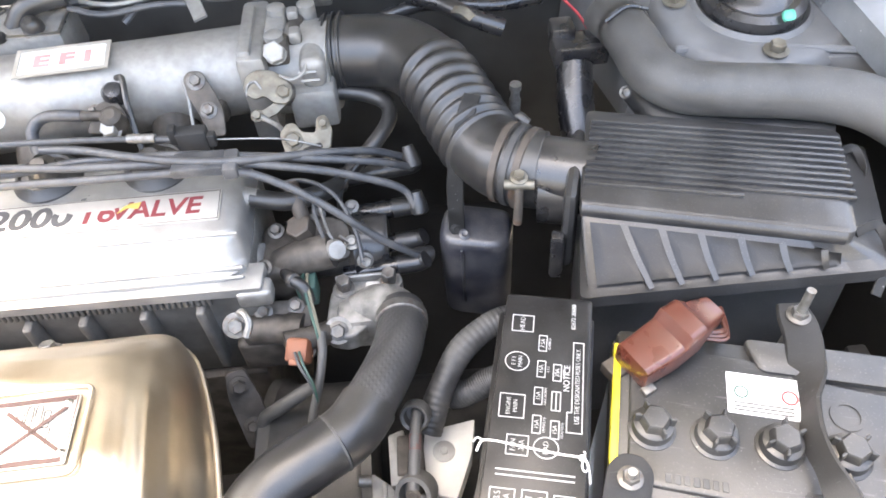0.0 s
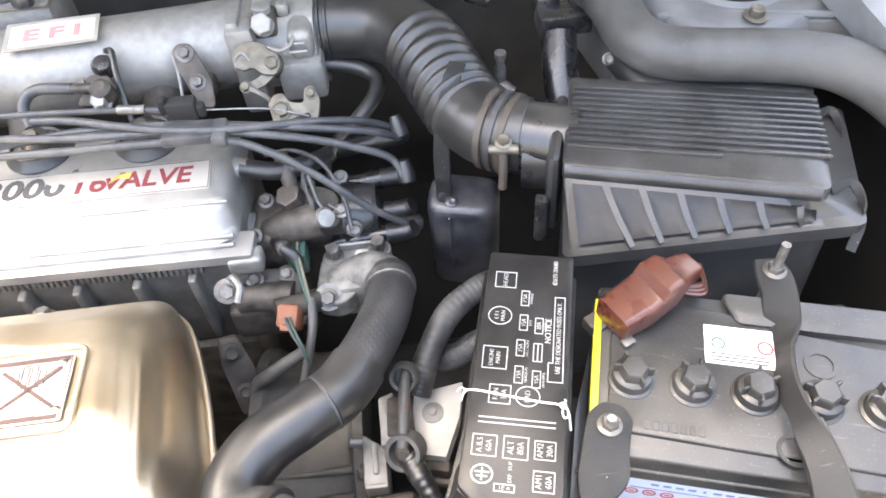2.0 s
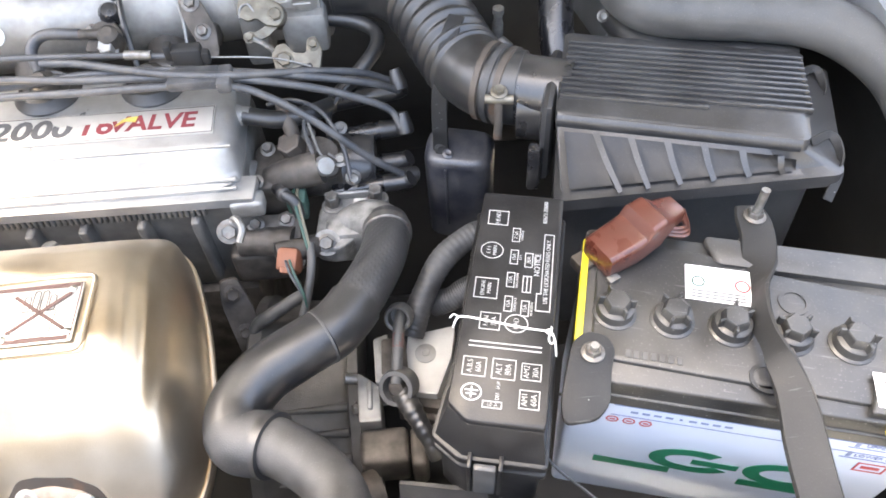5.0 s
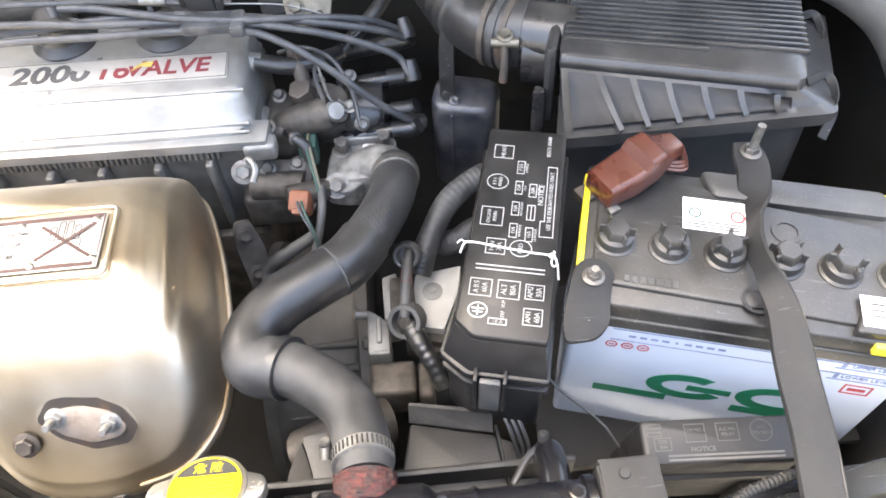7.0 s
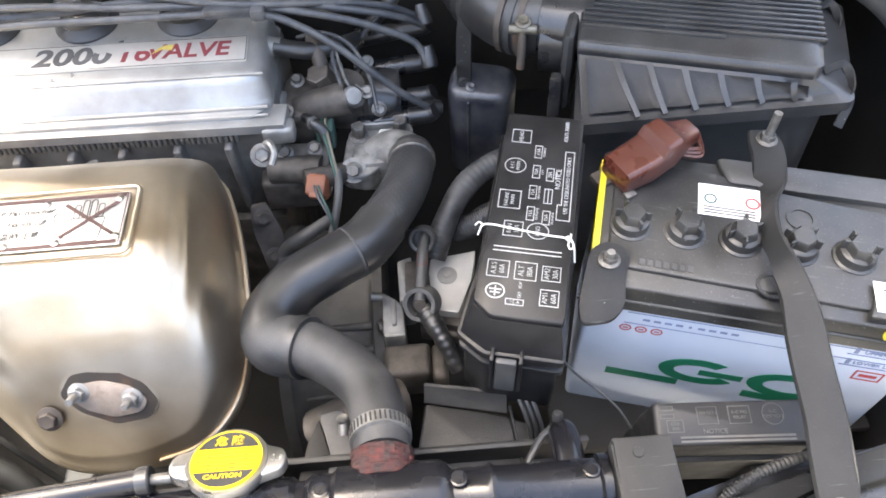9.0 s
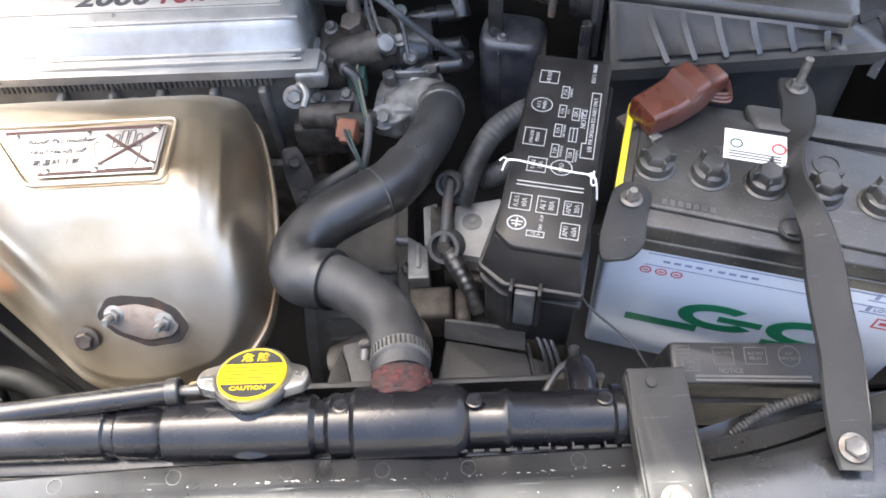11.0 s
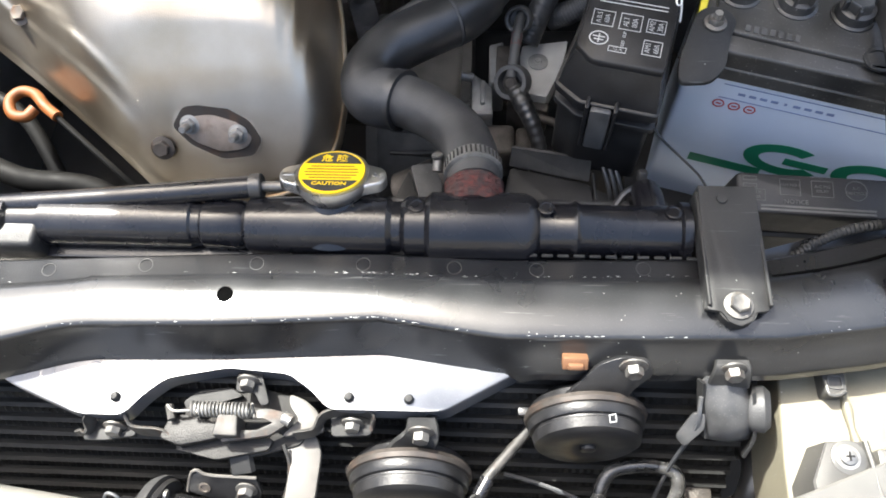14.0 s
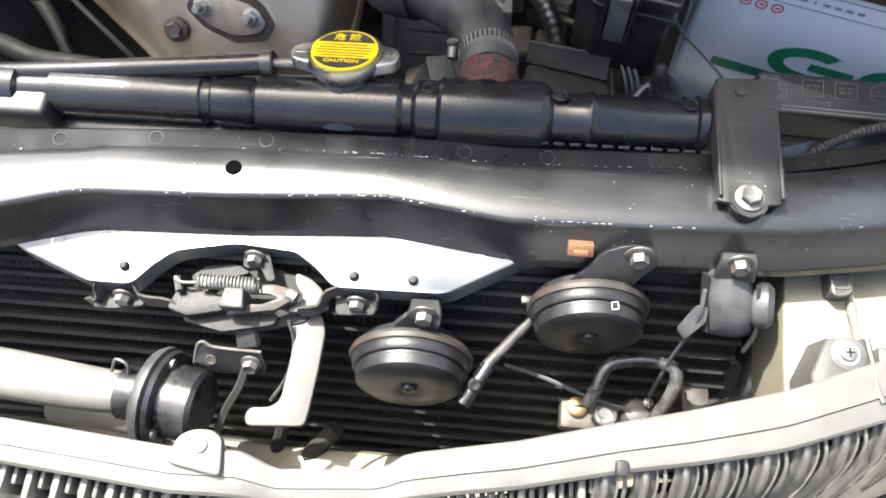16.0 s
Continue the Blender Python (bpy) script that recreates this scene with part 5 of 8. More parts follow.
def fuse_box():
    t = thing("fuse_box", m=pose(0.077, 0.157, 0.86, 0, 0, -15) @ pose(0, 0, 0, 2.2, 0, 0) @ pose(0.016, 0.180, 0, 0, 0, 1.7) @ Matrix.Diagonal((1, 0.89, 1, 1)) @ pose(-0.016, -0.180, 0), label="black plastic fuse box with white printed lid and string tie", category="fuse box")
    z0, z1 = 0.050, 0.086
    out = [(0.010, -0.0095), (0.062, -0.0095), (0.063, -0.005), (0.066, 0.212), (0.002, 0.212), (-0.002, 0.06), (-0.004, 0.004)]
    part("lid", prism(out, z0, z1, r=0.004, bev=0.003, taper=0.003), M_FUSE, t, world=False)
    part("lid_rim", prism([(0.007, -0.024), (0.067, -0.024), (0.070, 0.214), (-0.003, 0.214), (-0.006, 0.06), (-0.014, -0.008)], z0 - 0.004, z0 + 0.003, r=0.004, bev=0.0015), M_FUSE, t, world=False)
    part("front_slope", loft([[(0.009, -0.0215, z0), (0.065, -0.0215, z0), (0.066, 0.03, z0), (-0.008, 0.03, z0), (-0.012, -0.007, z0)], [(0.010, -0.0185, z0 + 0.012), (0.064, -0.0185, z0 + 0.012), (0.0645, 0.03, z0 + 0.012), (-0.005, 0.03, z0 + 0.012), (-0.009, -0.003, z0 + 0.012)], [(0.0115, -0.0085, z1 - 0.005), (0.061, -0.0085, z1 - 0.005), (0.061, 0.03, z1 - 0.005), (-0.001, 0.03, z1 - 0.005), (-0.003, 0.004, z1 - 0.005)]]), M_FUSE, t, world=False)
    part("body", prism([(0.009, -0.018), (0.064, -0.018), (0.066, 0.210), (0.0, 0.210), (-0.002, 0.06), (-0.010, -0.002)], -0.045, z0 - 0.004, r=0.004, bev=0.001), M_FUSE, t, world=False)
    part("body_rib", prism([(0.007, -0.023), (0.067, -0.023), (0.070, 0.213), (-0.003, 0.213), (-0.006, 0.06), (-0.013, -0.008)], z0 - 0.020, z0 - 0.015, r=0.004, bev=0.0015), M_FUSE, t, world=False)
    part("clasp", box(0.016, 0.006, 0.050, (0.025, -0.0285, 0.030), 0.002), M_CLASP, t, world=False)
    for x in (0.0145, 0.0355):
        part("clasp_guide", box(0.003, 0.013, 0.052, (x, -0.0250, 0.032), 0.001), M_FUSE, t, world=False)
    part("hinge", box(0.030, 0.010, 0.012, (0.040, 0.214, 0.060), 0.002), M_FUSE, t, world=False)
    z = z1 + 0.0001
    print_box(t, "HEAD", 0.016, 0.180, 0.015, 0.015, z, 90, 0.0052)
    print_box(t, "E F I\nMAIN", 0.014, 0.145, 0.0165, 0.0165, z, 90, 0.0043, "circle")
    print_box(t, "ENGINE\nMAIN", 0.013, 0.107, 0.0165, 0.019, z, 90, 0.0044)
    for x, y, s, cap in ((0.031, 0.163, "7.5A", "CHARGE"), (0.031, 0.140, "15A", "E F I"), (0.042, 0.138, "20A", "DOME"), (0.030, 0.117, "15A", "HAZ-HORN"), (0.030, 0.094, "15A", "HEAD(LH)"), (0.042, 0.091, "15A", "HEAD(RH)")):
        print_box(t, s, x, y, 0.0054, 0.0140, z, 90, 0.0045)
        lettering(cap, 0.0027, pose(x + 0.0048, y, z + 0.0002, 0, 0, 90), M_WHITE, t, bold=-0.00007)
    print_box(t, "", 0.042, 0.114, 0.0058, 0.0155, z)
    part("print_stroke", box(0.0006, 0.015, 0.0003, (0.042, 0.114, z + 0.0002), 0, m=None), M_WHITE, t, world=False)
    part("print_frame", ring_flat([(0.0495, 0.090), (0.0595, 0.090), (0.0595, 0.166), (0.0525, 0.166), (0.0525, 0.106), (0.0495, 0.106)], 0.0006, z), M_WHITE, t, world=False)
    lettering("NOTICE", 0.0062, pose(0.0487, 0.134, z + 0.0002, 0, 0, 90), M_WHITE, t, bold=-0.00007)
    lettering("USE THE DESIGNATED FUSES ONLY.", 0.0046, pose(0.0560, 0.129, z + 0.0002, 0, 0, 90), M_WHITE, t, squeeze=0.86, bold=-0.00007)
    lettering("82672-20680", 0.0045, pose(0.052, 0.190, z + 0.0002, 0, 0, 90), M_WHITE, t, bold=-0.00007)
    print_box(t, "FAN\n30A", 0.0185, 0.0765, 0.014, 0.015, z, 90, 0.0052)
    print_box(t, "RAD", 0.037, 0.0765, 0.016, 0.016, z, 90, 0.0052, "circle")
    for o in (0.0, 0.004):
        part("print_line", box(0.050, 0.0008, 0.0003, (0.031, 0.0535 + o, z + 0.0001), 0), M_WHITE, t, world=False)
    print_box(t, "A.B.S\n60A", 0.0115, 0.036, 0.0155, 0.0155, z, 90, 0.0056)
    print_box(t, "ALT\n80A", 0.0315, 0.036, 0.0155, 0.0165, z, 90, 0.0060)
    print_box(t, "AM2\n30A", 0.050, 0.036, 0.0130, 0.0135, z, 90, 0.0058)
    print_box(t, "AM1\n60A", 0.050, 0.0135, 0.0130, 0.0145, z, 90, 0.0058)
    part("print_frame", ring_flat(circle(0.0115, 0.0150, 0.0066), 0.0009, z), M_WHITE, t, world=False)
    part("print_stroke", box(0.009, 0.0009, 0.0003, (0.0115, 0.0165, z + 0.0001), 0), M_WHITE, t, world=False)
    part("print_stroke", box(0.007, 0.0009, 0.0003, (0.0115, 0.0135, z + 0.0001), 0), M_WHITE, t, world=False)
    part("print_stroke", box(0.0009, 0.009, 0.0003, (0.0115, 0.0150, z + 0.0002), 0), M_WHITE, t, world=False)
    print_box(t, "10 A", 0.026, 0.0065, 0.0125, 0.0050, z, 0, 0.0040)
    lettering("DEF", 0.0036, pose(0.029, 0.0135, z + 0.0002, 0, 0, 90), M_WHITE, t, bold=-0.00007)
    lettering("I/UP", 0.0036, pose(0.029, 0.0225, z + 0.0002, 0, 0, 90), M_WHITE, t, bold=-0.00007)
    p = [(-0.0075, 0.0725, 0.078), (-0.0045, 0.0765, 0.0862), (0.002, 0.0775, 0.0872), (0.012, 0.0765, 0.0873), (0.028, 0.0745, 0.0873), (0.046, 0.0725, 0.0873), (0.0585, 0.0715, 0.0874), (0.064, 0.068, 0.084), (0.0668, 0.060, 0.072)]
    st = part("string", tube(p, 0.0008, 6), M_STRING, t, "white cotton string tied round the lid", world=False)
    part("knot", lathe([(0.001, 0), (0.0022, 0.001), (0.0024, 0.0020), (0.001, 0.0032)], 10, Matrix.Translation((0.0600, 0.0712, 0.0864))), M_STRING, st, world=False)
    for q in ([(0.060, 0.0712, 0.0880), (0.0630, 0.0690, 0.0876), (0.0640, 0.0645, 0.0866), (0.0620, 0.0620, 0.0866), (0.0602, 0.0650, 0.0868), (0.0604, 0.0700, 0.0880)], [(0.060, 0.072, 0.0880), (0.0618, 0.0745, 0.0876), (0.0612, 0.0765, 0.0870)], [(-0.0040, 0.0768, 0.0872), (-0.0075, 0.0785, 0.0872), (-0.0100, 0.0755, 0.0862)]):
        part("string_end", tube(q, 0.0006, 5), M_STRING, st, world=False)

def relay_box():
    t = thing("relay_box", m=pose(0.212, 0.098, 0.80, 0, 0, -3) @ pose(0, 0, 0, 8, 0, 0), label="black relay box with faded white printing", category="relay box")
    part("lid", prism([(0, 0), (0.122, 0), (0.122, 0.034), (0, 0.034)], 0.02, 0.060, r=0.004, bev=0.004, taper=0.002), M_PLASTIC_MATT, t, world=False)
    part("body", prism([(0.003, -0.004), (0.124, -0.004), (0.124, 0.036), (0.003, 0.036)], -0.06, 0.02, r=0.004, bev=0.002), M_PLASTIC_MATT, t, world=False)
    z = 0.0602
    for x, y, w, h, s, shp in ((0.042, 0.0225, 0.015, 0.013, "FAN NO.1", "rect"), (0.066, 0.0225, 0.016, 0.013, "A-C MG\nRELAY", "rect"), (0.091, 0.0225, 0.016, 0.015, "A-C\nFAN NO.2", "circle"), (0.017, 0.015, 0.012, 0.009, "CDS\n30A", "rect")):
        pts = rect(x, y, w, h) if shp == "rect" else circle(x, y, w / 2)
        part("print_frame", ring_flat(pts, 0.0005, z), M_FADED, t, world=False)
        for k, a in enumerate(s.split("\n")):
            lettering(a, 0.0034, pose(x, y + 0.0018 - 0.0038 * k, z + 0.0002), M_FADED, t)
    lettering("NOTICE", 0.0050, pose(0.046, 0.0105, z + 0.0002), M_FADED, t)
    for k in range(2):
        part("printed_line", box(0.085, 0.0016, 0.0003, (0.062, 0.0065 - 0.003 * k, z + 0.0001), 0), M_FADED, t, world=False)
    for k in range(2):
        part("print_frame", ring_flat(rect(0.012, 0.0285 - 0.006 * k, 0.010, 0.003), 0.0004, z), M_FADED, t, world=False)

fuse_box()
relay_box()

# ---- engine ----
def heat_shield():
    t = thing("exhaust_heat_shield", (-0.25, 0.26, 0.80), label="heat-tinted pressed steel exhaust manifold shield", category="heat shield")
    out = rounded([(-0.56, 0.415), (-0.355, 0.425), (-0.182, 0.434), (-0.148, 0.412), (-0.131, 0.35), (-0.120, 0.26), (-0.124, 0.195), (-0.150, 0.155), (-0.213, 0.141), (-0.280, 0.145), (-0.335, 0.192), (-0.42, 0.260), (-0.56, 0.36)], 0.03, 6)
    # height: a ridge along the engine, rounded off towards the rim
    pts = [Vector(p) for p in out]
    def rim_gap(q):
        best = 9.0
        for a, b in zip(pts, pts[1:] + pts[:1]):
            if (b - a).length_squared > 1e-12:
                u = max(0.0, min(1.0, (q - a).dot(b - a) / (b - a).length_squared))
                best = min(best, (q - a - (b - a) * u).length)
        return best
    def crest(y):
        return float(np.interp(y, [0.13, 0.145, 0.165, 0.185, 0.215, 0.240, 0.258, 0.275, 0.335, 0.362, 0.385, 0.402, 0.434], [0.772, 0.780, 0.804, 0.830, 0.872, 0.902, 0.915, 0.9215, 0.9215, 0.912, 0.894, 0.872, 0.832]))
    def wall(g, edge, top, w, p):
        """A pressed side with a rounded shoulder."""
        u = max(0.0, 1 - g / w)
        return edge + (top - edge) * (1 - u ** p) ** (1 / p)
    c0, c1 = Vector((-0.46, 0.365)), Vector((-0.225, 0.300))
    rings = []
    n = 64
    for k in range(n + 1):
        s = 1 - k / n
        ring = []
        for p in pts:
            u = max(0.0, min(1.0, (p - c0).dot(c1 - c0) / (c1 - c0).length_squared))
            c = c0 + (c1 - c0) * u
            q = c + (p - c) * s
            edge = float(np.interp(p.y, [0.14, 0.16, 0.25, 0.40, 0.43], [0.772, 0.776, 0.786, 0.820, 0.830]))
            g = rim_gap(q)
            right = float(np.interp(p.x, [-0.30, -0.17], [0.0, 1.0]))
            top = 0.935
            lean = float(np.interp(p.x, [-0.47, -0.43, -0.30, -0.27], [0.0, 1.0, 1.0, 0.0])) * float(np.interp(p.y, [0.29, 0.33], [1.0, 0.0]))
            side = wall(g, edge, top, 0.104 - 0.010 * (1 - right), 2.3 - 0.8 * lean)
            # drawn folds that follow the rim of the steep side
            fold = right * float(np.interp(q.y, [0.15, 0.19, 0.30, 0.36], [0.3, 1.0, 0.7, 0.0])) * math.exp(-((g - 0.026) / 0.016) ** 2)
            side += 0.0017 * fold * math.sin(g * 2 * math.pi / 0.0125 + 6 * q.y)
            # two pressed ribs beside the slanting edge
            side += lean * (0.0055 * math.exp(-((g - 0.019) / 0.0042) ** 2) + 0.0060 * math.exp(-((g - 0.033) / 0.0045) ** 2))
            a, b = crest(q.y) + 0.0006 * math.sin(q.x * 31 + 1) * math.sin(q.y * 43), side
            hh = max(0.0, 1 - abs(a - b) / 0.030)
            ring.append((q.x, q.y, min(a, b) - 0.0075 * hh * hh))
        rings.append(ring)
    lip = [[(x + (0.004 if x > -0.2 else 0), y - 0.003, z - 0.002) for x, y, z in rings[0]], [(x + (0.004 if x > -0.2 else 0), y - 0.003, z - 0.010) for x, y, z in rings[0]]]
    part("shell", loft(lip[::-1] + rings), M_SHIELD, t, sharp=70)
    part("rolled_rim", tube([(x + (0.002 if x > -0.2 else 0), y - 0.0015, z - 0.0005) for x, y, z in rings[0][6:60:3]], 0.0017, 8, 2), M_SHIELD, t, "bright rolled rim")
    # the warning plate in its pressed bed
    m = Matrix.Translation((-0.254, 0.2945, 0.9203)) @ pose(0, 0, 0, 0, 0.3, 1.0)
    pl = [(-0.084, 0.0275), (0.063, 0.0275), (0.062, -0.0275), (-0.040, -0.0275)]
    wp = part("warning_plate", moved(prism(pl, 0, 0.0010, r=0.002, bev=0.0004), m), M_PLATE, t, "silver warning plate with brown print")
    bead = rounded([(-0.097, 0.0345), (0.070, 0.0345), (0.069, -0.0345), (-0.045, -0.0345)], 0.007, 4)
    part("pressed_edge", moved(tube([(x, y, -0.0006) for x, y in bead + bead[:1]], 0.0019, 10, 1), m), M_SHIELD, wp)
    part("plate_line", moved(ring_flat([(-0.079, 0.0258), (0.0615, 0.0258), (0.0605, -0.0258), (-0.038, -0.0258)], 0.0008, 0.0012), m), M_REDINKDARK, wp)
    for x, y, w in ((-0.009, 0.0240, 0.138), (0.011, -0.0238, 0.096)):
        part("plate_band", moved(box(w, 0.0030, 0.0003, (x, y, 0.0013), 0), m), M_REDINKDARK, wp)
    lettering("Chaud! Pas toucher", 0.0080, W[wp].inverted() @ m @ pose(-0.029, 0.0125, 0.0014), M_GREYINK, wp, shear=0.25)
    lettering("Hot! Hands off", 0.0080, W[wp].inverted() @ m @ pose(-0.027, 0.0005, 0.0014), M_GREYINK, wp, shear=0.25)
    lettering("高温時注意", 0.0082, W[wp].inverted() @ m @ pose(-0.025, -0.0120, 0.0014), M_GREYINK, wp)
    for a in (38, -38):
        part("cross", moved(box(0.055, 0.0031, 0.0003, (0, 0, 0), 0), m @ pose(0.0335, 0.000, 0.0018, 0, 0, a)), M_REDINKDARK, wp)
    # a plain five-lobed outline behind the cross
    for k, (x, y, w, h) in enumerate(((0.022, 0.010, 0.0046, 0.016), (0.0285, 0.013, 0.0046, 0.020), (0.035, 0.013, 0.0046, 0.020), (0.0415, 0.010, 0.0046, 0.016))):
        part("pictogram", moved(ring_flat(rounded(rect(x, y * 0.9, w, h * 0.9), 0.002, 2), 0.0007, 0.0012), m), M_GREYINK, wp)
    part("pictogram", moved(ring_flat(rounded([(0.020, -0.022), (0.043, -0.022), (0.046, 0.002), (0.018, 0.002), (0.012, -0.002), (0.006, 0.010), (0.003, 0.006), (0.010, -0.012)], 0.002, 2), 0.0007, 0.0012), m), M_GREYINK, wp)
    for x, y in ((-0.067, 0.0190), (-0.005, 0.0195), (0.055, 0.0205), (-0.031, -0.0210), (0.010, -0.0215), (0.058, -0.0190)):
        part("rivet", moved(lathe([(0.0036, 0.0008), (0.0032, 0.0020), (0.0015, 0.0028), (0, 0.0029)], 14), m @ Matrix.Translation((x, y, 0))), M_CHROME, wp)
    # the flange window with two studs
    a = Matrix.Translation((-0.2205, 0.1835, 0.8270)) @ pose(0, 0, 0, 50, 0, 0)
    hexo = [(-0.048, -0.005), (-0.034, 0.019), (0.004, 0.023), (0.036, 0.003), (0.047, -0.019), (0.036, -0.039), (0.004, -0.043), (-0.030, -0.027)]
    small = Matrix.Diagonal((0.87, 0.80, 1, 1)) @ Matrix.Translation((0.0, 0.008, 0))
    part("window_edge", moved(ring_flat(rounded(hexo, 0.010, 3), 0.0035, -0.004, 0.0056), a @ small), M_SHIELD, t)
    part("recess", moved(prism([(-0.044, -0.005), (-0.031, 0.016), (0.004, 0.020), (0.033, 0.002), (0.044, -0.019), (0.034, -0.036), (0.003, -0.040), (-0.027, -0.025)], -0.006, 0.0022, r=0.006, bev=0), a @ small @ Matrix.Diagonal((1.06, 1.06, 1, 1))), M_GAP, t, "dark brown backing for the shaded gap round the flange")
    part("flange", moved(prism([(-0.036, -0.002), (-0.027, 0.009), (-0.004, 0.012), (0.022, 0.004), (0.035, -0.012), (0.028, -0.022), (0.003, -0.026), (-0.022, -0.016)], -0.006, 0.0040, r=0.006, bev=0.001), a @ Matrix.Diagonal((0.93, 0.90, 1, 1)) @ Matrix.Translation((0.0, 0.003, 0))), M_FLANGE, t, "brown cast flange")
    for x, y in ((-0.0235, 0.004), (0.0195, -0.004)):
        s = part("stud", moved(lathe([(0.0034, 0.002), (0.0034, 0.021), (0.0028, 0.022), (0, 0.022)], 12), a @ Matrix.Translation((x, y, 0))), M_ZINC, t)
        part("nut", moved(hexhead(0.0115, 0.008, 0.009), a @ Matrix.Translation((x, y, 0.003))), M_CAST, s)
    x, y, z = min((v for r in rings for v in r), key=lambda v: (v[0] + 0.418) ** 2 + (v[1] - 0.285) ** 2)
    bolt(t, (x, y, z - 0.001), (-0.1, -0.45, 0.9), 0.013, 0.007, 0.011, mat=M_RUSTY)
    bolt(t, (-0.272, 0.170, 0.8155), (0, -0.76, 0.65), 0.013, 0.007, 0.011, mat=M_RUSTY)
    bolt(t, (-0.262, 0.404, 0.864), (0, 0.4, 0.9), 0.012, 0.008, 0.011)

M_GREYINK = material("grey_print", (0.075, 0.072, 0.07), 0.6, bump=0.0)
heat_shield()

def dipstick():
    t = thing("dipstick", (-0.42, 0.22, 0.80), label="orange dipstick handle loop on a thin rod", category="dipstick")
    part("handle", tube([(-0.392, 0.214, 0.80), (-0.408, 0.226, 0.80), (-0.422, 0.240, 0.801), (-0.436, 0.242, 0.802), (-0.443, 0.230, 0.803), (-0.435, 0.214, 0.804), (-0.420, 0.210, 0.805), (-0.413, 0.219, 0.806)], 0.0055, 10), M_DIP, t)
    part("rod", tube([(-0.394, 0.215, 0.80), (-0.34, 0.175, 0.77), (-0.30, 0.15, 0.72)], 0.003, 8), M_SHADE_BLACK, t)

def engine():
    t = thing("engine_block", (-0.2, 0.5, 0.46), label="grimy cast engine block and ribbed cylinder head", category="engine")
    part("head", box(0.50, 0.15, 0.15, (-0.345, 0.545, 0.775), 0.006), M_HEAD, t)
    part("block", box(0.46, 0.18, 0.26, (-0.34, 0.55, 0.57), 0.01), M_CAST_DARK, t)
    part("joint_flange", prism([(-0.60, 0.468), (-0.084, 0.4585), (-0.082, 0.49), (-0.60, 0.50)], 0.842, 0.853, r=0.003, bev=0.001), M_COVER, t, "bright machined joint edge")
    for i in range(66):
        part("thread_rib", box(0.0040, 0.006, 0.012, (-0.137 - 0.0058 * i, 0.4632 + 0.00011 * i, 0.836), 0.0012, 1), M_HEAD, t)
    for x in (-0.148, -0.202, -0.260, -0.313, -0.37):
        part("rib", box(0.009, 0.026, 0.10, (x, 0.466, 0.779), 0.003, 3), M_HEAD, t)
    part("corner_boss", box(0.034, 0.022, 0.022, (-0.093, 0.4665, 0.837), 0.005, 3), M_CAST, t)
    part("lifting_eye", tube([(-0.108, 0.421, 0.848), (-0.100, 0.428, 0.858), (-0.094, 0.424, 0.862), (-0.090, 0.415, 0.858), (-0.094, 0.407, 0.850)], 0.0035, 8), M_ZINC, t)
    bolt(t, (-0.104, 0.420, 0.851), (0.1, -0.7, 0.7), 0.013, 0.007, 0.012)
    part("end_cover", box(0.060, 0.030, 0.048, (-0.096, 0.462, 0.752), 0.006, 3), M_CAST_DARK, t)
    part("side_bracket", moved(prism([(-0.012, -0.050), (0.014, -0.050), (0.016, 0.000), (0.010, 0.034), (-0.008, 0.036), (-0.014, 0.010)], -0.004, 0.004, r=0.005, bev=0.002), frame_to((-0.121, 0.402, 0.745), (0.25, -0.75, 0.6))), M_CAST_DARK, t, "dusty cast bracket")
    bolt(t, (-0.122, 0.408, 0.766), (0.25, -0.75, 0.6), 0.012, 0.007, 0.010, mat=M_CAST_DARK)
    bolt(t, (-0.116, 0.384, 0.728), (0.25, -0.75, 0.6), 0.010, 0.006, 0.009, mat=M_CAST_DARK)

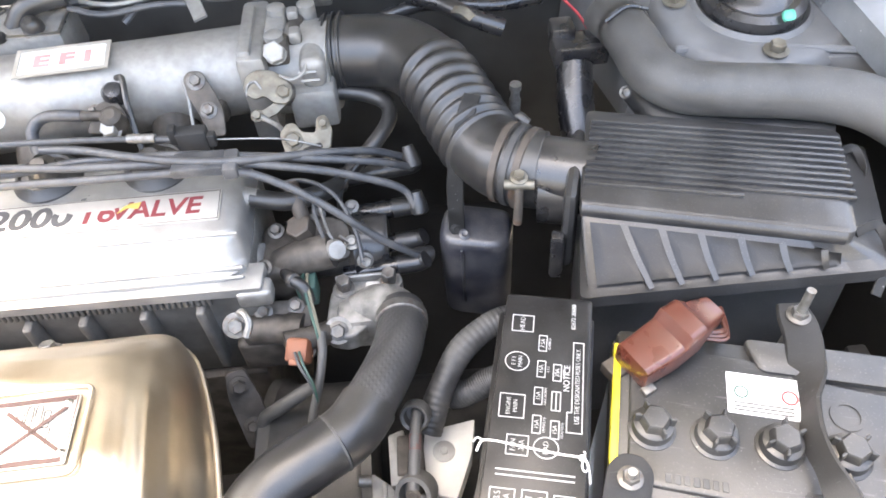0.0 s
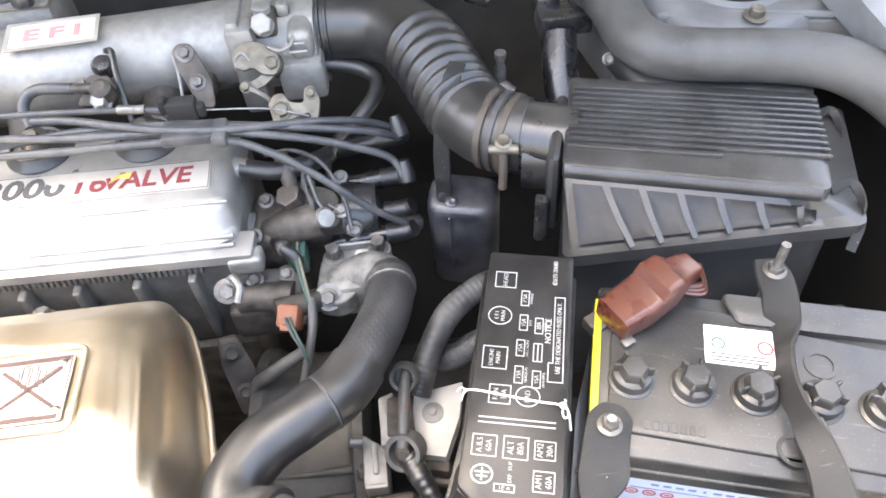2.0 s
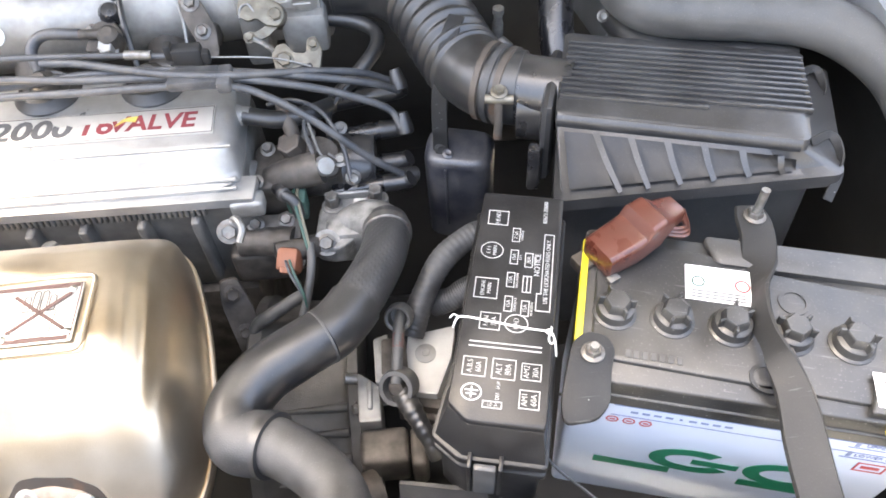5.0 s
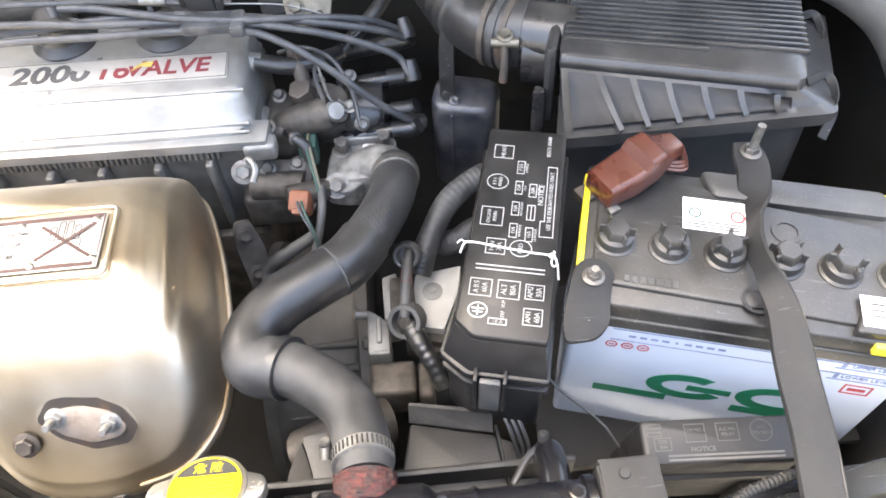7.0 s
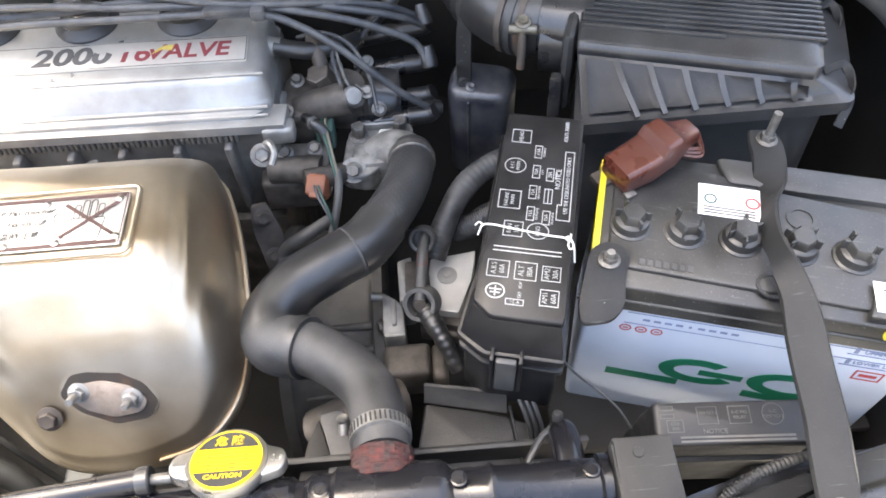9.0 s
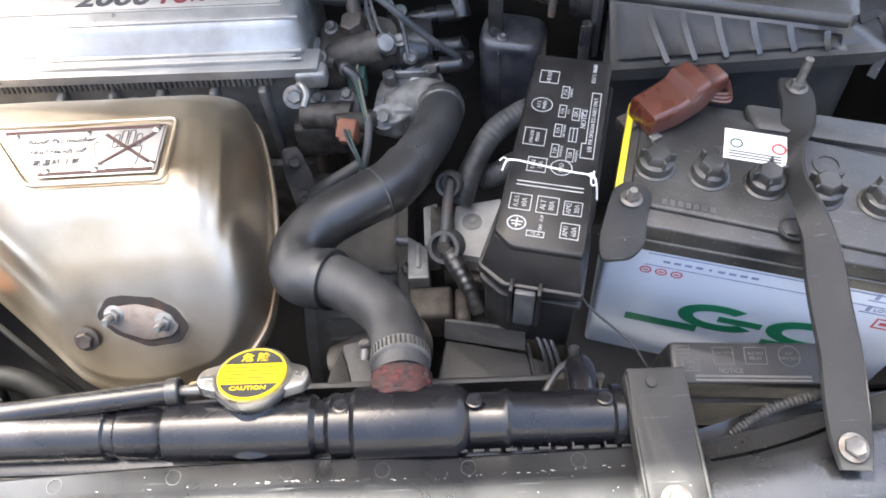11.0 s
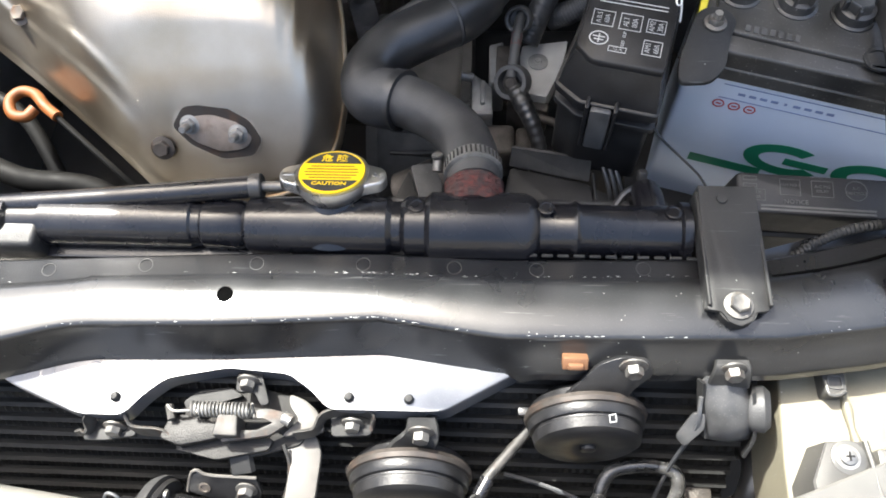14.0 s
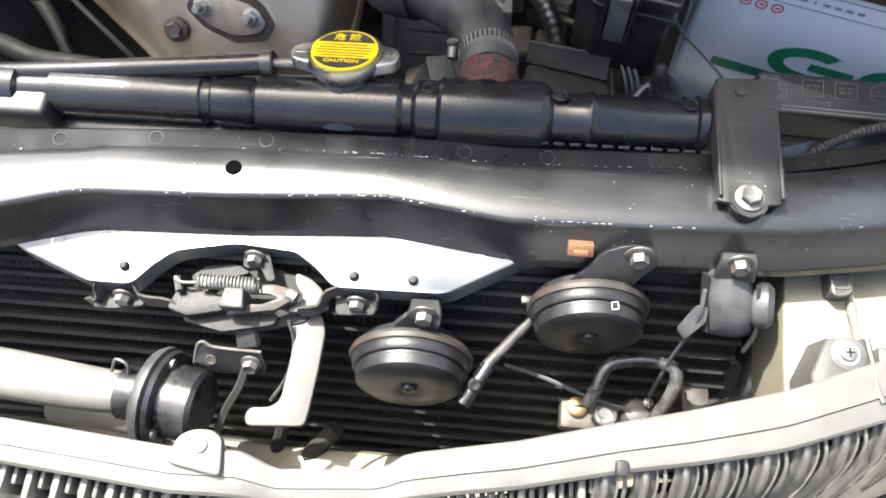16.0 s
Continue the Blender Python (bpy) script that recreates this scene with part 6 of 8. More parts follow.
def valve_cover():
    t = thing("valve_cover", (-0.3, 0.53, 0.85), label="silver engine valve cover with printed badge strip", category="valve cover")
    sec = [(0.470, 0.852), (0.470, 0.857), (0.480, 0.859), (0.4835, 0.862), (0.491, 0.880), (0.496, 0.886), (0.504, 0.889), (0.560, 0.894), (0.602, 0.895), (0.612, 0.892), (0.618, 0.880), (0.622, 0.856), (0.632, 0.854), (0.632, 0.850)]
    rings = []
    for x, k, q in ((-0.60, 1, 0), (-0.126, 1.0, 0), (-0.116, 1.0, 0.03), (-0.109, 0.97, 0.07), (-0.104, 0.88, 0.12), (-0.1005, 0.70, 0.16), (-0.0985, 0.35, 0.18), (-0.0975, 0.10, 0.19), (-0.097, 0.0, 0.19)):
        rings.append([(x, y + (0.551 - y) * q - 0.01125 * (x + 0.1), 0.852 + (z - 0.852) * k) for y, z in sec])
    part("cover", loft(rings), M_COVER, t, sharp=50)
    m = Matrix.Translation((-0.119, 0.5345, 0.8922)) @ pose(0, 0, 0, 5, 0, -0.6)
    part("badge_strip", moved(prism([(-0.44, -0.0185), (0.001, -0.0185), (0.001, 0.0185), (-0.44, 0.0185)], 0.0, 0.0016, r=0.002, bev=0.0006), m), M_PLATE, t, "silver badge strip")
    part("badge_line", moved(ring_flat([(-0.44, -0.0170), (-0.0005, -0.0170), (-0.0005, 0.0170), (-0.44, 0.0170)], 0.0007, 0.0016), m), M_GREYINK, t)
    lettering("2000", 0.033, W[t].inverted() @ m @ pose(-0.182, 0, 0.0018), M_GREYINK, t, squeeze=1.22, shear=0.12, bold=0.0010)
    lettering("16", 0.033, W[t].inverted() @ m @ pose(-0.1180, 0, 0.0018), M_VALVERED, t, squeeze=1.1, shear=0.12, bold=0.0006)
    lettering("VALVE", 0.028, W[t].inverted() @ m @ pose(-0.0615, 0, 0.0018), M_VALVERED, t, squeeze=1.08, shear=0.12, bold=0.0006)
    part("worn_patch", moved(prism([(-0.166, 0.0165), (-0.160, 0.006), (-0.154, 0.003), (-0.146, 0.0045), (-0.138, 0.001), (-0.131, 0.003), (-0.122, 0.004), (-0.108, 0.0035), (-0.097, 0.006), (-0.090, 0.010), (-0.098, 0.0165)], 0.0019, 0.00225, bev=0), m), M_PLATE, t, "worn bare patch")
    part("paint_chip", moved(prism([(-0.098, -0.002), (-0.088, 0.004), (-0.078, 0.002), (-0.076, 0.010), (-0.086, 0.009), (-0.092, 0.006)], 0.0019, 0.0025, bev=0), m), M_YFADE, t, "yellow chipped spot")
    for y, z, r in ((0.4795, 0.8605, 0.0022), (0.4715, 0.8565, 0.0016), (0.4985, 0.8885, 0.0012)):
        part("bead", tube([(-0.60, y + 0.0056, z), (-0.35, y + 0.0028, z), (-0.122, y + 0.0002, z), (-0.106, y + 0.003, z - 0.002)], r, 8), M_COVER, t)
    for x in (-0.295, -0.186, -0.40):
        s = part("plug_seal", lathe([(0.034, 0), (0.034, 0.004), (0.028, 0.010), (0.026, 0.012), (0.024, 0.010), (0.016, 0.012), (0.014, 0.022), (0, 0.022)], 28, Matrix.Translation((x, 0.592, 0.892))), M_RUBBER, t, "black rubber plug seal")
        part("plug_boot", tube([(x, 0.592, 0.903), (x, 0.590, 0.911), (x, 0.587, 0.919)], lambda s: 0.0095 - 0.002 * s, 14), M_RUBBER, s)

dipstick()
engine()
M_VALVERED = material("dark_red_print", (0.20, 0.035, 0.04), 0.5, var=0.15, bump=0.0)
valve_cover()

def leads():
    t = thing("ignition_leads", (-0.1, 0.58, 0.93), label="grey-black rubber ignition leads in a clip", category="cable")
    runs = [
        ([(-0.52, 0.568, 0.940), (-0.33, 0.564, 0.938), (-0.24, 0.556, 0.936), (-0.145, 0.552, 0.934), (-0.09, 0.547, 0.931), (-0.02, 0.548, 0.912), (0.03, 0.554, 0.886), (0.058, 0.556, 0.866), (0.069, 0.545, 0.846)], 0.0040),
        ([(-0.52, 0.558, 0.932), (-0.33, 0.568, 0.925), (-0.24, 0.569, 0.932), (-0.145, 0.563, 0.934), (-0.09, 0.557, 0.931), (-0.02, 0.562, 0.914), (0.04, 0.576, 0.888), (0.068, 0.592, 0.862)], 0.0040),
        ([(-0.52, 0.545, 0.925), (-0.34, 0.552, 0.926), (-0.24, 0.545, 0.93), (-0.145, 0.541, 0.932), (-0.09, 0.537, 0.929), (-0.055, 0.530, 0.916), (-0.02, 0.521, 0.893), (0.03, 0.512, 0.845), (0.066, 0.516, 0.808)], 0.0040),
        ([(-0.28, 0.582, 0.94), (-0.24, 0.574, 0.942), (-0.19, 0.558, 0.942), (-0.145, 0.548, 0.94), (-0.09, 0.544, 0.937), (-0.02, 0.568, 0.916), (0.03, 0.592, 0.890), (0.062, 0.606, 0.864)], 0.0040)]
    for p, r in runs:
        part("lead", tube(p, r, 10), M_WIRE, t)
    part("clip", box(0.050, 0.026, 0.011, (-0.128, 0.548, 0.934), 0.003), M_WIRE, t)
    part("clip_cap", box(0.014, 0.030, 0.014, (-0.098, 0.545, 0.933), 0.003), M_WIRE, t)
    for p, d in (((0.068, 0.600, 0.870), (0.2, -0.6, -0.8)), ((0.071, 0.552, 0.850), (0.1, -0.5, -0.8)), ((0.070, 0.524, 0.800), (0.8, 0.2, -0.4))):
        part("end_boot", lathe([(0.006, -0.012), (0.008, -0.004), (0.0095, 0.004), (0.0095, 0.010), (0.007, 0.012), (0, 0.012)], 14, frame_to(p, d)), M_RUBBER, t)

def throttle_cable():
    t = thing("throttle_cable", (-0.2, 0.6, 0.93), label="black throttle cable with adjuster and clip", category="cable")
    part("sheath", tube([(-0.52, 0.612, 0.935), (-0.33, 0.606, 0.932), (-0.22, 0.600, 0.930), (-0.15, 0.595, 0.926)], 0.0032, 10), M_WIRE, t)
    part("adjuster", tube([(-0.205, 0.599, 0.930), (-0.178, 0.597, 0.929)], 0.0048, 10), M_ZINC, t)
    part("inner_wire", tube([(-0.13, 0.593, 0.925), (-0.06, 0.592, 0.918), (-0.02, 0.590, 0.905)], 0.001, 6), M_ZINC, t)
    part("clip", box(0.030, 0.016, 0.030, (-0.142, 0.596, 0.922), 0.003), M_BRKT, t)
    part("clip_ear", box(0.008, 0.012, 0.018, (-0.160, 0.597, 0.932), 0.002), M_BRKT, t)
    part("clip_ear", box(0.008, 0.010, 0.014, (-0.123, 0.592, 0.926), 0.002), M_BRKT, t)

def plenum():
    t = thing("intake_plenum", (-0.25, 0.71, 0.85), label="dull cast aluminium intake plenum with badge plate", category="intake plenum")
    c = [(-0.56, 0.712, 0.895), (-0.36, 0.718, 0.897), (-0.22, 0.726, 0.899), (-0.10, 0.736, 0.902)]
    part("barrel", tube(c, lambda s: 0.054 - 0.006 * s, 32), M_CAST, t)
    for x in (-0.34, -0.19):
        part("runner", tube([(x, 0.70, 0.88), (x, 0.66, 0.84), (x + 0.005, 0.63, 0.80)], 0.026, 18), M_CAST_DARK, t)
    m = Matrix.Translation((-0.286, 0.712, 0.950)) @ pose(0, 0, 0, 8, 0, 0)
    pl = part("badge_plate", moved(box(0.094, 0.036, 0.003, (0, 0, 0), 0.001), m @ pose(0, 0, 0, 0, 0, 2.5)), M_LABEL, t, "white badge plate with red letters")
    part("badge_frame", moved(ring_flat(rect(0, 0, 0.094, 0.037), 0.0045, 0.0012, 0.0012), m @ pose(0, 0, 0, 0, 0, 2.5)), M_PLATE, pl)
    lettering("E F I", 0.023, W[pl].inverted() @ m @ pose(0, 0, 0.0018, 0, 0, 2.5), M_REDFADE, pl, squeeze=1.5, bold=0.0011)
    part("flange", box(0.03, 0.115, 0.11, (-0.088, 0.735, 0.898), 0.006), M_CAST, t)
    fr = frame_to((-0.137, 0.656, 0.910), (0.0, -0.62, 0.785))
    b = part("bracket", moved(prism([(-0.0246, 0.036), (-0.0187, 0.043), (-0.005, 0.043), (0.0027, 0.028), (0.0144, 0.0027), (0.0156, -0.0285), (-0.003, -0.0265), (-0.009, -0.007), (-0.0207, 0.0164)], 0, 0.003, r=0.006, bev=0.001), fr), M_CAST_DARK, t, "dark steel bracket")
    part("bracket_lip", moved(tube([(-0.025, 0.034, 0.001), (-0.021, 0.016, 0.001), (-0.0195, -0.010, -0.002), (-0.019, -0.030, -0.008)], 0.0018, 6), fr), M_CAST, b)
    part("pad", box(0.03, 0.05, 0.03, (-0.141, 0.700, 0.888), 0.008, 3), M_CAST_DARK, t)
    bolt(b, fr @ Vector((-0.011, 0.032, 0.003)), (0, -0.62, 0.785), 0.011, 0.006, 0.010)
    bolt(b, fr @ Vector((0, 0, 0.003)), (0, -0.62, 0.785), 0.011, 0.007, 0.009)
    bolt(t, (-0.252, 0.655, 0.922), (-0.3, -0.5, 0.8), 0.010, 0.006, 0.009)
    part("elbow_nut", moved(hexhead(0.014, 0.014, 0.010), frame_to((-0.232, 0.632, 0.915), (0, -0.6, 0.8))), M_CAST, t)
    part("nipple", lathe([(0.011, 0), (0.011, 0.016), (0.006, 0.02), (0, 0.02)], 16, frame_to((-0.228, 0.640, 0.918), (0, -0.4, 1))), M_CAST_DARK, t)
    part("nipple_pipe", tube([(-0.235, 0.645, 0.925), (-0.262, 0.648, 0.925)], 0.0055, 10), M_CAST_DARK, t)
    part("vacuum_hose", tube([(-0.262, 0.648, 0.925), (-0.30, 0.652, 0.925), (-0.316, 0.642, 0.915), (-0.310, 0.622, 0.90)], 0.0062, 10), M_WIRE, t)
    part("valve_plate", moved(prism([(-0.020, -0.012), (0.016, -0.016), (0.024, 0.004), (0.010, 0.022), (-0.008, 0.018)], 0, 0.010, r=0.005, bev=0.002), frame_to((-0.240, 0.650, 0.912), (0, -0.6, 0.8))), M_CAST_DARK, t)
    part("valve_dome", lathe([(0.012, 0), (0.012, 0.010), (0.008, 0.016), (0, 0.017)], 18, frame_to((-0.232, 0.672, 0.928), (0.2, -0.5, 0.9))), M_PLASTIC, t)
    part("vacuum_hose", tube([(-0.228, 0.684, 0.942), (-0.220, 0.678, 0.944), (-0.216, 0.655, 0.930), (-0.208, 0.625, 0.90), (-0.200, 0.605, 0.875)], 0.0032, 8), M_RUBBER, t)
    part("white_knob", lathe([(0.010, 0), (0.010, 0.002), (0.007, 0.003), (0, 0.003)], 18, frame_to((-0.352, 0.655, 0.925), (0, -0.8, 0.6))), M_LABEL, t, "round white mark")

M_REDFADE = material("faded_red_print", (0.62, 0.27, 0.26), 0.5, var=0.1, bump=0.0)

def throttle_body():
    t = thing("throttle_housing", (-0.05, 0.70, 0.86), label="cast throttle body with plated linkage levers", category="throttle body")
    part("barrel", tube([(-0.085, 0.732, 0.900), (-0.050, 0.730, 0.902), (-0.005, 0.726, 0.905)], 0.050, 28), M_CAST, t)
    part("flange_plate", box(0.014, 0.092, 0.10, (-0.0935, 0.730, 0.909), 0.004), M_CAST, t)
    part("rear_block", box(0.022, 0.050, 0.034, (-0.064, 0.748, 0.940), 0.004), M_CAST, t)
    part("valve_block", box(0.026, 0.026, 0.026, (-0.0615, 0.704, 0.944), 0.004), M_CAST_DARK, t)
    part("square_nut", moved(hexhead(0.020, 0.016, 0.012), frame_to((-0.0615, 0.692, 0.948), (0, -0.75, 0.66))), M_CAST, t)
    part("side_block", box(0.017, 0.056, 0.034, (-0.042, 0.735, 0.936), 0.004), M_CAST_DARK, t)
    part("side_lug", box(0.012, 0.016, 0.014, (-0.041, 0.712, 0.955), 0.003), M_CAST, t)
    part("side_lug", box(0.012, 0.014, 0.012, (-0.045, 0.752, 0.956), 0.003), M_CAST, t)
    part("collar_block", box(0.028, 0.082, 0.036, (-0.025, 0.712, 0.930), 0.010, 3), M_CAST, t)
    part("parting_line", tube([(-0.058, 0.668, 0.938), (-0.046, 0.660, 0.937), (-0.034, 0.665, 0.940), (-0.030, 0.676, 0.944)], 0.0018, 8), M_CAST, t)
    part("raised_bar", moved(box(0.020, 0.003, 0.003, (0, 0, 0), 0.001), frame_to((-0.030, 0.668, 0.938), (0, -0.6, 0.8))), M_CAST, t)
    part("raised_bar", moved(box(0.020, 0.003, 0.003, (0, 0, 0), 0.001), frame_to((-0.027, 0.662, 0.932), (0, -0.6, 0.8))), M_CAST, t)
    for x, y, z in ((-0.062, 0.705, 0.955), (-0.062, 0.755, 0.956), (-0.03, 0.76, 0.954)):
        part("boss", lathe([(0.010, -0.01), (0.010, 0.008), (0.006, 0.010), (0, 0.010)], 16, Matrix.Translation((x, y, z))), M_CAST, t)
    part("front_block", box(0.05, 0.05, 0.05, (-0.03, 0.69, 0.89), 0.006), M_CAST, t)
    d = (0, -0.6, 0.8)
    fa, fq = frame_to((-0.071, 0.655, 0.919), d), frame_to((-0.034, 0.600, 0.905), d)
    part("arm", moved(prism([(-0.027, 0.008), (-0.024, 0.024), (-0.012, 0.031), (0.006, 0.028), (0.020, 0.018), (0.025, 0.004), (0.018, -0.008), (0.004, -0.006), (-0.006, 0.003), (-0.016, -0.001)], 0, 0.005, r=0.005, bev=0.001), fa), M_GOLD, t, "yellow-plated lever")
    part("lower_arm", moved(prism([(-0.022, -0.013), (-0.0195, -0.022), (-0.010, -0.021), (0.004, -0.016), (0.018, -0.004), (0.016, 0.006), (0.006, -0.002), (-0.008, -0.010)], -0.005, -0.002, r=0.003, bev=0.0008), fa), M_GOLD, t)
    part("return_spring", moved(tube([(-0.024, 0.004, 0.003), (-0.022, 0.014, 0.006), (-0.014, 0.018, 0.006), (-0.008, 0.010, 0.004)], 0.0014, 6), fa), M_ZINC, t)
    part("quadrant", moved(prism([(-0.0265, 0.008), (-0.0195, 0.0176), (-0.011, 0.0187), (-0.004, 0.008), (0.010, 0.006), (0.0125, 0.0226), (0.0215, 0.0238), (0.0265, 0.008), (0.0234, -0.0105), (0.0137, -0.0195), (-0.008, -0.0203), (-0.0215, -0.0164), (-0.024, -0.003)], 0, 0.006, r=0.004, bev=0.001), fq), M_GOLD, t, "yellow-plated cable quadrant")
    part("slot", moved(prism([(-0.004, -0.009), (0.014, -0.004), (0.0165, -0.009), (0.008, -0.014), (-0.004, -0.0135)], 0.006, 0.0064, r=0.002, bev=0), fq), M_DARK, t)
    part("groove", moved(tube([(-0.022, -0.0165, 0.003), (-0.008, -0.0208, 0.003), (0.0135, -0.0198, 0.003), (0.0238, -0.0105, 0.003)], 0.0016, 6), fq), M_DARK, t)
    part("rod", tube([fa @ Vector((-0.0155, -0.0165, 0.001)), fa @ Vector((0.004, -0.028, -0.001)), fq @ Vector((-0.018, 0.004, -0.002))], 0.0030, 8), M_ZINC, t)
    for f, p, a in ((fa, (0.0148, 0.004, 0.004), 0.012), (fa, (-0.0155, -0.0165, -0.001), 0.009), (fq, (-0.0129, 0.0, 0.006), 0.013), (fq, (0.018, 0.014, 0.006), 0.008)):
        bolt(t, f @ Vector(p), d, a, 0.007, a * 0.75, mat=M_GOLD)
    part("spring_drum", lathe([(0.012, -0.015), (0.012, 0.008), (0.007, 0.012), (0, 0.012)], 18, frame_to((-0.058, 0.672, 0.912), (0, -0.7, 0.7))), M_CAST_DARK, t)
    part("water_pipe", tube([(-0.026, 0.700, 0.888), (0.020, 0.695, 0.884), (0.046, 0.680, 0.880), (0.048, 0.655, 0.876), (0.030, 0.628, 0.868), (0.0, 0.606, 0.85)], 0.0085, 14), M_RUBBER, t, "black rubber water hose")

leads()
throttle_cable()
plenum()
throttle_body()

def intake_duct():
    t = thing("intake_duct", (0.08, 0.6, 0.85), label="black ribbed rubber air intake duct with clamps", category="duct")
    c = [(-0.014, 0.737, 0.910), (0.026, 0.731, 0.913), (0.070, 0.714, 0.916), (0.103, 0.666, 0.918), (0.122, 0.606, 0.918), (0.136, 0.560, 0.918), (0.150, 0.532, 0.919), (0.172, 0.515, 0.921), (0.188, 0.508, 0.922)]
    def r(s):
        base = float(np.interp(s, [0, 0.03, 0.05, 0.30, 0.4, 0.66, 0.72, 1.0], [0.043, 0.043, 0.041, 0.041, 0.041, 0.038, 0.036, 0.036]))
        return base + (0.0030 * math.sin(2 * math.pi * (s - 0.36) * 25) if 0.36 < s < 0.66 else 0.0)
    part("duct", tube(c, r, 32, 24), M_RUBBER, t, sharp=180)
    for x in (-0.010, -0.002, 0.006):
        part("cuff_ring", lathe([(0.0425, -0.0022), (0.0455, -0.001), (0.0455, 0.001), (0.0425, 0.0022)], 36, frame_to((x, 0.7365, 0.9105), (1, -0.1, 0.05))), M_RUBBER, t)
    d = Vector((1, -0.42, 0.04)).normalized()
    part("outlet", lathe([(0.0335, -0.01), (0.0335, 0.05)], 32, frame_to((0.185, 0.508, 0.922), d)), M_PLASTIC, t)
    for k in range(3):
        part("band", lathe([(0.0365, -0.004), (0.0390, -0.003), (0.0390, 0.003), (0.0365, 0.004)], 36, frame_to((0.157 + 0.009 * k, 0.5255 - 0.0055 * k, 0.9200), Vector((1, -0.62, 0.04)))), M_RUSTY if k != 1 else M_RUBBER_GREY, t)
    part("clamp_bar", tube([(0.148, 0.481, 0.936), (0.174, 0.476, 0.937)], 0.0045, 10), M_GOLD, t, "plated clamp bar")
    part("clamp_screw", tube([(0.161, 0.482, 0.944), (0.160, 0.472, 0.915), (0.159, 0.468, 0.898)], 0.0042, 10), M_RUSTY, t)
    bolt(t, (0.161, 0.482, 0.942), (0, -0.2, 1), 0.010, 0.006, 0.008, mat=M_GOLD)
    part("stay", sweep([(0.132, 0.578, 0.960), (0.124, 0.560, 0.954), (0.115, 0.543, 0.932), (0.109, 0.532, 0.895), (0.108, 0.526, 0.860), (0.108, 0.524, 0.828)], 0.017, 0.003, (1, -0.25, 0)), M_BRKT, t, "grey steel stay strap")
    bolt(t, (0.108, 0.5225, 0.836), (0, -0.9, 0.4), 0.008, 0.003, 0.007, mat=M_BRKT)

def resonator():
    t = thing("intake_resonator", (0.13, 0.52, 0.72), label="dusty navy-black plastic resonator box", category="resonator")
    m = Matrix.Translation((0.128, 0.530, 0.80)) @ pose(0, 0, 0, 8, 0, -12)
    part("box", moved(prism([(-0.038, -0.022), (0.036, -0.026), (0.040, 0.028), (-0.036, 0.032)], -0.115, 0.034, r=0.020, bev=0.012), m), M_NAVY, t)
    part("ridge", moved(box(0.003, 0.003, 0.11, (-0.012, -0.0245, -0.03), 0.001), m), M_NAVY, t)
    bolt(t, (0.115, 0.516, 0.834), (0, -0.4, 0.9), 0.007, 0.003, 0.006, mat=M_NAVY)

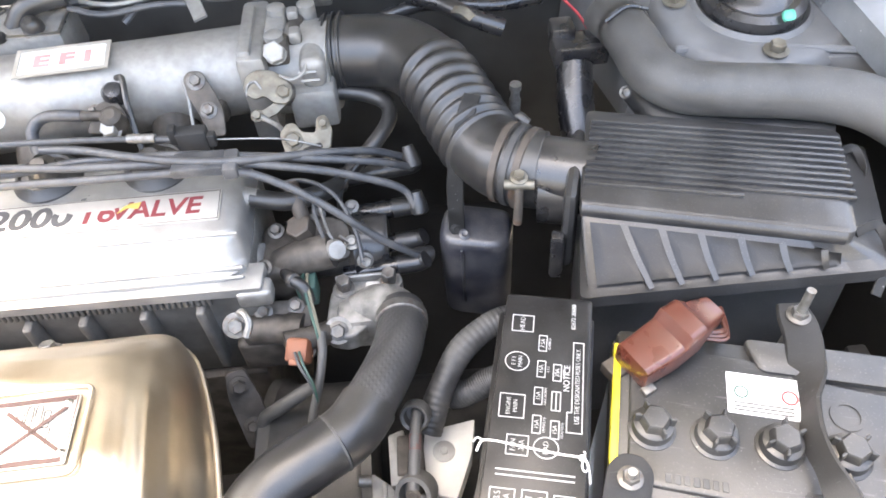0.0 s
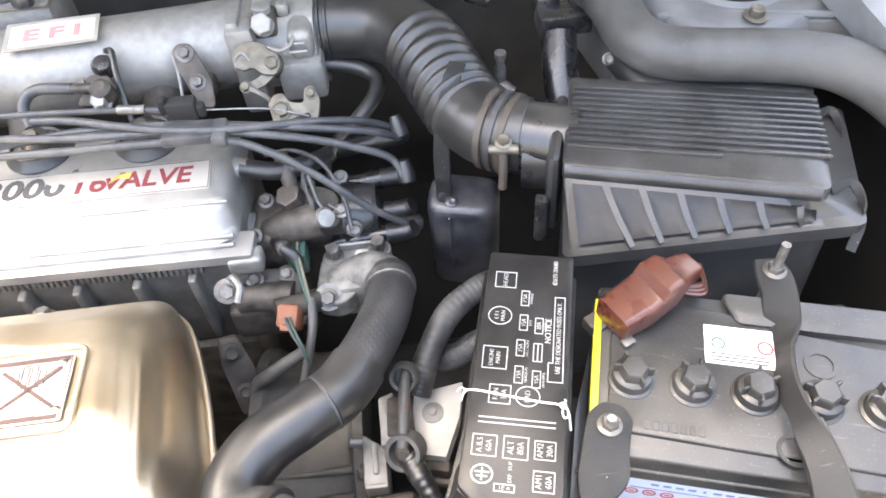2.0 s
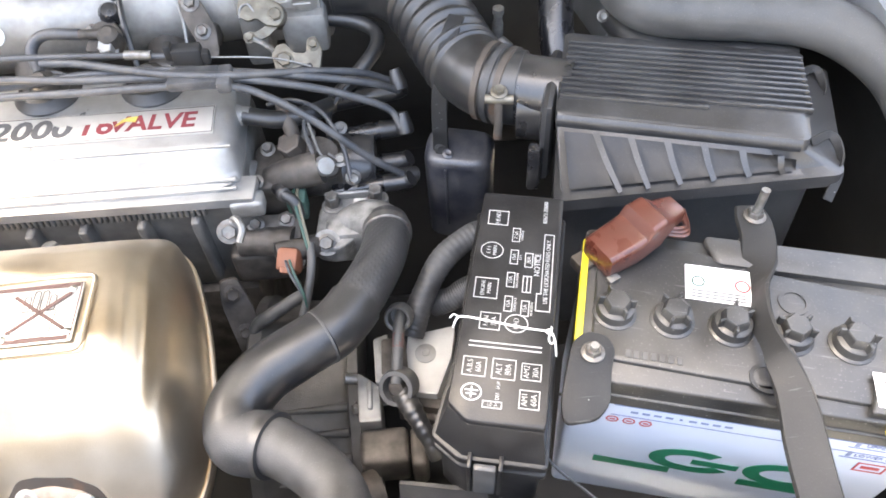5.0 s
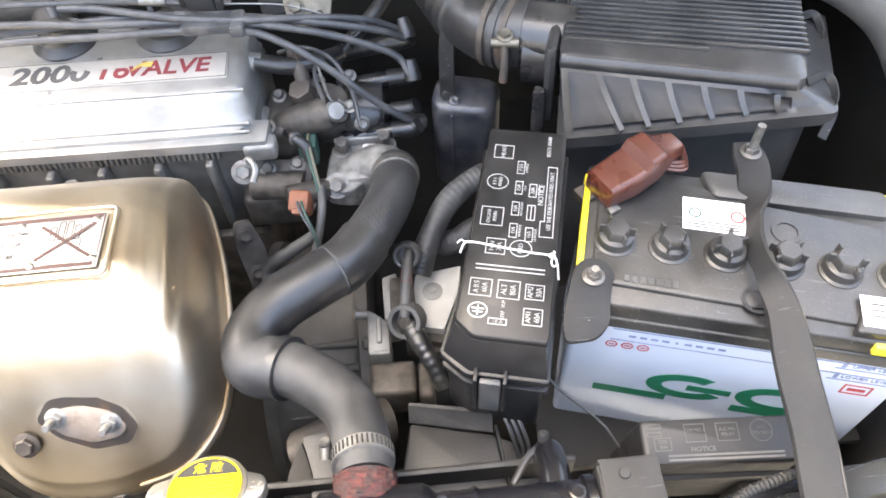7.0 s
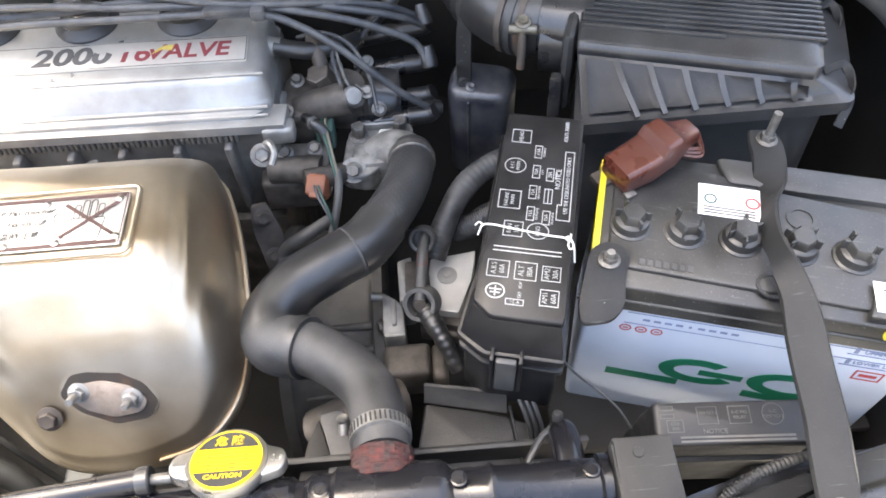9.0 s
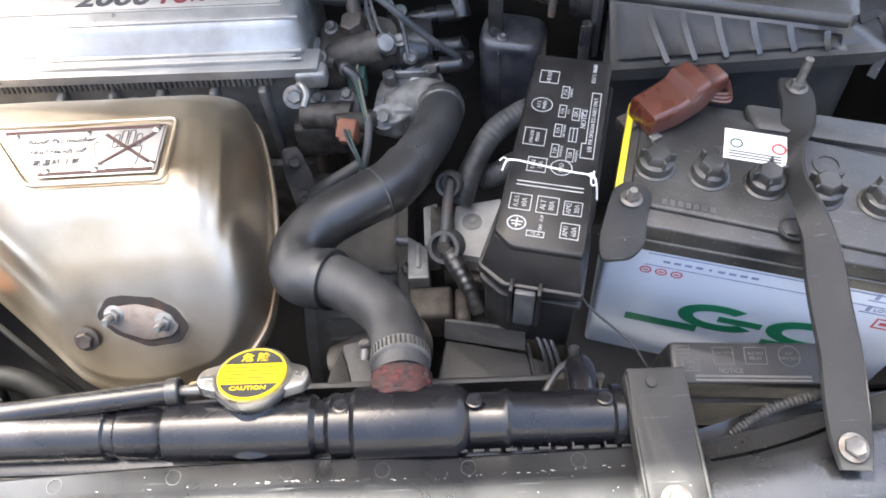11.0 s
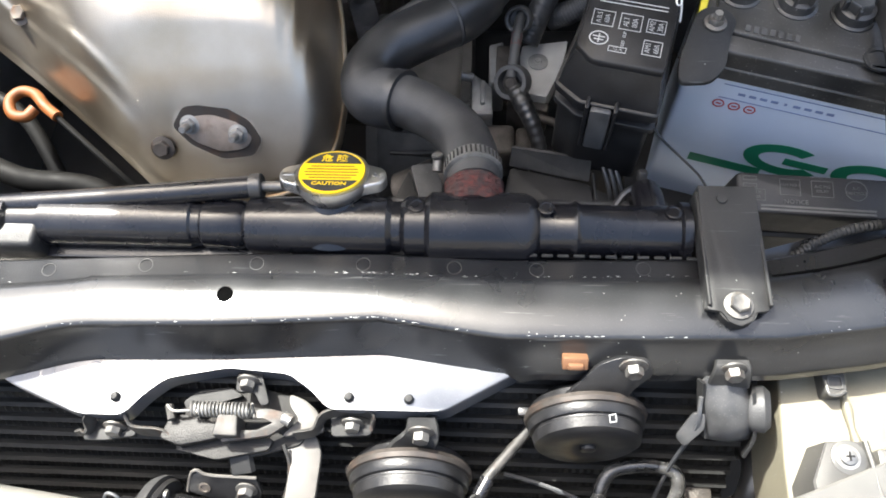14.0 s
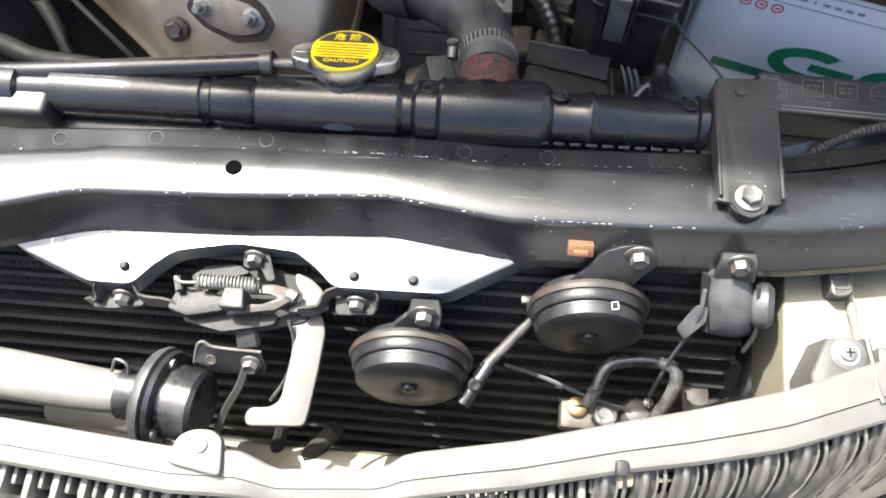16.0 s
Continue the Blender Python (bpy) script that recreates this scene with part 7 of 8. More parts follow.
def air_cleaner():
    m = pose(0.200, 0.418, 0.80, 0, 0, -17) @ pose(0, 0, 0.000, -5.5, -2.0, 0)
    t = thing("air_cleaner", m=m, label="black plastic air cleaner box with ribbed lid", category="air cleaner")
    Lx, Dy, z1 = 0.214, 0.125, 0.1595
    part("base", prism([(0.014, -0.045), (0.235, 0.02), (0.25, 0.14), (0.0, 0.14)], -0.08, 0.108, r=0.01, bev=0.004), M_AIRBOX, t, world=False)
    def outline(a, b, c, d):
        """Four corners, with points along the front edge."""
        mid = [tuple(Vector(a).lerp(Vector(b), k / 8)) for k in range(1, 8)]
        return rounded([a] + mid + [b, c, d], 0.008)
    o0 = outline((0.012, -0.067), (0.243, -0.018), (0.250, 0.140), (-0.004, 0.146))
    o1 = outline((0.004, -0.004), (Lx - 0.002, -0.009), (Lx + 0.006, Dy), (0.000, Dy + 0.006))
    o2 = outline((0.008, 0.002), (Lx - 0.006, -0.003), (Lx, Dy - 0.006), (0.006, Dy))
    zl = lambda x: 0.113 + 0.09 * max(0.0, x)
    rings = [[(x, y, zl(x) - 0.012) for x, y in o0], [(x, y, zl(x)) for x, y in o0], [(x + 0.006 - 0.066 * max(0.0, x), y + (0.008 if y < 0.05 else -0.006), zl(x) + 0.002) for x, y in o0],
             [(x, y, 0.1465) for x, y in o1], [(x, y, 0.1535) for x, y in o1], [(x, y + 0.0015, 0.1575) for x, y in o1], [(x, y, z1) for x, y in o2]]
    part("lid", loft(rings), M_AIRBOX, t, "dusty black lid", world=False)
    for i in range(11):
        y = 0.0215 + 0.0089 * i
        w = (Lx - 0.002) * (0.60 if i == 0 else 1.0)
        part("lid_rib", box(w, 0.0036, 0.006, (0.005 + w / 2, y, z1 + 0.0004), 0.0014, 2), M_AIRBOX, t, world=False)
    spines = []
    for i, lean in enumerate((0.026, 0.026, 0.019, 0.0145, 0.011, 0.0085, 0.005, 0.003)):
        x0 = max(0.008, min(0.210, 0.0042 + 0.0318 * i))
        top = Vector((x0 * 0.95 + 0.003, -0.005 - 0.055 * x0, 0.1475))
        xr = top.x + (lean if i else 0.012)
        xo = (xr - 0.006) / 0.934
        low = Vector((xr, -0.0598 + 0.2121 * (xo - 0.012), zl(xo) + 0.0025))
        spines.append((top, low))
        if 0 < i < 7:
            low = low + (low - top) * 0.10
            top = top.lerp(low, 0.06)
            part("front_rib", sweep([top, top.lerp(low, 0.5) + Vector((-0.001, -0.001, 0.001)), low + Vector((0, 0, 0.001))], lambda s: 0.0012 + 0.0012 * s, 0.0098, (1, 0.2, 0), 5), M_AIRBOX, t, world=False)
    # dished bays between the ribs, in darker plastic to stand in for their shade
    for (ta, la), (tb, lb) in zip(spines, spines[1:]):
        up = (tb - ta).cross(ta - la).normalized()
        up = up if up.z > 0 else -up
        bm, grid, n = bmesh.new(), [], 7
        for j in range(n):
            row = []
            for k in range(n):
                u, v = 0.06 + 0.88 * k / (n - 1), 0.10 + 0.86 * j / (n - 1)
                rim = max(abs(2 * k / (n - 1) - 1), abs(2 * j / (n - 1) - 1))
                row.append(bm.verts.new(ta.lerp(la, v).lerp(tb.lerp(lb, v), u) + up * (0.0010 + 0.0026 * rim ** 4)))
            grid.append(row)
        for j in range(n - 1):
            for k in range(n - 1):
                bm.faces.new((grid[j][k], grid[j + 1][k], grid[j + 1][k + 1], grid[j][k + 1]))
        part("front_bay", bm, M_PLASTIC_MATT, t, "dished bay, shade set in its dark plastic", world=False)
    part("edge_bead", tube([(0.006, 0.0030, 0.1505), (Lx - 0.008, -0.0015, 0.1505)], 0.0088, 20), M_AIRBOX, t, world=False)
    part("inlet_plate", box(0.012, 0.10, 0.085, (-0.004, 0.055, 0.115), 0.006), M_AIRBOX, t, world=False)
    part("spigot", lathe([(0.0355, -0.03), (0.0355, 0.0), (0.030, 0.0), (0.030, -0.03)], 32, frame_to((-0.004, 0.066, 0.118), (1, 0, 0))), M_PLASTIC, t, world=False)
    part("clip", box(0.012, 0.012, 0.05, (-0.012, 0.004, 0.09), 0.003), M_PLASTIC, t, world=False)
    for y in (0.105, 0.005):
        part("wire_clip", sweep([(Lx + 0.002, y, 0.147), (Lx + 0.020, y + 0.012, 0.147), (Lx + 0.028, y - 0.010, 0.135), (Lx + 0.020, y - 0.034, 0.115)], 0.008, 0.002, (0, 0.7, 0.7)), M_BRKT, t, world=False)

def thermostat_housing():
    t = thing("thermostat_housing", (0.01, 0.45, 0.76), label="corroded cast alloy water outlet with bolts", category="water outlet")
    part("body", box(0.060, 0.035, 0.05, (0.008, 0.462, 0.775), 0.010), M_CORRODED, t)
    part("elbow", tube([(-0.004, 0.470, 0.775), (0.020, 0.468, 0.795), (0.039, 0.454, 0.805), (0.044, 0.432, 0.808)], 0.021, 20), M_CORRODED, t)
    part("ear", lathe([(0.014, -0.012), (0.014, 0.004), (0, 0.004)], 18, frame_to((-0.020, 0.445, 0.79), (0, -0.6, 0.8))), M_CORRODED, t)
    part("ear", lathe([(0.013, -0.02), (0.013, 0.0), (0, 0.0)], 18, frame_to((-0.013, 0.494, 0.793), (0, 0.1, 1))), M_CORRODED, t)
    part("ear", lathe([(0.013, -0.02), (0.013, 0.0), (0, 0.0)], 18, frame_to((0.034, 0.495, 0.797), (0, 0.1, 1))), M_CORRODED, t)
    part("flange", moved(prism([(-0.034, 0.440), (-0.008, 0.432), (0.010, 0.445), (0.030, 0.470), (0.048, 0.492), (0.036, 0.510), (-0.012, 0.510), (-0.028, 0.494)], 0.770, 0.793, r=0.010, bev=0.004), Matrix()), M_CORRODED, t)
    part("crust", moved(prism([(0.006, 0.470), (0.016, 0.466), (0.026, 0.476), (0.024, 0.492), (0.010, 0.494)], 0.790, 0.8045, r=0.004, bev=0.004), Matrix()), M_CRUST, t, "white corrosion crust")
    bolt(t, (-0.020, 0.442, 0.793), (0, -0.6, 0.8), 0.013, 0.009, 0.010)
    bolt(t, (-0.013, 0.494, 0.793), (0, -0.1, 1), 0.013, 0.018, 0.010, mat=M_BOLT)
    bolt(t, (0.034, 0.495, 0.797), (0, -0.1, 1), 0.013, 0.018, 0.010, mat=M_BOLT)
    part("clamp", lathe([(0.0245, -0.006), (0.0255, -0.005), (0.0255, 0.005), (0.0245, 0.006)], 28, frame_to((0.044, 0.434, 0.811), (0.0, -0.95, 0.3))), M_BOLT, t, "stained hose clamp")

def upper_hose():
    t = thing("radiator_hose", (0, 0.28, 0.82), label="dusty black upper radiator hose with rubber sleeves", category="hose")
    c = [(0.044, 0.450, 0.806), (0.044, 0.425, 0.814), (0.036, 0.388, 0.824), (0.020, 0.350, 0.832), (-0.004, 0.312, 0.836), (-0.036, 0.290, 0.838), (-0.068, 0.268, 0.838), (-0.086, 0.238, 0.838), (-0.080, 0.212, 0.840), (-0.052, 0.202, 0.845), (-0.022, 0.180, 0.854), (0.000, 0.152, 0.866), (0.010, 0.118, 0.8815), (0.012, 0.0915, 0.887)]
    part("hose", tube(c, lambda s: float(np.interp(s, [0, 0.7, 0.85, 1], [0.0228, 0.0228, 0.0212, 0.0205])), 24, 8), M_RUBBER_GREY, t)
    line = curve_points(c, 8)
    part("braid", tube(line[8:28], 0.0233, 24, 2), M_BRAID, t, "woven braid cover")
    part("sleeve", tube(line[27:36], 0.0256, 24, 2), M_RUBBER, t, "black rubber sleeve")
    part("sleeve", tube(line[35:64], 0.0252, 24, 2), M_RUBBER, t, "black rubber sleeve")
    part("collar", tube(line[61:72], 0.0262, 28, 2), M_RUBBER_GREY, t, "dusty rubber collar")
    part("sleeve_end", tube([line[i] for i in (70, 71, 72)], 0.0270, 28, 3), M_RUBBER, t, "black sleeve edge")
    part("sleeve_edge", tube([line[35], Vector(line[35]).lerp(Vector(line[36]), 0.4)], 0.0260, 28, 2), M_RUBBER_DUST, t, "pale sleeve edge")
    cl = part("clamp", lathe([(0.0205, -0.0055), (0.0224, -0.005), (0.0224, 0.005), (0.0205, 0.0055)], 32, frame_to((0.0110, 0.106, 0.8855), (0.1, -1, 0.3))), M_ZINC, t, "slotted steel worm clamp")
    for k in range(16):
        a = radians(20 + 9 * k)
        part("slot", moved(box(0.0014, 0.0010, 0.0075, (0.0225 * math.cos(a), 0.0225 * math.sin(a), 0), 0), frame_to((0.0110, 0.106, 0.8855), (0.1, -1, 0.3))), M_DARK, cl)
    part("clamp_screw", tube([(-0.017, 0.112, 0.874), (-0.0165, 0.122, 0.878)], 0.0042, 12), M_BOLT, t)
    part("screw_head", moved(hexhead(0.008, 0.003, 0.0045), frame_to((-0.017, 0.122, 0.879), (-0.1, 0.4, 0.9))), M_BOLT, t)
    lumps = random.Random(4)
    bm = tube([(0.012, 0.0925, 0.887), (0.012, 0.084, 0.887), (0.012, 0.0745, 0.886)], 0.0211, 40, 7)
    for v in bm.verts:
        v.co += Vector((v.co.x - 0.012, 0, v.co.z - 0.887)).normalized() * lumps.uniform(-0.0006, 0.0016)
    part("sealant", bm, M_SEAL, t, "flaky red sealant", sharp=15)

intake_duct()
resonator()
air_cleaner()
thermostat_housing()
upper_hose()

def distributor():
    t = thing("distributor", (0.0, 0.54, 0.74), label="grimy cast distributor with black cap and towers", category="distributor")
    part("body", tube([(-0.05, 0.548, 0.795), (-0.02, 0.548, 0.795), (0.0, 0.548, 0.795)], 0.030, 22), M_CAST_DARK, t)
    part("cap", tube([(0.0, 0.548, 0.795), (0.012, 0.548, 0.795), (0.030, 0.549, 0.795), (0.036, 0.549, 0.795)], lambda s: 0.040 - 0.006 * s, 22), M_PLASTIC, t, "black plastic cap")
    for y, z in ((0.626, 0.832), (0.571, 0.826), (0.545, 0.800), (0.513, 0.800)):
        part("tower", tube([(-0.012, y + 0.004, z - 0.012), (0.020, y + 0.002, z - 0.006), (0.052, y, z)], lambda s: 0.0115 - 0.002 * s, 14), M_PLASTIC, t)
        part("tower_boot", tube([(0.044, y, z - 0.001), (0.066, y, z + 0.001), (0.074, y - 0.001, z + 0.006)], lambda s: 0.0105 - 0.0015 * s, 14), M_RUBBER, t)
    part("plate", moved(box(0.060, 0.004, 0.022, (0, 0, 0), 0.002), frame_to((0.008, 0.503, 0.795), (0, -0.3, 1))), M_CAST, t)
    part("side_plate", box(0.010, 0.06, 0.06, (-0.004, 0.548, 0.80), 0.004), M_CAST_DARK, t)
    for y, z in ((0.522, 0.832), (0.572, 0.832)):
        bolt(t, (0.000, y, z), (0, -0.4, 1), 0.009, 0.005, 0.008, mat=M_CAST)

def water_housing():
    t = thing("water_housing", (-0.07, 0.53, 0.78), label="stained cast alloy coolant housing with pipe stubs", category="coolant housing")
    part("body", box(0.050, 0.070, 0.06, (-0.072, 0.528, 0.800), 0.012, 3), M_CAST_DARK, t)
    part("neck", tube([(-0.075, 0.515, 0.815), (-0.050, 0.512, 0.828), (-0.020, 0.512, 0.835)], 0.018, 18), M_CAST_DARK, t)
    part("collar", lathe([(0.021, 0), (0.021, 0.010), (0.017, 0.012), (0, 0.012)], 20, frame_to((-0.100, 0.520, 0.815), (1, -0.1, 0.2))), M_CAST, t)
    part("union", moved(hexhead(0.024, 0.020, 0.015), frame_to((-0.046, 0.535, 0.838), (-0.3, -0.2, 1))), M_RUSTY, t, "brown union nut")
    part("stub", tube([(-0.046, 0.538, 0.845), (-0.050, 0.552, 0.866), (-0.056, 0.572, 0.872)], 0.008, 12), M_RUSTY, t)
    part("lower_flange", moved(prism([(-0.03, -0.02), (0.03, -0.02), (0.032, 0.015), (-0.028, 0.018)], 0, 0.010, r=0.008, bev=0.002), frame_to((-0.078, 0.470, 0.786), (0, -0.5, 1))), M_CAST_DARK, t)
    bolt(t, (-0.094, 0.470, 0.799), (0, -0.5, 1), 0.011, 0.006, 0.009)
    bolt(t, (-0.062, 0.474, 0.799), (0, -0.5, 1), 0.011, 0.006, 0.009)
    part("drum", tube([(-0.112, 0.462, 0.782), (-0.085, 0.458, 0.785), (-0.056, 0.452, 0.785)], lambda s: 0.0155 if s < 0.7 else 0.018, 20), M_CAST_DARK, t)
    part("pipe", tube([(-0.072, 0.432, 0.795), (-0.045, 0.440, 0.790), (-0.02, 0.452, 0.782)], 0.012, 14), M_CAST_DARK, t)
    part("breather_collar", lathe([(0.0085, 0), (0.0115, 0.001), (0.0115, 0.006), (0.010, 0.012), (0.010, 0.018)], 20, frame_to((-0.106, 0.561, 0.872), (1, -0.1, 0))), M_CAST, t, "pale metal collar")
    part("breather_hose", tube([(-0.112, 0.562, 0.872), (-0.09, 0.558, 0.872), (-0.06, 0.554, 0.868), (-0.03, 0.566, 0.862), (-0.008, 0.590, 0.85)], 0.0095, 14), M_RUBBER, t, "black breather hose")
    part("tie", tube([(-0.032, 0.560, 0.866), (-0.026, 0.538, 0.858), (-0.020, 0.520, 0.848), (-0.010, 0.512, 0.838), (-0.004, 0.520, 0.835), (-0.012, 0.526, 0.840)], 0.0016, 6), M_ZINC, t, "twisted tie wire")
    part("tie", tube([(-0.030, 0.572, 0.87), (-0.034, 0.545, 0.862), (-0.026, 0.515, 0.850)], 0.0022, 6), M_WIRE, t)
    part("elbow_pipe", tube([(-0.070, 0.500, 0.822), (-0.062, 0.486, 0.828), (-0.050, 0.478, 0.822), (-0.046, 0.470, 0.808)], 0.0062, 12), M_RUBBER, t)
    part("stub_clamp", lathe([(0.0064, -0.003), (0.0078, -0.002), (0.0078, 0.002), (0.0064, 0.003)], 18, frame_to((-0.060, 0.484, 0.828), (0.6, -0.7, 0.2))), M_BOLT, t)
    for p, d in (((-0.088, 0.500, 0.832), (-0.2, -0.5, 0.9)), ((-0.078, 0.546, 0.834), (0, -0.4, 1)), ((-0.034, 0.556, 0.842), (0.3, -0.4, 0.9)), ((0.012, 0.505, 0.822), (0.2, -0.8, 0.6)), ((-0.018, 0.590, 0.845), (0, -0.5, 1))):
        bolt(t, p, d, 0.010, 0.007, 0.0085, mat=M_BOLT)
    part("housing_flange", moved(prism([(-0.030, -0.020), (0.024, -0.024), (0.030, 0.012), (0.012, 0.026), (-0.026, 0.022)], 0, 0.008, r=0.010, bev=0.002), frame_to((-0.030, 0.530, 0.826), (0.1, -0.5, 1))), M_CAST_DARK, t)
    part("loom_lead", tube([(-0.075, 0.585, 0.862), (-0.045, 0.578, 0.872), (-0.015, 0.560, 0.868), (0.004, 0.530, 0.848), (0.010, 0.500, 0.825)], 0.0024, 8), M_WIRE, t)
    part("loom_lead", tube([(0.052, 0.600, 0.868), (0.030, 0.608, 0.872), (0.008, 0.600, 0.862), (-0.008, 0.578, 0.852), (-0.010, 0.545, 0.846)], 0.0030, 8), M_RUBBER, t)
    part("knuckle", lathe([(0.010, -0.01), (0.011, 0.0), (0.009, 0.008), (0, 0.009)], 14, frame_to((-0.016, 0.506, 0.842), (0.4, -0.6, 0.6))), M_CAST, t)

def temp_sensors():
    t = thing("sensor_plug", (-0.06, 0.42, 0.79), label="faded orange two-pin sensor plug", category="connector")
    part("body", moved(box(0.022, 0.024, 0.028, (0, 0, 0), 0.004), frame_to((-0.058, 0.424, 0.792), (0.1, 0.5, -1))), M_ORANGE, t)
    part("key", moved(box(0.010, 0.006, 0.012, (0, -0.012, -0.010), 0.001), frame_to((-0.058, 0.424, 0.792), (0.1, 0.5, -1))), M_ORANGE, t)
    part("rim", lathe([(0.013, 0), (0.013, 0.018), (0, 0.018)], 16, frame_to((-0.056, 0.430, 0.786), (0, 0.6, -0.8))), M_CAST_DARK, t)
    for k in range(2):
        part("wire", tube([(-0.060 + 0.004 * k, 0.415, 0.805), (-0.056 + 0.004 * k, 0.402, 0.800), (-0.047 + 0.002 * k, 0.388, 0.785), (-0.044, 0.380, 0.77)], 0.0014, 6), M_GREENPLUG if k else M_WIRE, t)
    g = thing("green_plug", (-0.05, 0.49, 0.80), label="dark green plug with striped wires", category="connector")
    part("body", box(0.020, 0.024, 0.03, (-0.049, 0.490, 0.805), 0.003), M_GREENPLUG, g)
    for k in range(2):
        part("wire", tube([(-0.051 + 0.004 * k, 0.497, 0.822), (-0.050 + 0.004 * k, 0.480, 0.824), (-0.043 + 0.003 * k, 0.450, 0.812), (-0.038 + 0.002 * k, 0.430, 0.80)], 0.0016, 6), M_CREAM if k else M_GREENPLUG, g)
    part("sleeve", tube([(-0.036, 0.438, 0.80), (-0.036, 0.415, 0.792), (-0.042, 0.392, 0.775), (-0.050, 0.374, 0.757), (-0.056, 0.356, 0.735)], 0.0046, 10), M_RUBBER_DUST, g, "grey taped loom")
    part("branch", tube([(-0.046, 0.398, 0.770), (-0.064, 0.396, 0.757), (-0.088, 0.389, 0.745), (-0.104, 0.386, 0.732), (-0.112, 0.372, 0.712)], lambda s: 0.0058 + 0.0014 * math.sin(3.1 * s), 12), M_RUBBER_DUST, g, "flattened taped branch")

M_ALLOY = material("bare_alloy", (0.62, 0.61, 0.58), 0.5, 0.4, var=0.12, scale=40, dust=0.25, dust_col=(0.3, 0.28, 0.25))

def gearbox():
    t = thing("gearbox", (0.06, 0.3, 0.5), label="dusty cast gearbox housing below the hoses", category="gearbox")
    part("case", box(0.24, 0.24, 0.20, (0.09, 0.36, 0.55), 0.03, 3), M_GEAR, t)
    turn = frame_to((-0.11, 0.345, 0.585), (1, 0, 0))
    part("bell", lathe([(0.150, 0.0), (0.150, 0.012), (0.143, 0.020), (0.139, 0.060), (0.139, 0.094), (0.143, 0.100), (0.149, 0.102), (0.149, 0.112), (0.120, 0.114), (0.0, 0.114)], 64, turn), M_GEARCASE, t, "cast bell housing", sharp=40)
    for a in (22, 32, 42, 52, 66):
        c, s = math.cos(radians(a)), math.sin(radians(a))
        part("rib", tube([(-0.085, 0.345 - 0.141 * s, 0.585 + 0.141 * c), (-0.045, 0.345 - 0.140 * s, 0.585 + 0.140 * c), (-0.010, 0.345 - 0.142 * s, 0.585 + 0.142 * c)], lambda u: 0.0022 + 0.0026 * u, 10), M_GEARCASE, t)
    for a in (30, 58):
        c, s = math.cos(radians(a)), math.sin(radians(a))
        bolt(t, (0.004, 0.345 - 0.143 * s, 0.585 + 0.143 * c), (1, 0, 0), 0.010, 0.006, 0.008)
    part("mount_plate", prism([(0.046, 0.284), (0.080, 0.276), (0.097, 0.315), (0.104, 0.350), (0.056, 0.343)], 0.735, 0.757, r=0.002, bev=0.0008), M_ALLOY, t, "bare alloy mount plate")
    bolt(t, (0.072, 0.321, 0.757), af=0.008, h=0.003, washer=0.0105, mat=M_CAST)
    part("plate_ledge", prism([(0.040, 0.276), (0.082, 0.266), (0.084, 0.277), (0.044, 0.288)], 0.71, 0.746, r=0.003, bev=0.002), M_CAST_DARK, t)
    part("mount_block", prism([(0.022, 0.292), (0.037, 0.294), (0.036, 0.347), (0.021, 0.342)], 0.71, 0.760, r=0.003, bev=0.003), M_CAST, t)
    part("mount_block", prism([(0.004, 0.258), (0.026, 0.258), (0.025, 0.294), (0.004, 0.311)], 0.70, 0.752, r=0.004, bev=0.003), M_CAST, t)
    part("block_lip", box(0.021, 0.005, 0.010, (0.0155, 0.2585, 0.750), 0.002, 2), M_CAST, t)
    part("block_rib", box(0.005, 0.030, 0.008, (0.0155, 0.284, 0.752), 0.002, 2), M_CAST, t)
    for x, y in ((0.043, 0.318), (0.043, 0.296)):
        part("web", box(0.016, 0.010, 0.03, (x, y, 0.744), 0.003), M_CAST_DARK, t)
    bolt(t, (0.003, 0.280, 0.735), (-1, -0.3, 0.3), 0.010, 0.006, 0.008)
    part("stud", lathe([(0.005, 0), (0.005, 0.012), (0, 0.012)], 12, frame_to((0.004, 0.300, 0.757), (-1, 0, 0.3))), M_ZINC, t)
    part("cast_bracket", prism([(0.028, 0.300), (0.054, 0.302), (0.053, 0.340), (0.029, 0.340)], 0.70, 0.762, r=0.003, bev=0.003), M_CAST_DARK, t)
    part("lower_block", box(0.046, 0.036, 0.05, (0.026, 0.240, 0.712), 0.006, 3), M_CAST_DARK, t)
    part("lower_cap", box(0.016, 0.040, 0.05, (0.058, 0.238, 0.708), 0.006, 3), M_CAST_DARK, t)
    part("lower_foot", box(0.018, 0.050, 0.03, (0.012, 0.204, 0.690), 0.004), M_GEARCASE, t)
    bolt(t, (0.014, 0.190, 0.706), (0, -0.5, 0.8), 0.011, 0.007, 0.008)
    part("pipe", tube([(0.052, 0.262, 0.748), (0.070, 0.258, 0.748), (0.100, 0.250, 0.744)], 0.0042, 10), M_CAST_DARK, t)

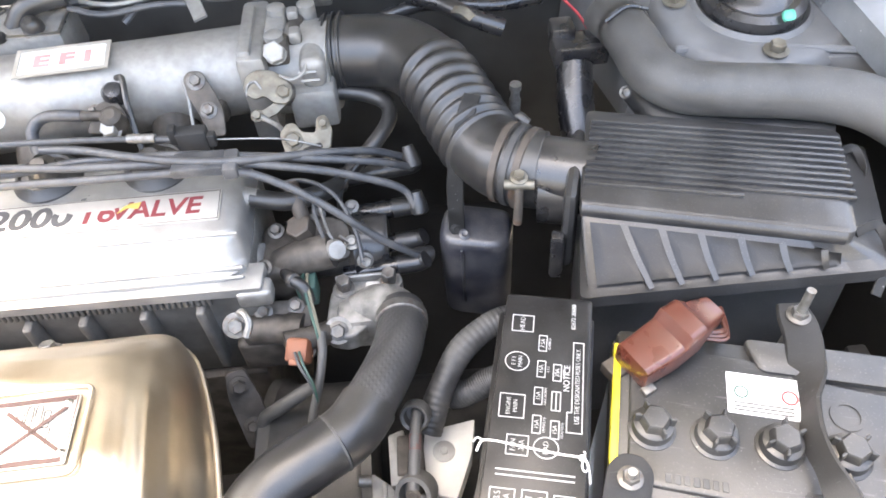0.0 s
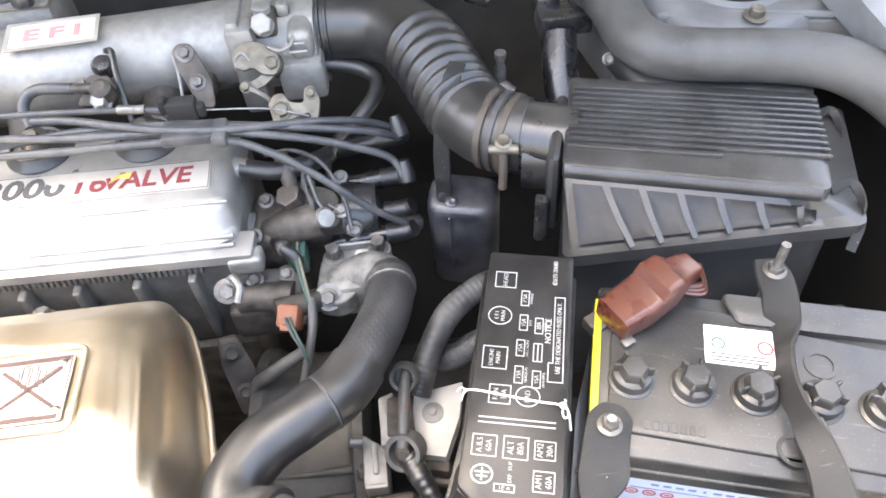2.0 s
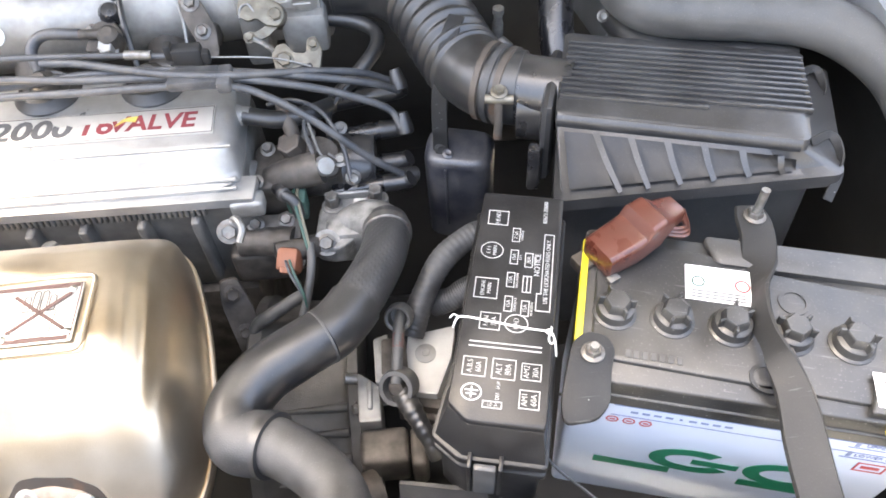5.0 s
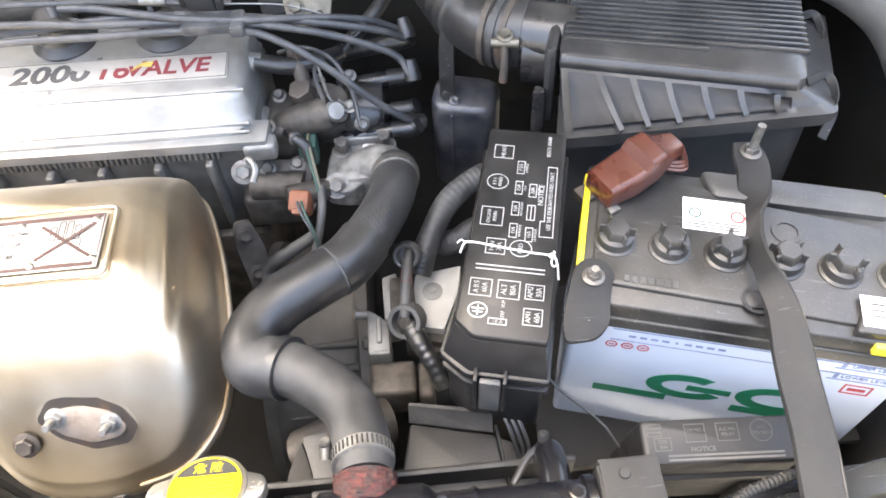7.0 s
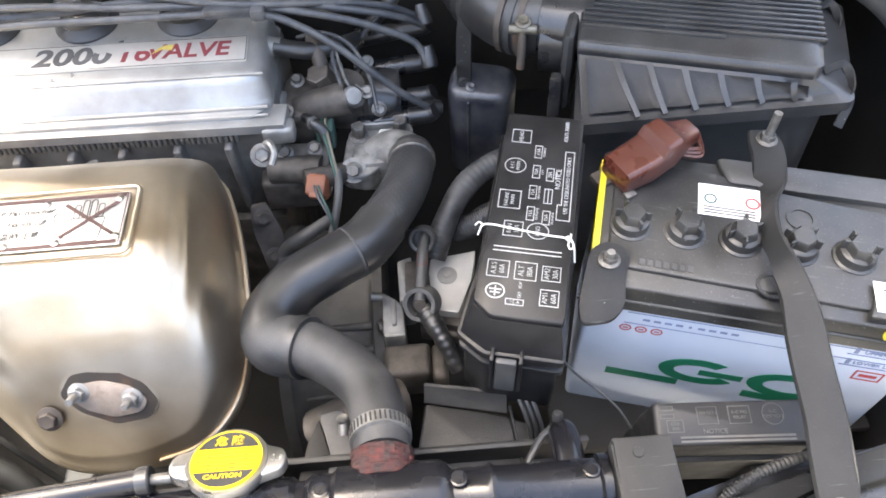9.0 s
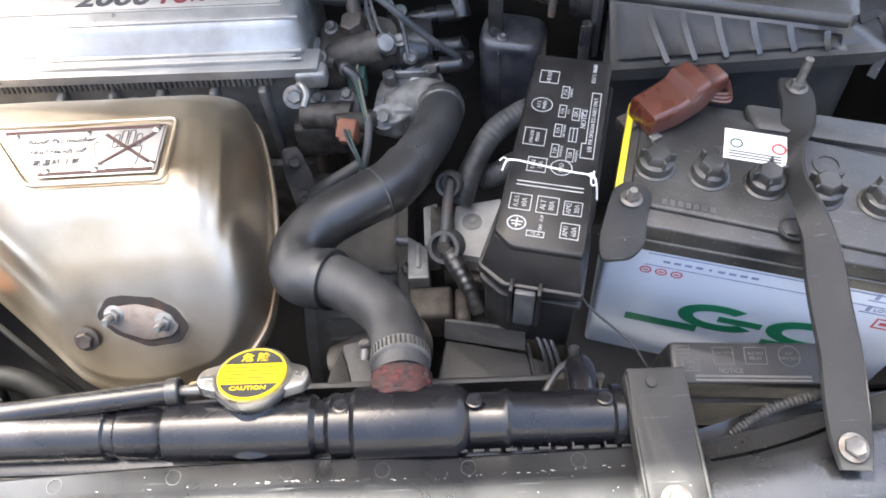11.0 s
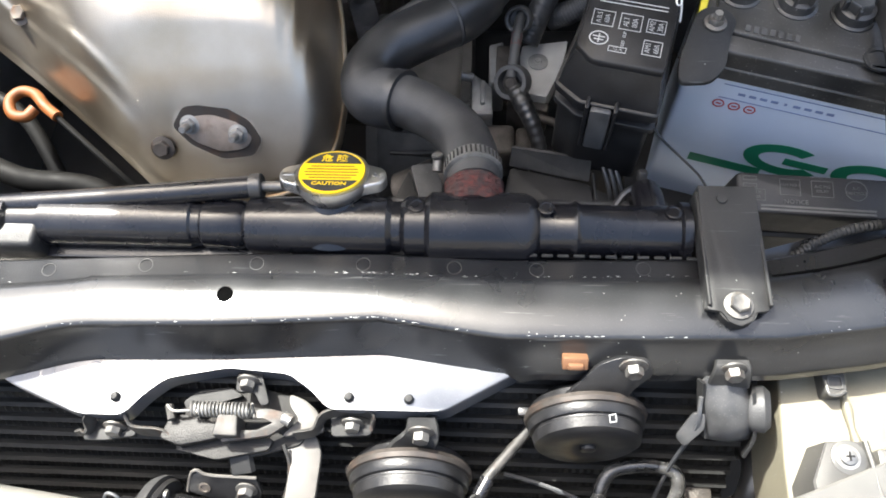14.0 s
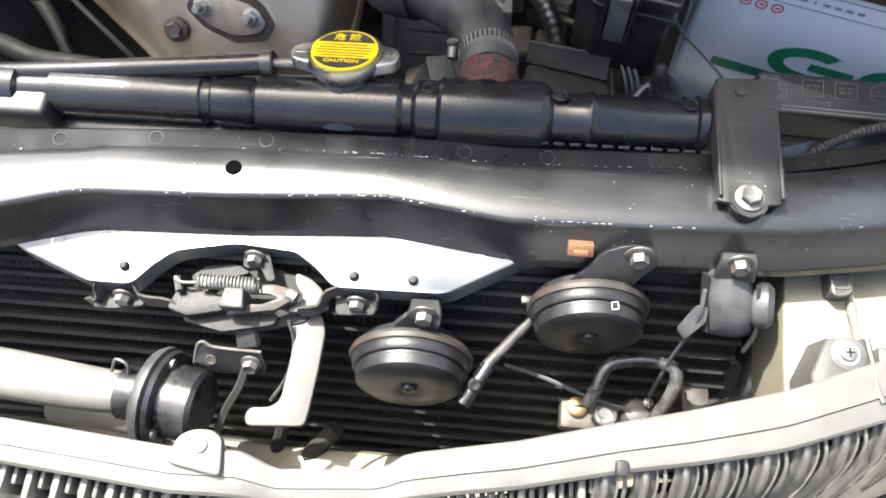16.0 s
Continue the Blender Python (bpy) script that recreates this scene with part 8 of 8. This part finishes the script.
def loom():
    t = thing("wiring_loom", (0.09, 0.36, 0.80), label="dusty taped wiring loom beside the fuse box", category="wiring")
    def corr(s):
        return 0.0125 + 0.00028 * math.sin(s * 2 * math.pi * 26) + 0.0004 * math.sin(s * 17)
    part("conduit", tube([(0.150, 0.420, 0.82), (0.125, 0.412, 0.82), (0.095, 0.392, 0.81), (0.072, 0.36, 0.79), (0.060, 0.335, 0.77)], corr, 16, 30), M_RUBBER_GREY, t, sharp=180)
    part("conduit", tube([(0.140, 0.370, 0.80), (0.122, 0.372, 0.79), (0.104, 0.368, 0.78), (0.085, 0.372, 0.765)], corr, 14, 34), M_RUBBER_GREY, t, sharp=180)
    part("eyelet", lathe([(0.011, -0.008), (0.0135, -0.006), (0.0135, 0.005), (0.012, 0.007), (0.0095, 0.006), (0.009, -0.004), (0, -0.004)], 24, frame_to((0.050, 0.338, 0.801), (-0.25, -0.8, 0.7))), M_RUBBER_DUST, t, "dusty rubber ring")
    part("lead", tube([(0.054, 0.348, 0.800), (0.051, 0.336, 0.803), (0.048, 0.316, 0.800), (0.045, 0.292, 0.792), (0.043, 0.276, 0.786)], 0.0052, 12), M_RUBBER_DUST, t, "dusty grey lead")
    part("tape", tube([(0.0485, 0.320, 0.8005), (0.047, 0.307, 0.797)], 0.0056, 12), M_TAPE, t, "faded reddish tape")
    part("boot", lathe([(0.0165, -0.012), (0.0175, -0.008), (0.0175, 0.004), (0.0165, 0.008), (0.0125, 0.008), (0.0115, -0.004), (0, -0.004)], 28, frame_to((0.0445, 0.276, 0.780), (-0.35, -0.65, 0.75))), M_RUBBER_DUST, t, "open grey rubber boot")
    part("plug", lathe([(0.0070, -0.006), (0.0070, 0.004), (0.0045, 0.006), (0, 0.006)], 14, frame_to((0.0435, 0.274, 0.781), (-0.35, -0.65, 0.75))), M_CAST_DARK, t)
    part("tail", tube([(0.048, 0.272, 0.774), (0.054, 0.258, 0.774), (0.061, 0.244, 0.770), (0.068, 0.230, 0.762), (0.074, 0.216, 0.750)], lambda s: 0.0110 - 0.0045 * s + 0.0003 * math.sin(s * 60) + 0.0003 * math.sin(s * 23), 14, 14), M_RUBBER, t, "wrinkled rubber tail", sharp=180)

def fan_shroud():
    t = thing("fan_shroud", (0.06, 0.15, 0.6), label="grey-black fan shroud behind the radiator", category="fan shroud")
    part("panel", moved(box(0.30, 0.006, 0.26, (0, 0, 0), 0.002), Matrix.Translation((0.02, 0.112, 0.70))), M_PLASTIC_MATT, t)
    part("ledge", prism([(0.028, 0.090), (0.120, 0.090), (0.113, 0.146), (0.042, 0.163)], 0.775, 0.803, r=0.004, bev=0.003), M_PLASTIC_MATT, t)
    part("back_lip", loft([[(0.0425, 0.1705, 0.822), (0.0415, 0.1630, 0.804), (0.0415, 0.1730, 0.790), (0.0435, 0.1740, 0.820)], [(0.1100, 0.1540, 0.829), (0.1105, 0.1470, 0.806), (0.1110, 0.1570, 0.790), (0.1105, 0.1580, 0.827)]]), M_CLASP, t, "grey-edged upright lip")
    part("wedge", prism([(0.114, 0.147), (0.121, 0.090), (0.150, 0.094), (0.128, 0.140)], 0.765, 0.797, r=0.003, bev=0.002), M_PLASTIC_MATT, t)
    part("wedge_edge", tube([(0.1125, 0.1480, 0.818), (0.1145, 0.1380, 0.810), (0.1170, 0.1180, 0.804), (0.1200, 0.0950, 0.803)], 0.0013, 8), M_BRKT, t, "pale edge")
    for k in range(3):
        part("lead", tube([(0.118 + 0.005 * k, 0.160, 0.822), (0.123 + 0.005 * k, 0.146, 0.818), (0.128 + 0.005 * k, 0.130, 0.806), (0.130 + 0.004 * k, 0.115, 0.79)], 0.0020, 8), M_RUBBER, t)
    part("bracket", prism([(-0.046, 0.155), (-0.026, 0.158), (-0.016, 0.135), (-0.020, 0.095), (-0.038, 0.095), (-0.036, 0.120)], 0.800, 0.8165, r=0.003, bev=0.0015), M_CLASP, t, "dull grey bracket")
    part("fin", prism([(-0.062, 0.100), (-0.038, 0.100), (-0.036, 0.120), (-0.047, 0.153), (-0.056, 0.130)], 0.79, 0.812, r=0.003, bev=0.002), M_GEAR, t)
    part("duct_side", tube([(-0.06, 0.170, 0.74), (-0.02, 0.175, 0.76), (0.02, 0.19, 0.75)], 0.022, 16), M_CAST_DARK, t)

def corner_duct():
    t = thing("cooling_duct", (0.3, 0.07, 0.8), label="grey-black plastic panel beside the battery tray", category="panel")
    part("panel", loft([[(0.212, 0.030, 0.872), (0.46, 0.075, 0.872), (0.46, 0.078, 0.83), (0.212, 0.034, 0.83)], [(0.212, 0.046, 0.876), (0.29, 0.066, 0.886), (0.29, 0.068, 0.83), (0.212, 0.050, 0.83)]]), M_SUPPORT, t)
    part("corrugated_pipe", tube([(0.236, 0.040, 0.866), (0.244, 0.045, 0.880), (0.254, 0.050, 0.887), (0.268, 0.056, 0.890), (0.285, 0.061, 0.890), (0.305, 0.066, 0.886), (0.335, 0.072, 0.872)], lambda s: 0.0036 + 0.0005 * math.sin(s * 2 * math.pi * 32), 14, 30), M_BRKT, t, "grey corrugated pipe", sharp=180)
    part("apron", box(0.16, 0.02, 0.36, (0.38, 0.085, 0.62), 0.004), M_DARK, t)
    part("apron", box(0.02, 0.30, 0.36, (0.47, 0.22, 0.61), 0.004), M_DARK, t)
    part("tray", box(0.30, 0.20, 0.012, (0.31, 0.24, 0.712), 0.003), M_DARK, t)

def strut_tower():
    t = thing("strut_tower", (0.38, 0.62, 0.9), label="dusty grey suspension strut tower with mount nuts", category="strut tower")
    part("shelf", loft([[(0.305, 0.625, 0.91), (0.295, 0.91, 0.94), (0.29, 0.91, 0.80), (0.30, 0.625, 0.87)], [(0.334, 0.605, 0.965), (0.324, 0.91, 0.985), (0.317, 0.91, 0.80), (0.327, 0.605, 0.90)], [(0.588, 0.550, 0.97), (0.588, 0.91, 1.01), (0.588, 0.91, 0.80), (0.588, 0.545, 0.92)]]), M_INNER, t)
    m = frame_to((0.422, 0.657, 0.972), (0, -0.06, 1))
    part("ring", lathe([(0.098, -0.006), (0.093, 0.002), (0.088, 0.006), (0.072, 0.0075), (0.060, 0.006), (0.055, 0.010), (0.050, 0.0)], 40, m), M_INNER, t)
    part("mount", lathe([(0.051, 0.008), (0.050, 0.018), (0.043, 0.022), (0.036, 0.020), (0.030, 0.026), (0.016, 0.029), (0.010, 0.036), (0, 0.036)], 36, m), M_PLASTIC, t, "black rubber mount cap")
    for a in (-93, 27, 171):
        q = m @ Vector((0.076 * math.cos(radians(a)), 0.076 * math.sin(radians(a)), 0.009))
        bolt(t, q, (0, -0.06, 1), 0.013, 0.010, 0.012, mat=M_GOLD, name="nut")
    part("paint_mark", moved(box(0.012, 0.010, 0.0008, (0, 0, 0), 0.002, 1), frame_to((0.436, 0.609, 0.994), (0.1, -0.7, 0.7))), M_MINT, t, "small green paint mark")
    part("seam", tube([(0.334, 0.610, 0.966), (0.37, 0.602, 0.970), (0.43, 0.590, 0.972), (0.58, 0.558, 0.972)], 0.004, 8), M_INNER, t)

M_MINT = material("mint_paint", (0.10, 0.42, 0.30), 0.5)

def wing_edge():
    t = thing("wing_edge", (0.5, 0.6, 1.0), label="pale blue-grey painted wing edge with chips", category="body panel")
    part("flange", loft([[(0.46, 0.85, 1.03), (0.58, 0.85, 1.05), (0.58, 0.85, 1.0), (0.46, 0.85, 0.99)], [(0.50, 0.50, 1.00), (0.60, 0.50, 1.03), (0.60, 0.50, 0.98), (0.50, 0.50, 0.97)], [(0.53, 0.10, 0.95), (0.60, 0.10, 0.97), (0.60, 0.10, 0.92), (0.53, 0.10, 0.90)]]), M_WING, t)

def fat_hose():
    t = thing("heater_hose", (0.36, 0.52, 0.95), label="thick dusty black rubber air pipe", category="hose")
    part("pipe", tube([(0.290, 0.700, 0.945), (0.292, 0.672, 0.962), (0.295, 0.628, 0.970), (0.302, 0.580, 0.968), (0.324, 0.555, 0.966), (0.364, 0.543, 0.966), (0.422, 0.530, 0.967), (0.477, 0.506, 0.966), (0.512, 0.450, 0.958), (0.522, 0.39, 0.935), (0.515, 0.33, 0.905), (0.505, 0.27, 0.87), (0.50, 0.20, 0.82)], 0.0245, 22, 8), M_RUBBER_DUST, t)
    part("second_pipe", tube([(0.300, 0.60, 0.93), (0.318, 0.545, 0.930), (0.360, 0.528, 0.930), (0.410, 0.518, 0.930), (0.45, 0.50, 0.93)], 0.017, 18, 8), M_RUBBER, t)
    part("clamp", lathe([(0.0244, -0.006), (0.0256, -0.005), (0.0256, 0.005), (0.0244, 0.006)], 28, frame_to((0.294, 0.652, 0.967), (0.1, -0.95, 0.2))), M_RUBBER, t)
    part("wire_clip", tube([(0.270, 0.640, 0.985), (0.290, 0.643, 0.997), (0.312, 0.647, 0.990)], 0.002, 6), M_PLASTIC, t)
    bolt(t, (0.278, 0.575, 0.949), (0, -0.8, 0.6), 0.008, 0.004, 0.006, mat=M_BOLT)

def back_clutter():
    t = thing("ignition_coil", (0.24, 0.64, 0.86), label="black ignition coil with a top connector", category="ignition coil")
    part("body", tube([(0.245, 0.585, 0.87), (0.245, 0.62, 0.90), (0.248, 0.655, 0.925)], 0.019, 20), M_PLASTIC, t)
    part("cap", box(0.058, 0.034, 0.024, (0.256, 0.672, 0.934), 0.004), M_PLASTIC, t)
    part("cap", box(0.026, 0.026, 0.020, (0.240, 0.690, 0.945), 0.004), M_PLASTIC, t)
    v = thing("service_valve", (0.18, 0.6, 0.9), label="small metal service valve on a pipe", category="valve")
    part("stem", lathe([(0.006, -0.05), (0.006, 0.0), (0.0045, 0.004), (0.0045, 0.012), (0.006, 0.013), (0.006, 0.019), (0, 0.019)], 14, Matrix.Translation((0.178, 0.608, 0.926))), M_BOLT, v)
    part("foot", tube([(0.190, 0.598, 0.90), (0.178, 0.606, 0.905), (0.165, 0.615, 0.88)], 0.007, 10), M_BOLT, v)
    w = thing("red_wire", (0.2, 0.75, 0.95), label="thin red wire behind the duct", category="wire")
    part("wire", tube([(0.140, 0.86, 0.95), (0.185, 0.775, 0.955), (0.205, 0.765, 0.955), (0.225, 0.79, 0.958), (0.215, 0.82, 0.96), (0.238, 0.78, 0.95), (0.262, 0.725, 0.945), (0.268, 0.69, 0.945)], 0.0016, 6), M_REDWIRE, w)
    p = thing("fuel_lines", (0.0, 0.82, 0.9), label="black fuel and brake lines along the bulkhead", category="pipe")
    part("line", tube([(0.02, 0.80, 0.90), (0.10, 0.805, 0.92), (0.18, 0.79, 0.92), (0.24, 0.80, 0.92)], 0.008, 10), M_PLASTIC, p)
    part("line", tube([(-0.35, 0.82, 0.94), (-0.15, 0.835, 0.95), (0.10, 0.82, 0.94), (0.20, 0.80, 0.93)], 0.006, 10), M_RUBBER, p)
    part("line", tube([(-0.40, 0.80, 0.93), (-0.28, 0.825, 0.955), (-0.12, 0.80, 0.955), (-0.05, 0.83, 0.96), (0.06, 0.85, 0.95)], 0.005, 8), M_WIRE, p)
    part("line", tube([(-0.24, 0.79, 0.94), (-0.20, 0.82, 0.96), (-0.09, 0.86, 0.97)], 0.004, 8), M_WIRE, p)
    part("bracket", sweep([(-0.172, 0.835, 0.962), (-0.160, 0.800, 0.958), (-0.148, 0.768, 0.950)], 0.016, 0.003, (1, 0.3, 0.2)), M_CAST, p, "pale steel bracket")
    part("line", tube([(-0.300, 0.806, 0.955), (-0.255, 0.786, 0.955), (-0.20, 0.795, 0.956), (-0.150, 0.800, 0.950)], 0.0035, 8), M_WIRE, p)
    part("line", tube([(-0.290, 0.818, 0.955), (-0.245, 0.800, 0.958), (-0.19, 0.812, 0.958), (-0.130, 0.822, 0.950)], 0.0028, 8), M_CAST, p)
    part("line", tube([(0.085, 0.800, 0.935), (0.120, 0.775, 0.938), (0.150, 0.745, 0.936), (0.185, 0.735, 0.925)], 0.010, 14), M_PLASTIC, p, "glossy black pipe")
    part("line", tube([(0.000, 0.800, 0.948), (0.03, 0.790, 0.955), (0.065, 0.785, 0.955), (0.090, 0.805, 0.952)], 0.0030, 8), M_WIRE, p)
    part("line", tube([(-0.10, 0.790, 0.945), (-0.06, 0.800, 0.958), (-0.02, 0.795, 0.952), (0.02, 0.815, 0.95)], 0.0035, 8), M_RUBBER, p)
    part("clip", box(0.022, 0.018, 0.014, (-0.014, 0.790, 0.950), 0.003), M_BOLT, p)
    part("tag", sweep([(0.128, 0.722, 0.962), (0.138, 0.712, 0.966), (0.147, 0.702, 0.962)], 0.010, 0.001, (0.5, 0.6, 0.3)), M_GOLD, p, "yellowed tag")
    f = thing("fuel_rail", (-0.36, 0.80, 0.9), label="cast metal block with pipe stubs behind the plenum", category="fuel rail")
    part("block", box(0.11, 0.066, 0.05, (-0.356, 0.795, 0.926), 0.004), M_CAST, f)
    part("block_rim", moved(ring_flat(rect(-0.356, 0.795, 0.108, 0.064), 0.004, 0.9505, 0.002), Matrix()), M_CHROME, f, "bright rim")
    part("knob", lathe([(0.011, 0), (0.012, 0.006), (0.010, 0.014), (0.005, 0.018), (0, 0.018)], 18, frame_to((-0.331, 0.776, 0.950), (0, -0.5, 1))), M_RUBBER, f, "black rubber plug")
    part("knob", lathe([(0.007, 0), (0.0075, 0.004), (0.006, 0.009), (0, 0.010)], 16, frame_to((-0.366, 0.764, 0.950), (0, -0.5, 1))), M_RUBBER, f, "black rubber plug")
    for k, x in enumerate((-0.384, -0.350, -0.322)):
        bolt(f, (x, 0.818, 0.951), af=0.010, h=0.006, washer=0.008, mat=M_BOLT)
    part("stub", tube([(-0.36, 0.79, 0.945), (-0.34, 0.80, 0.965), (-0.30, 0.81, 0.97)], 0.012, 12), M_RUBBER, f)

def thin_wire():
    t = thing("thin_wire", (0.17, 0.16, 0.84), label="thin black wire hanging in front of the battery", category="wire")
    part("wire", tube([(0.150, 0.170, 0.868), (0.162, 0.155, 0.860), (0.181, 0.141, 0.850), (0.194, 0.128, 0.845), (0.203, 0.113, 0.838)], 0.0011, 6), M_RUBBER, t)

thin_wire()

def side_hoses():
    t = thing("side_hoses", (-0.38, 0.2, 0.72), label="dark rubber hoses and a bracket beside the exhaust shield", category="hose")
    part("hose", tube([(-0.60, 0.20, 0.74), (-0.50, 0.19, 0.76), (-0.43, 0.165, 0.765), (-0.36, 0.16, 0.755), (-0.31, 0.13, 0.72), (-0.30, 0.10, 0.66)], 0.011, 14), M_SHADE_BLACK, t)
    part("hose", tube([(-0.60, 0.26, 0.76), (-0.52, 0.27, 0.765), (-0.46, 0.245, 0.76), (-0.42, 0.19, 0.73), (-0.40, 0.14, 0.68)], 0.008, 12), M_SHADE_BLACK, t)
    part("bracket", prism([(-0.46, 0.13), (-0.40, 0.12), (-0.39, 0.15), (-0.42, 0.18), (-0.46, 0.17)], 0.715, 0.719, r=0.006, bev=0.001), M_SHADE_BLACK, t)
    bolt(t, (-0.435, 0.150, 0.719), af=0.012, h=0.007, washer=0.01)

side_hoses()
distributor()
water_housing()
temp_sensors()
gearbox()
loom()
fan_shroud()
corner_duct()
strut_tower()
wing_edge()
fat_hose()
back_clutter()
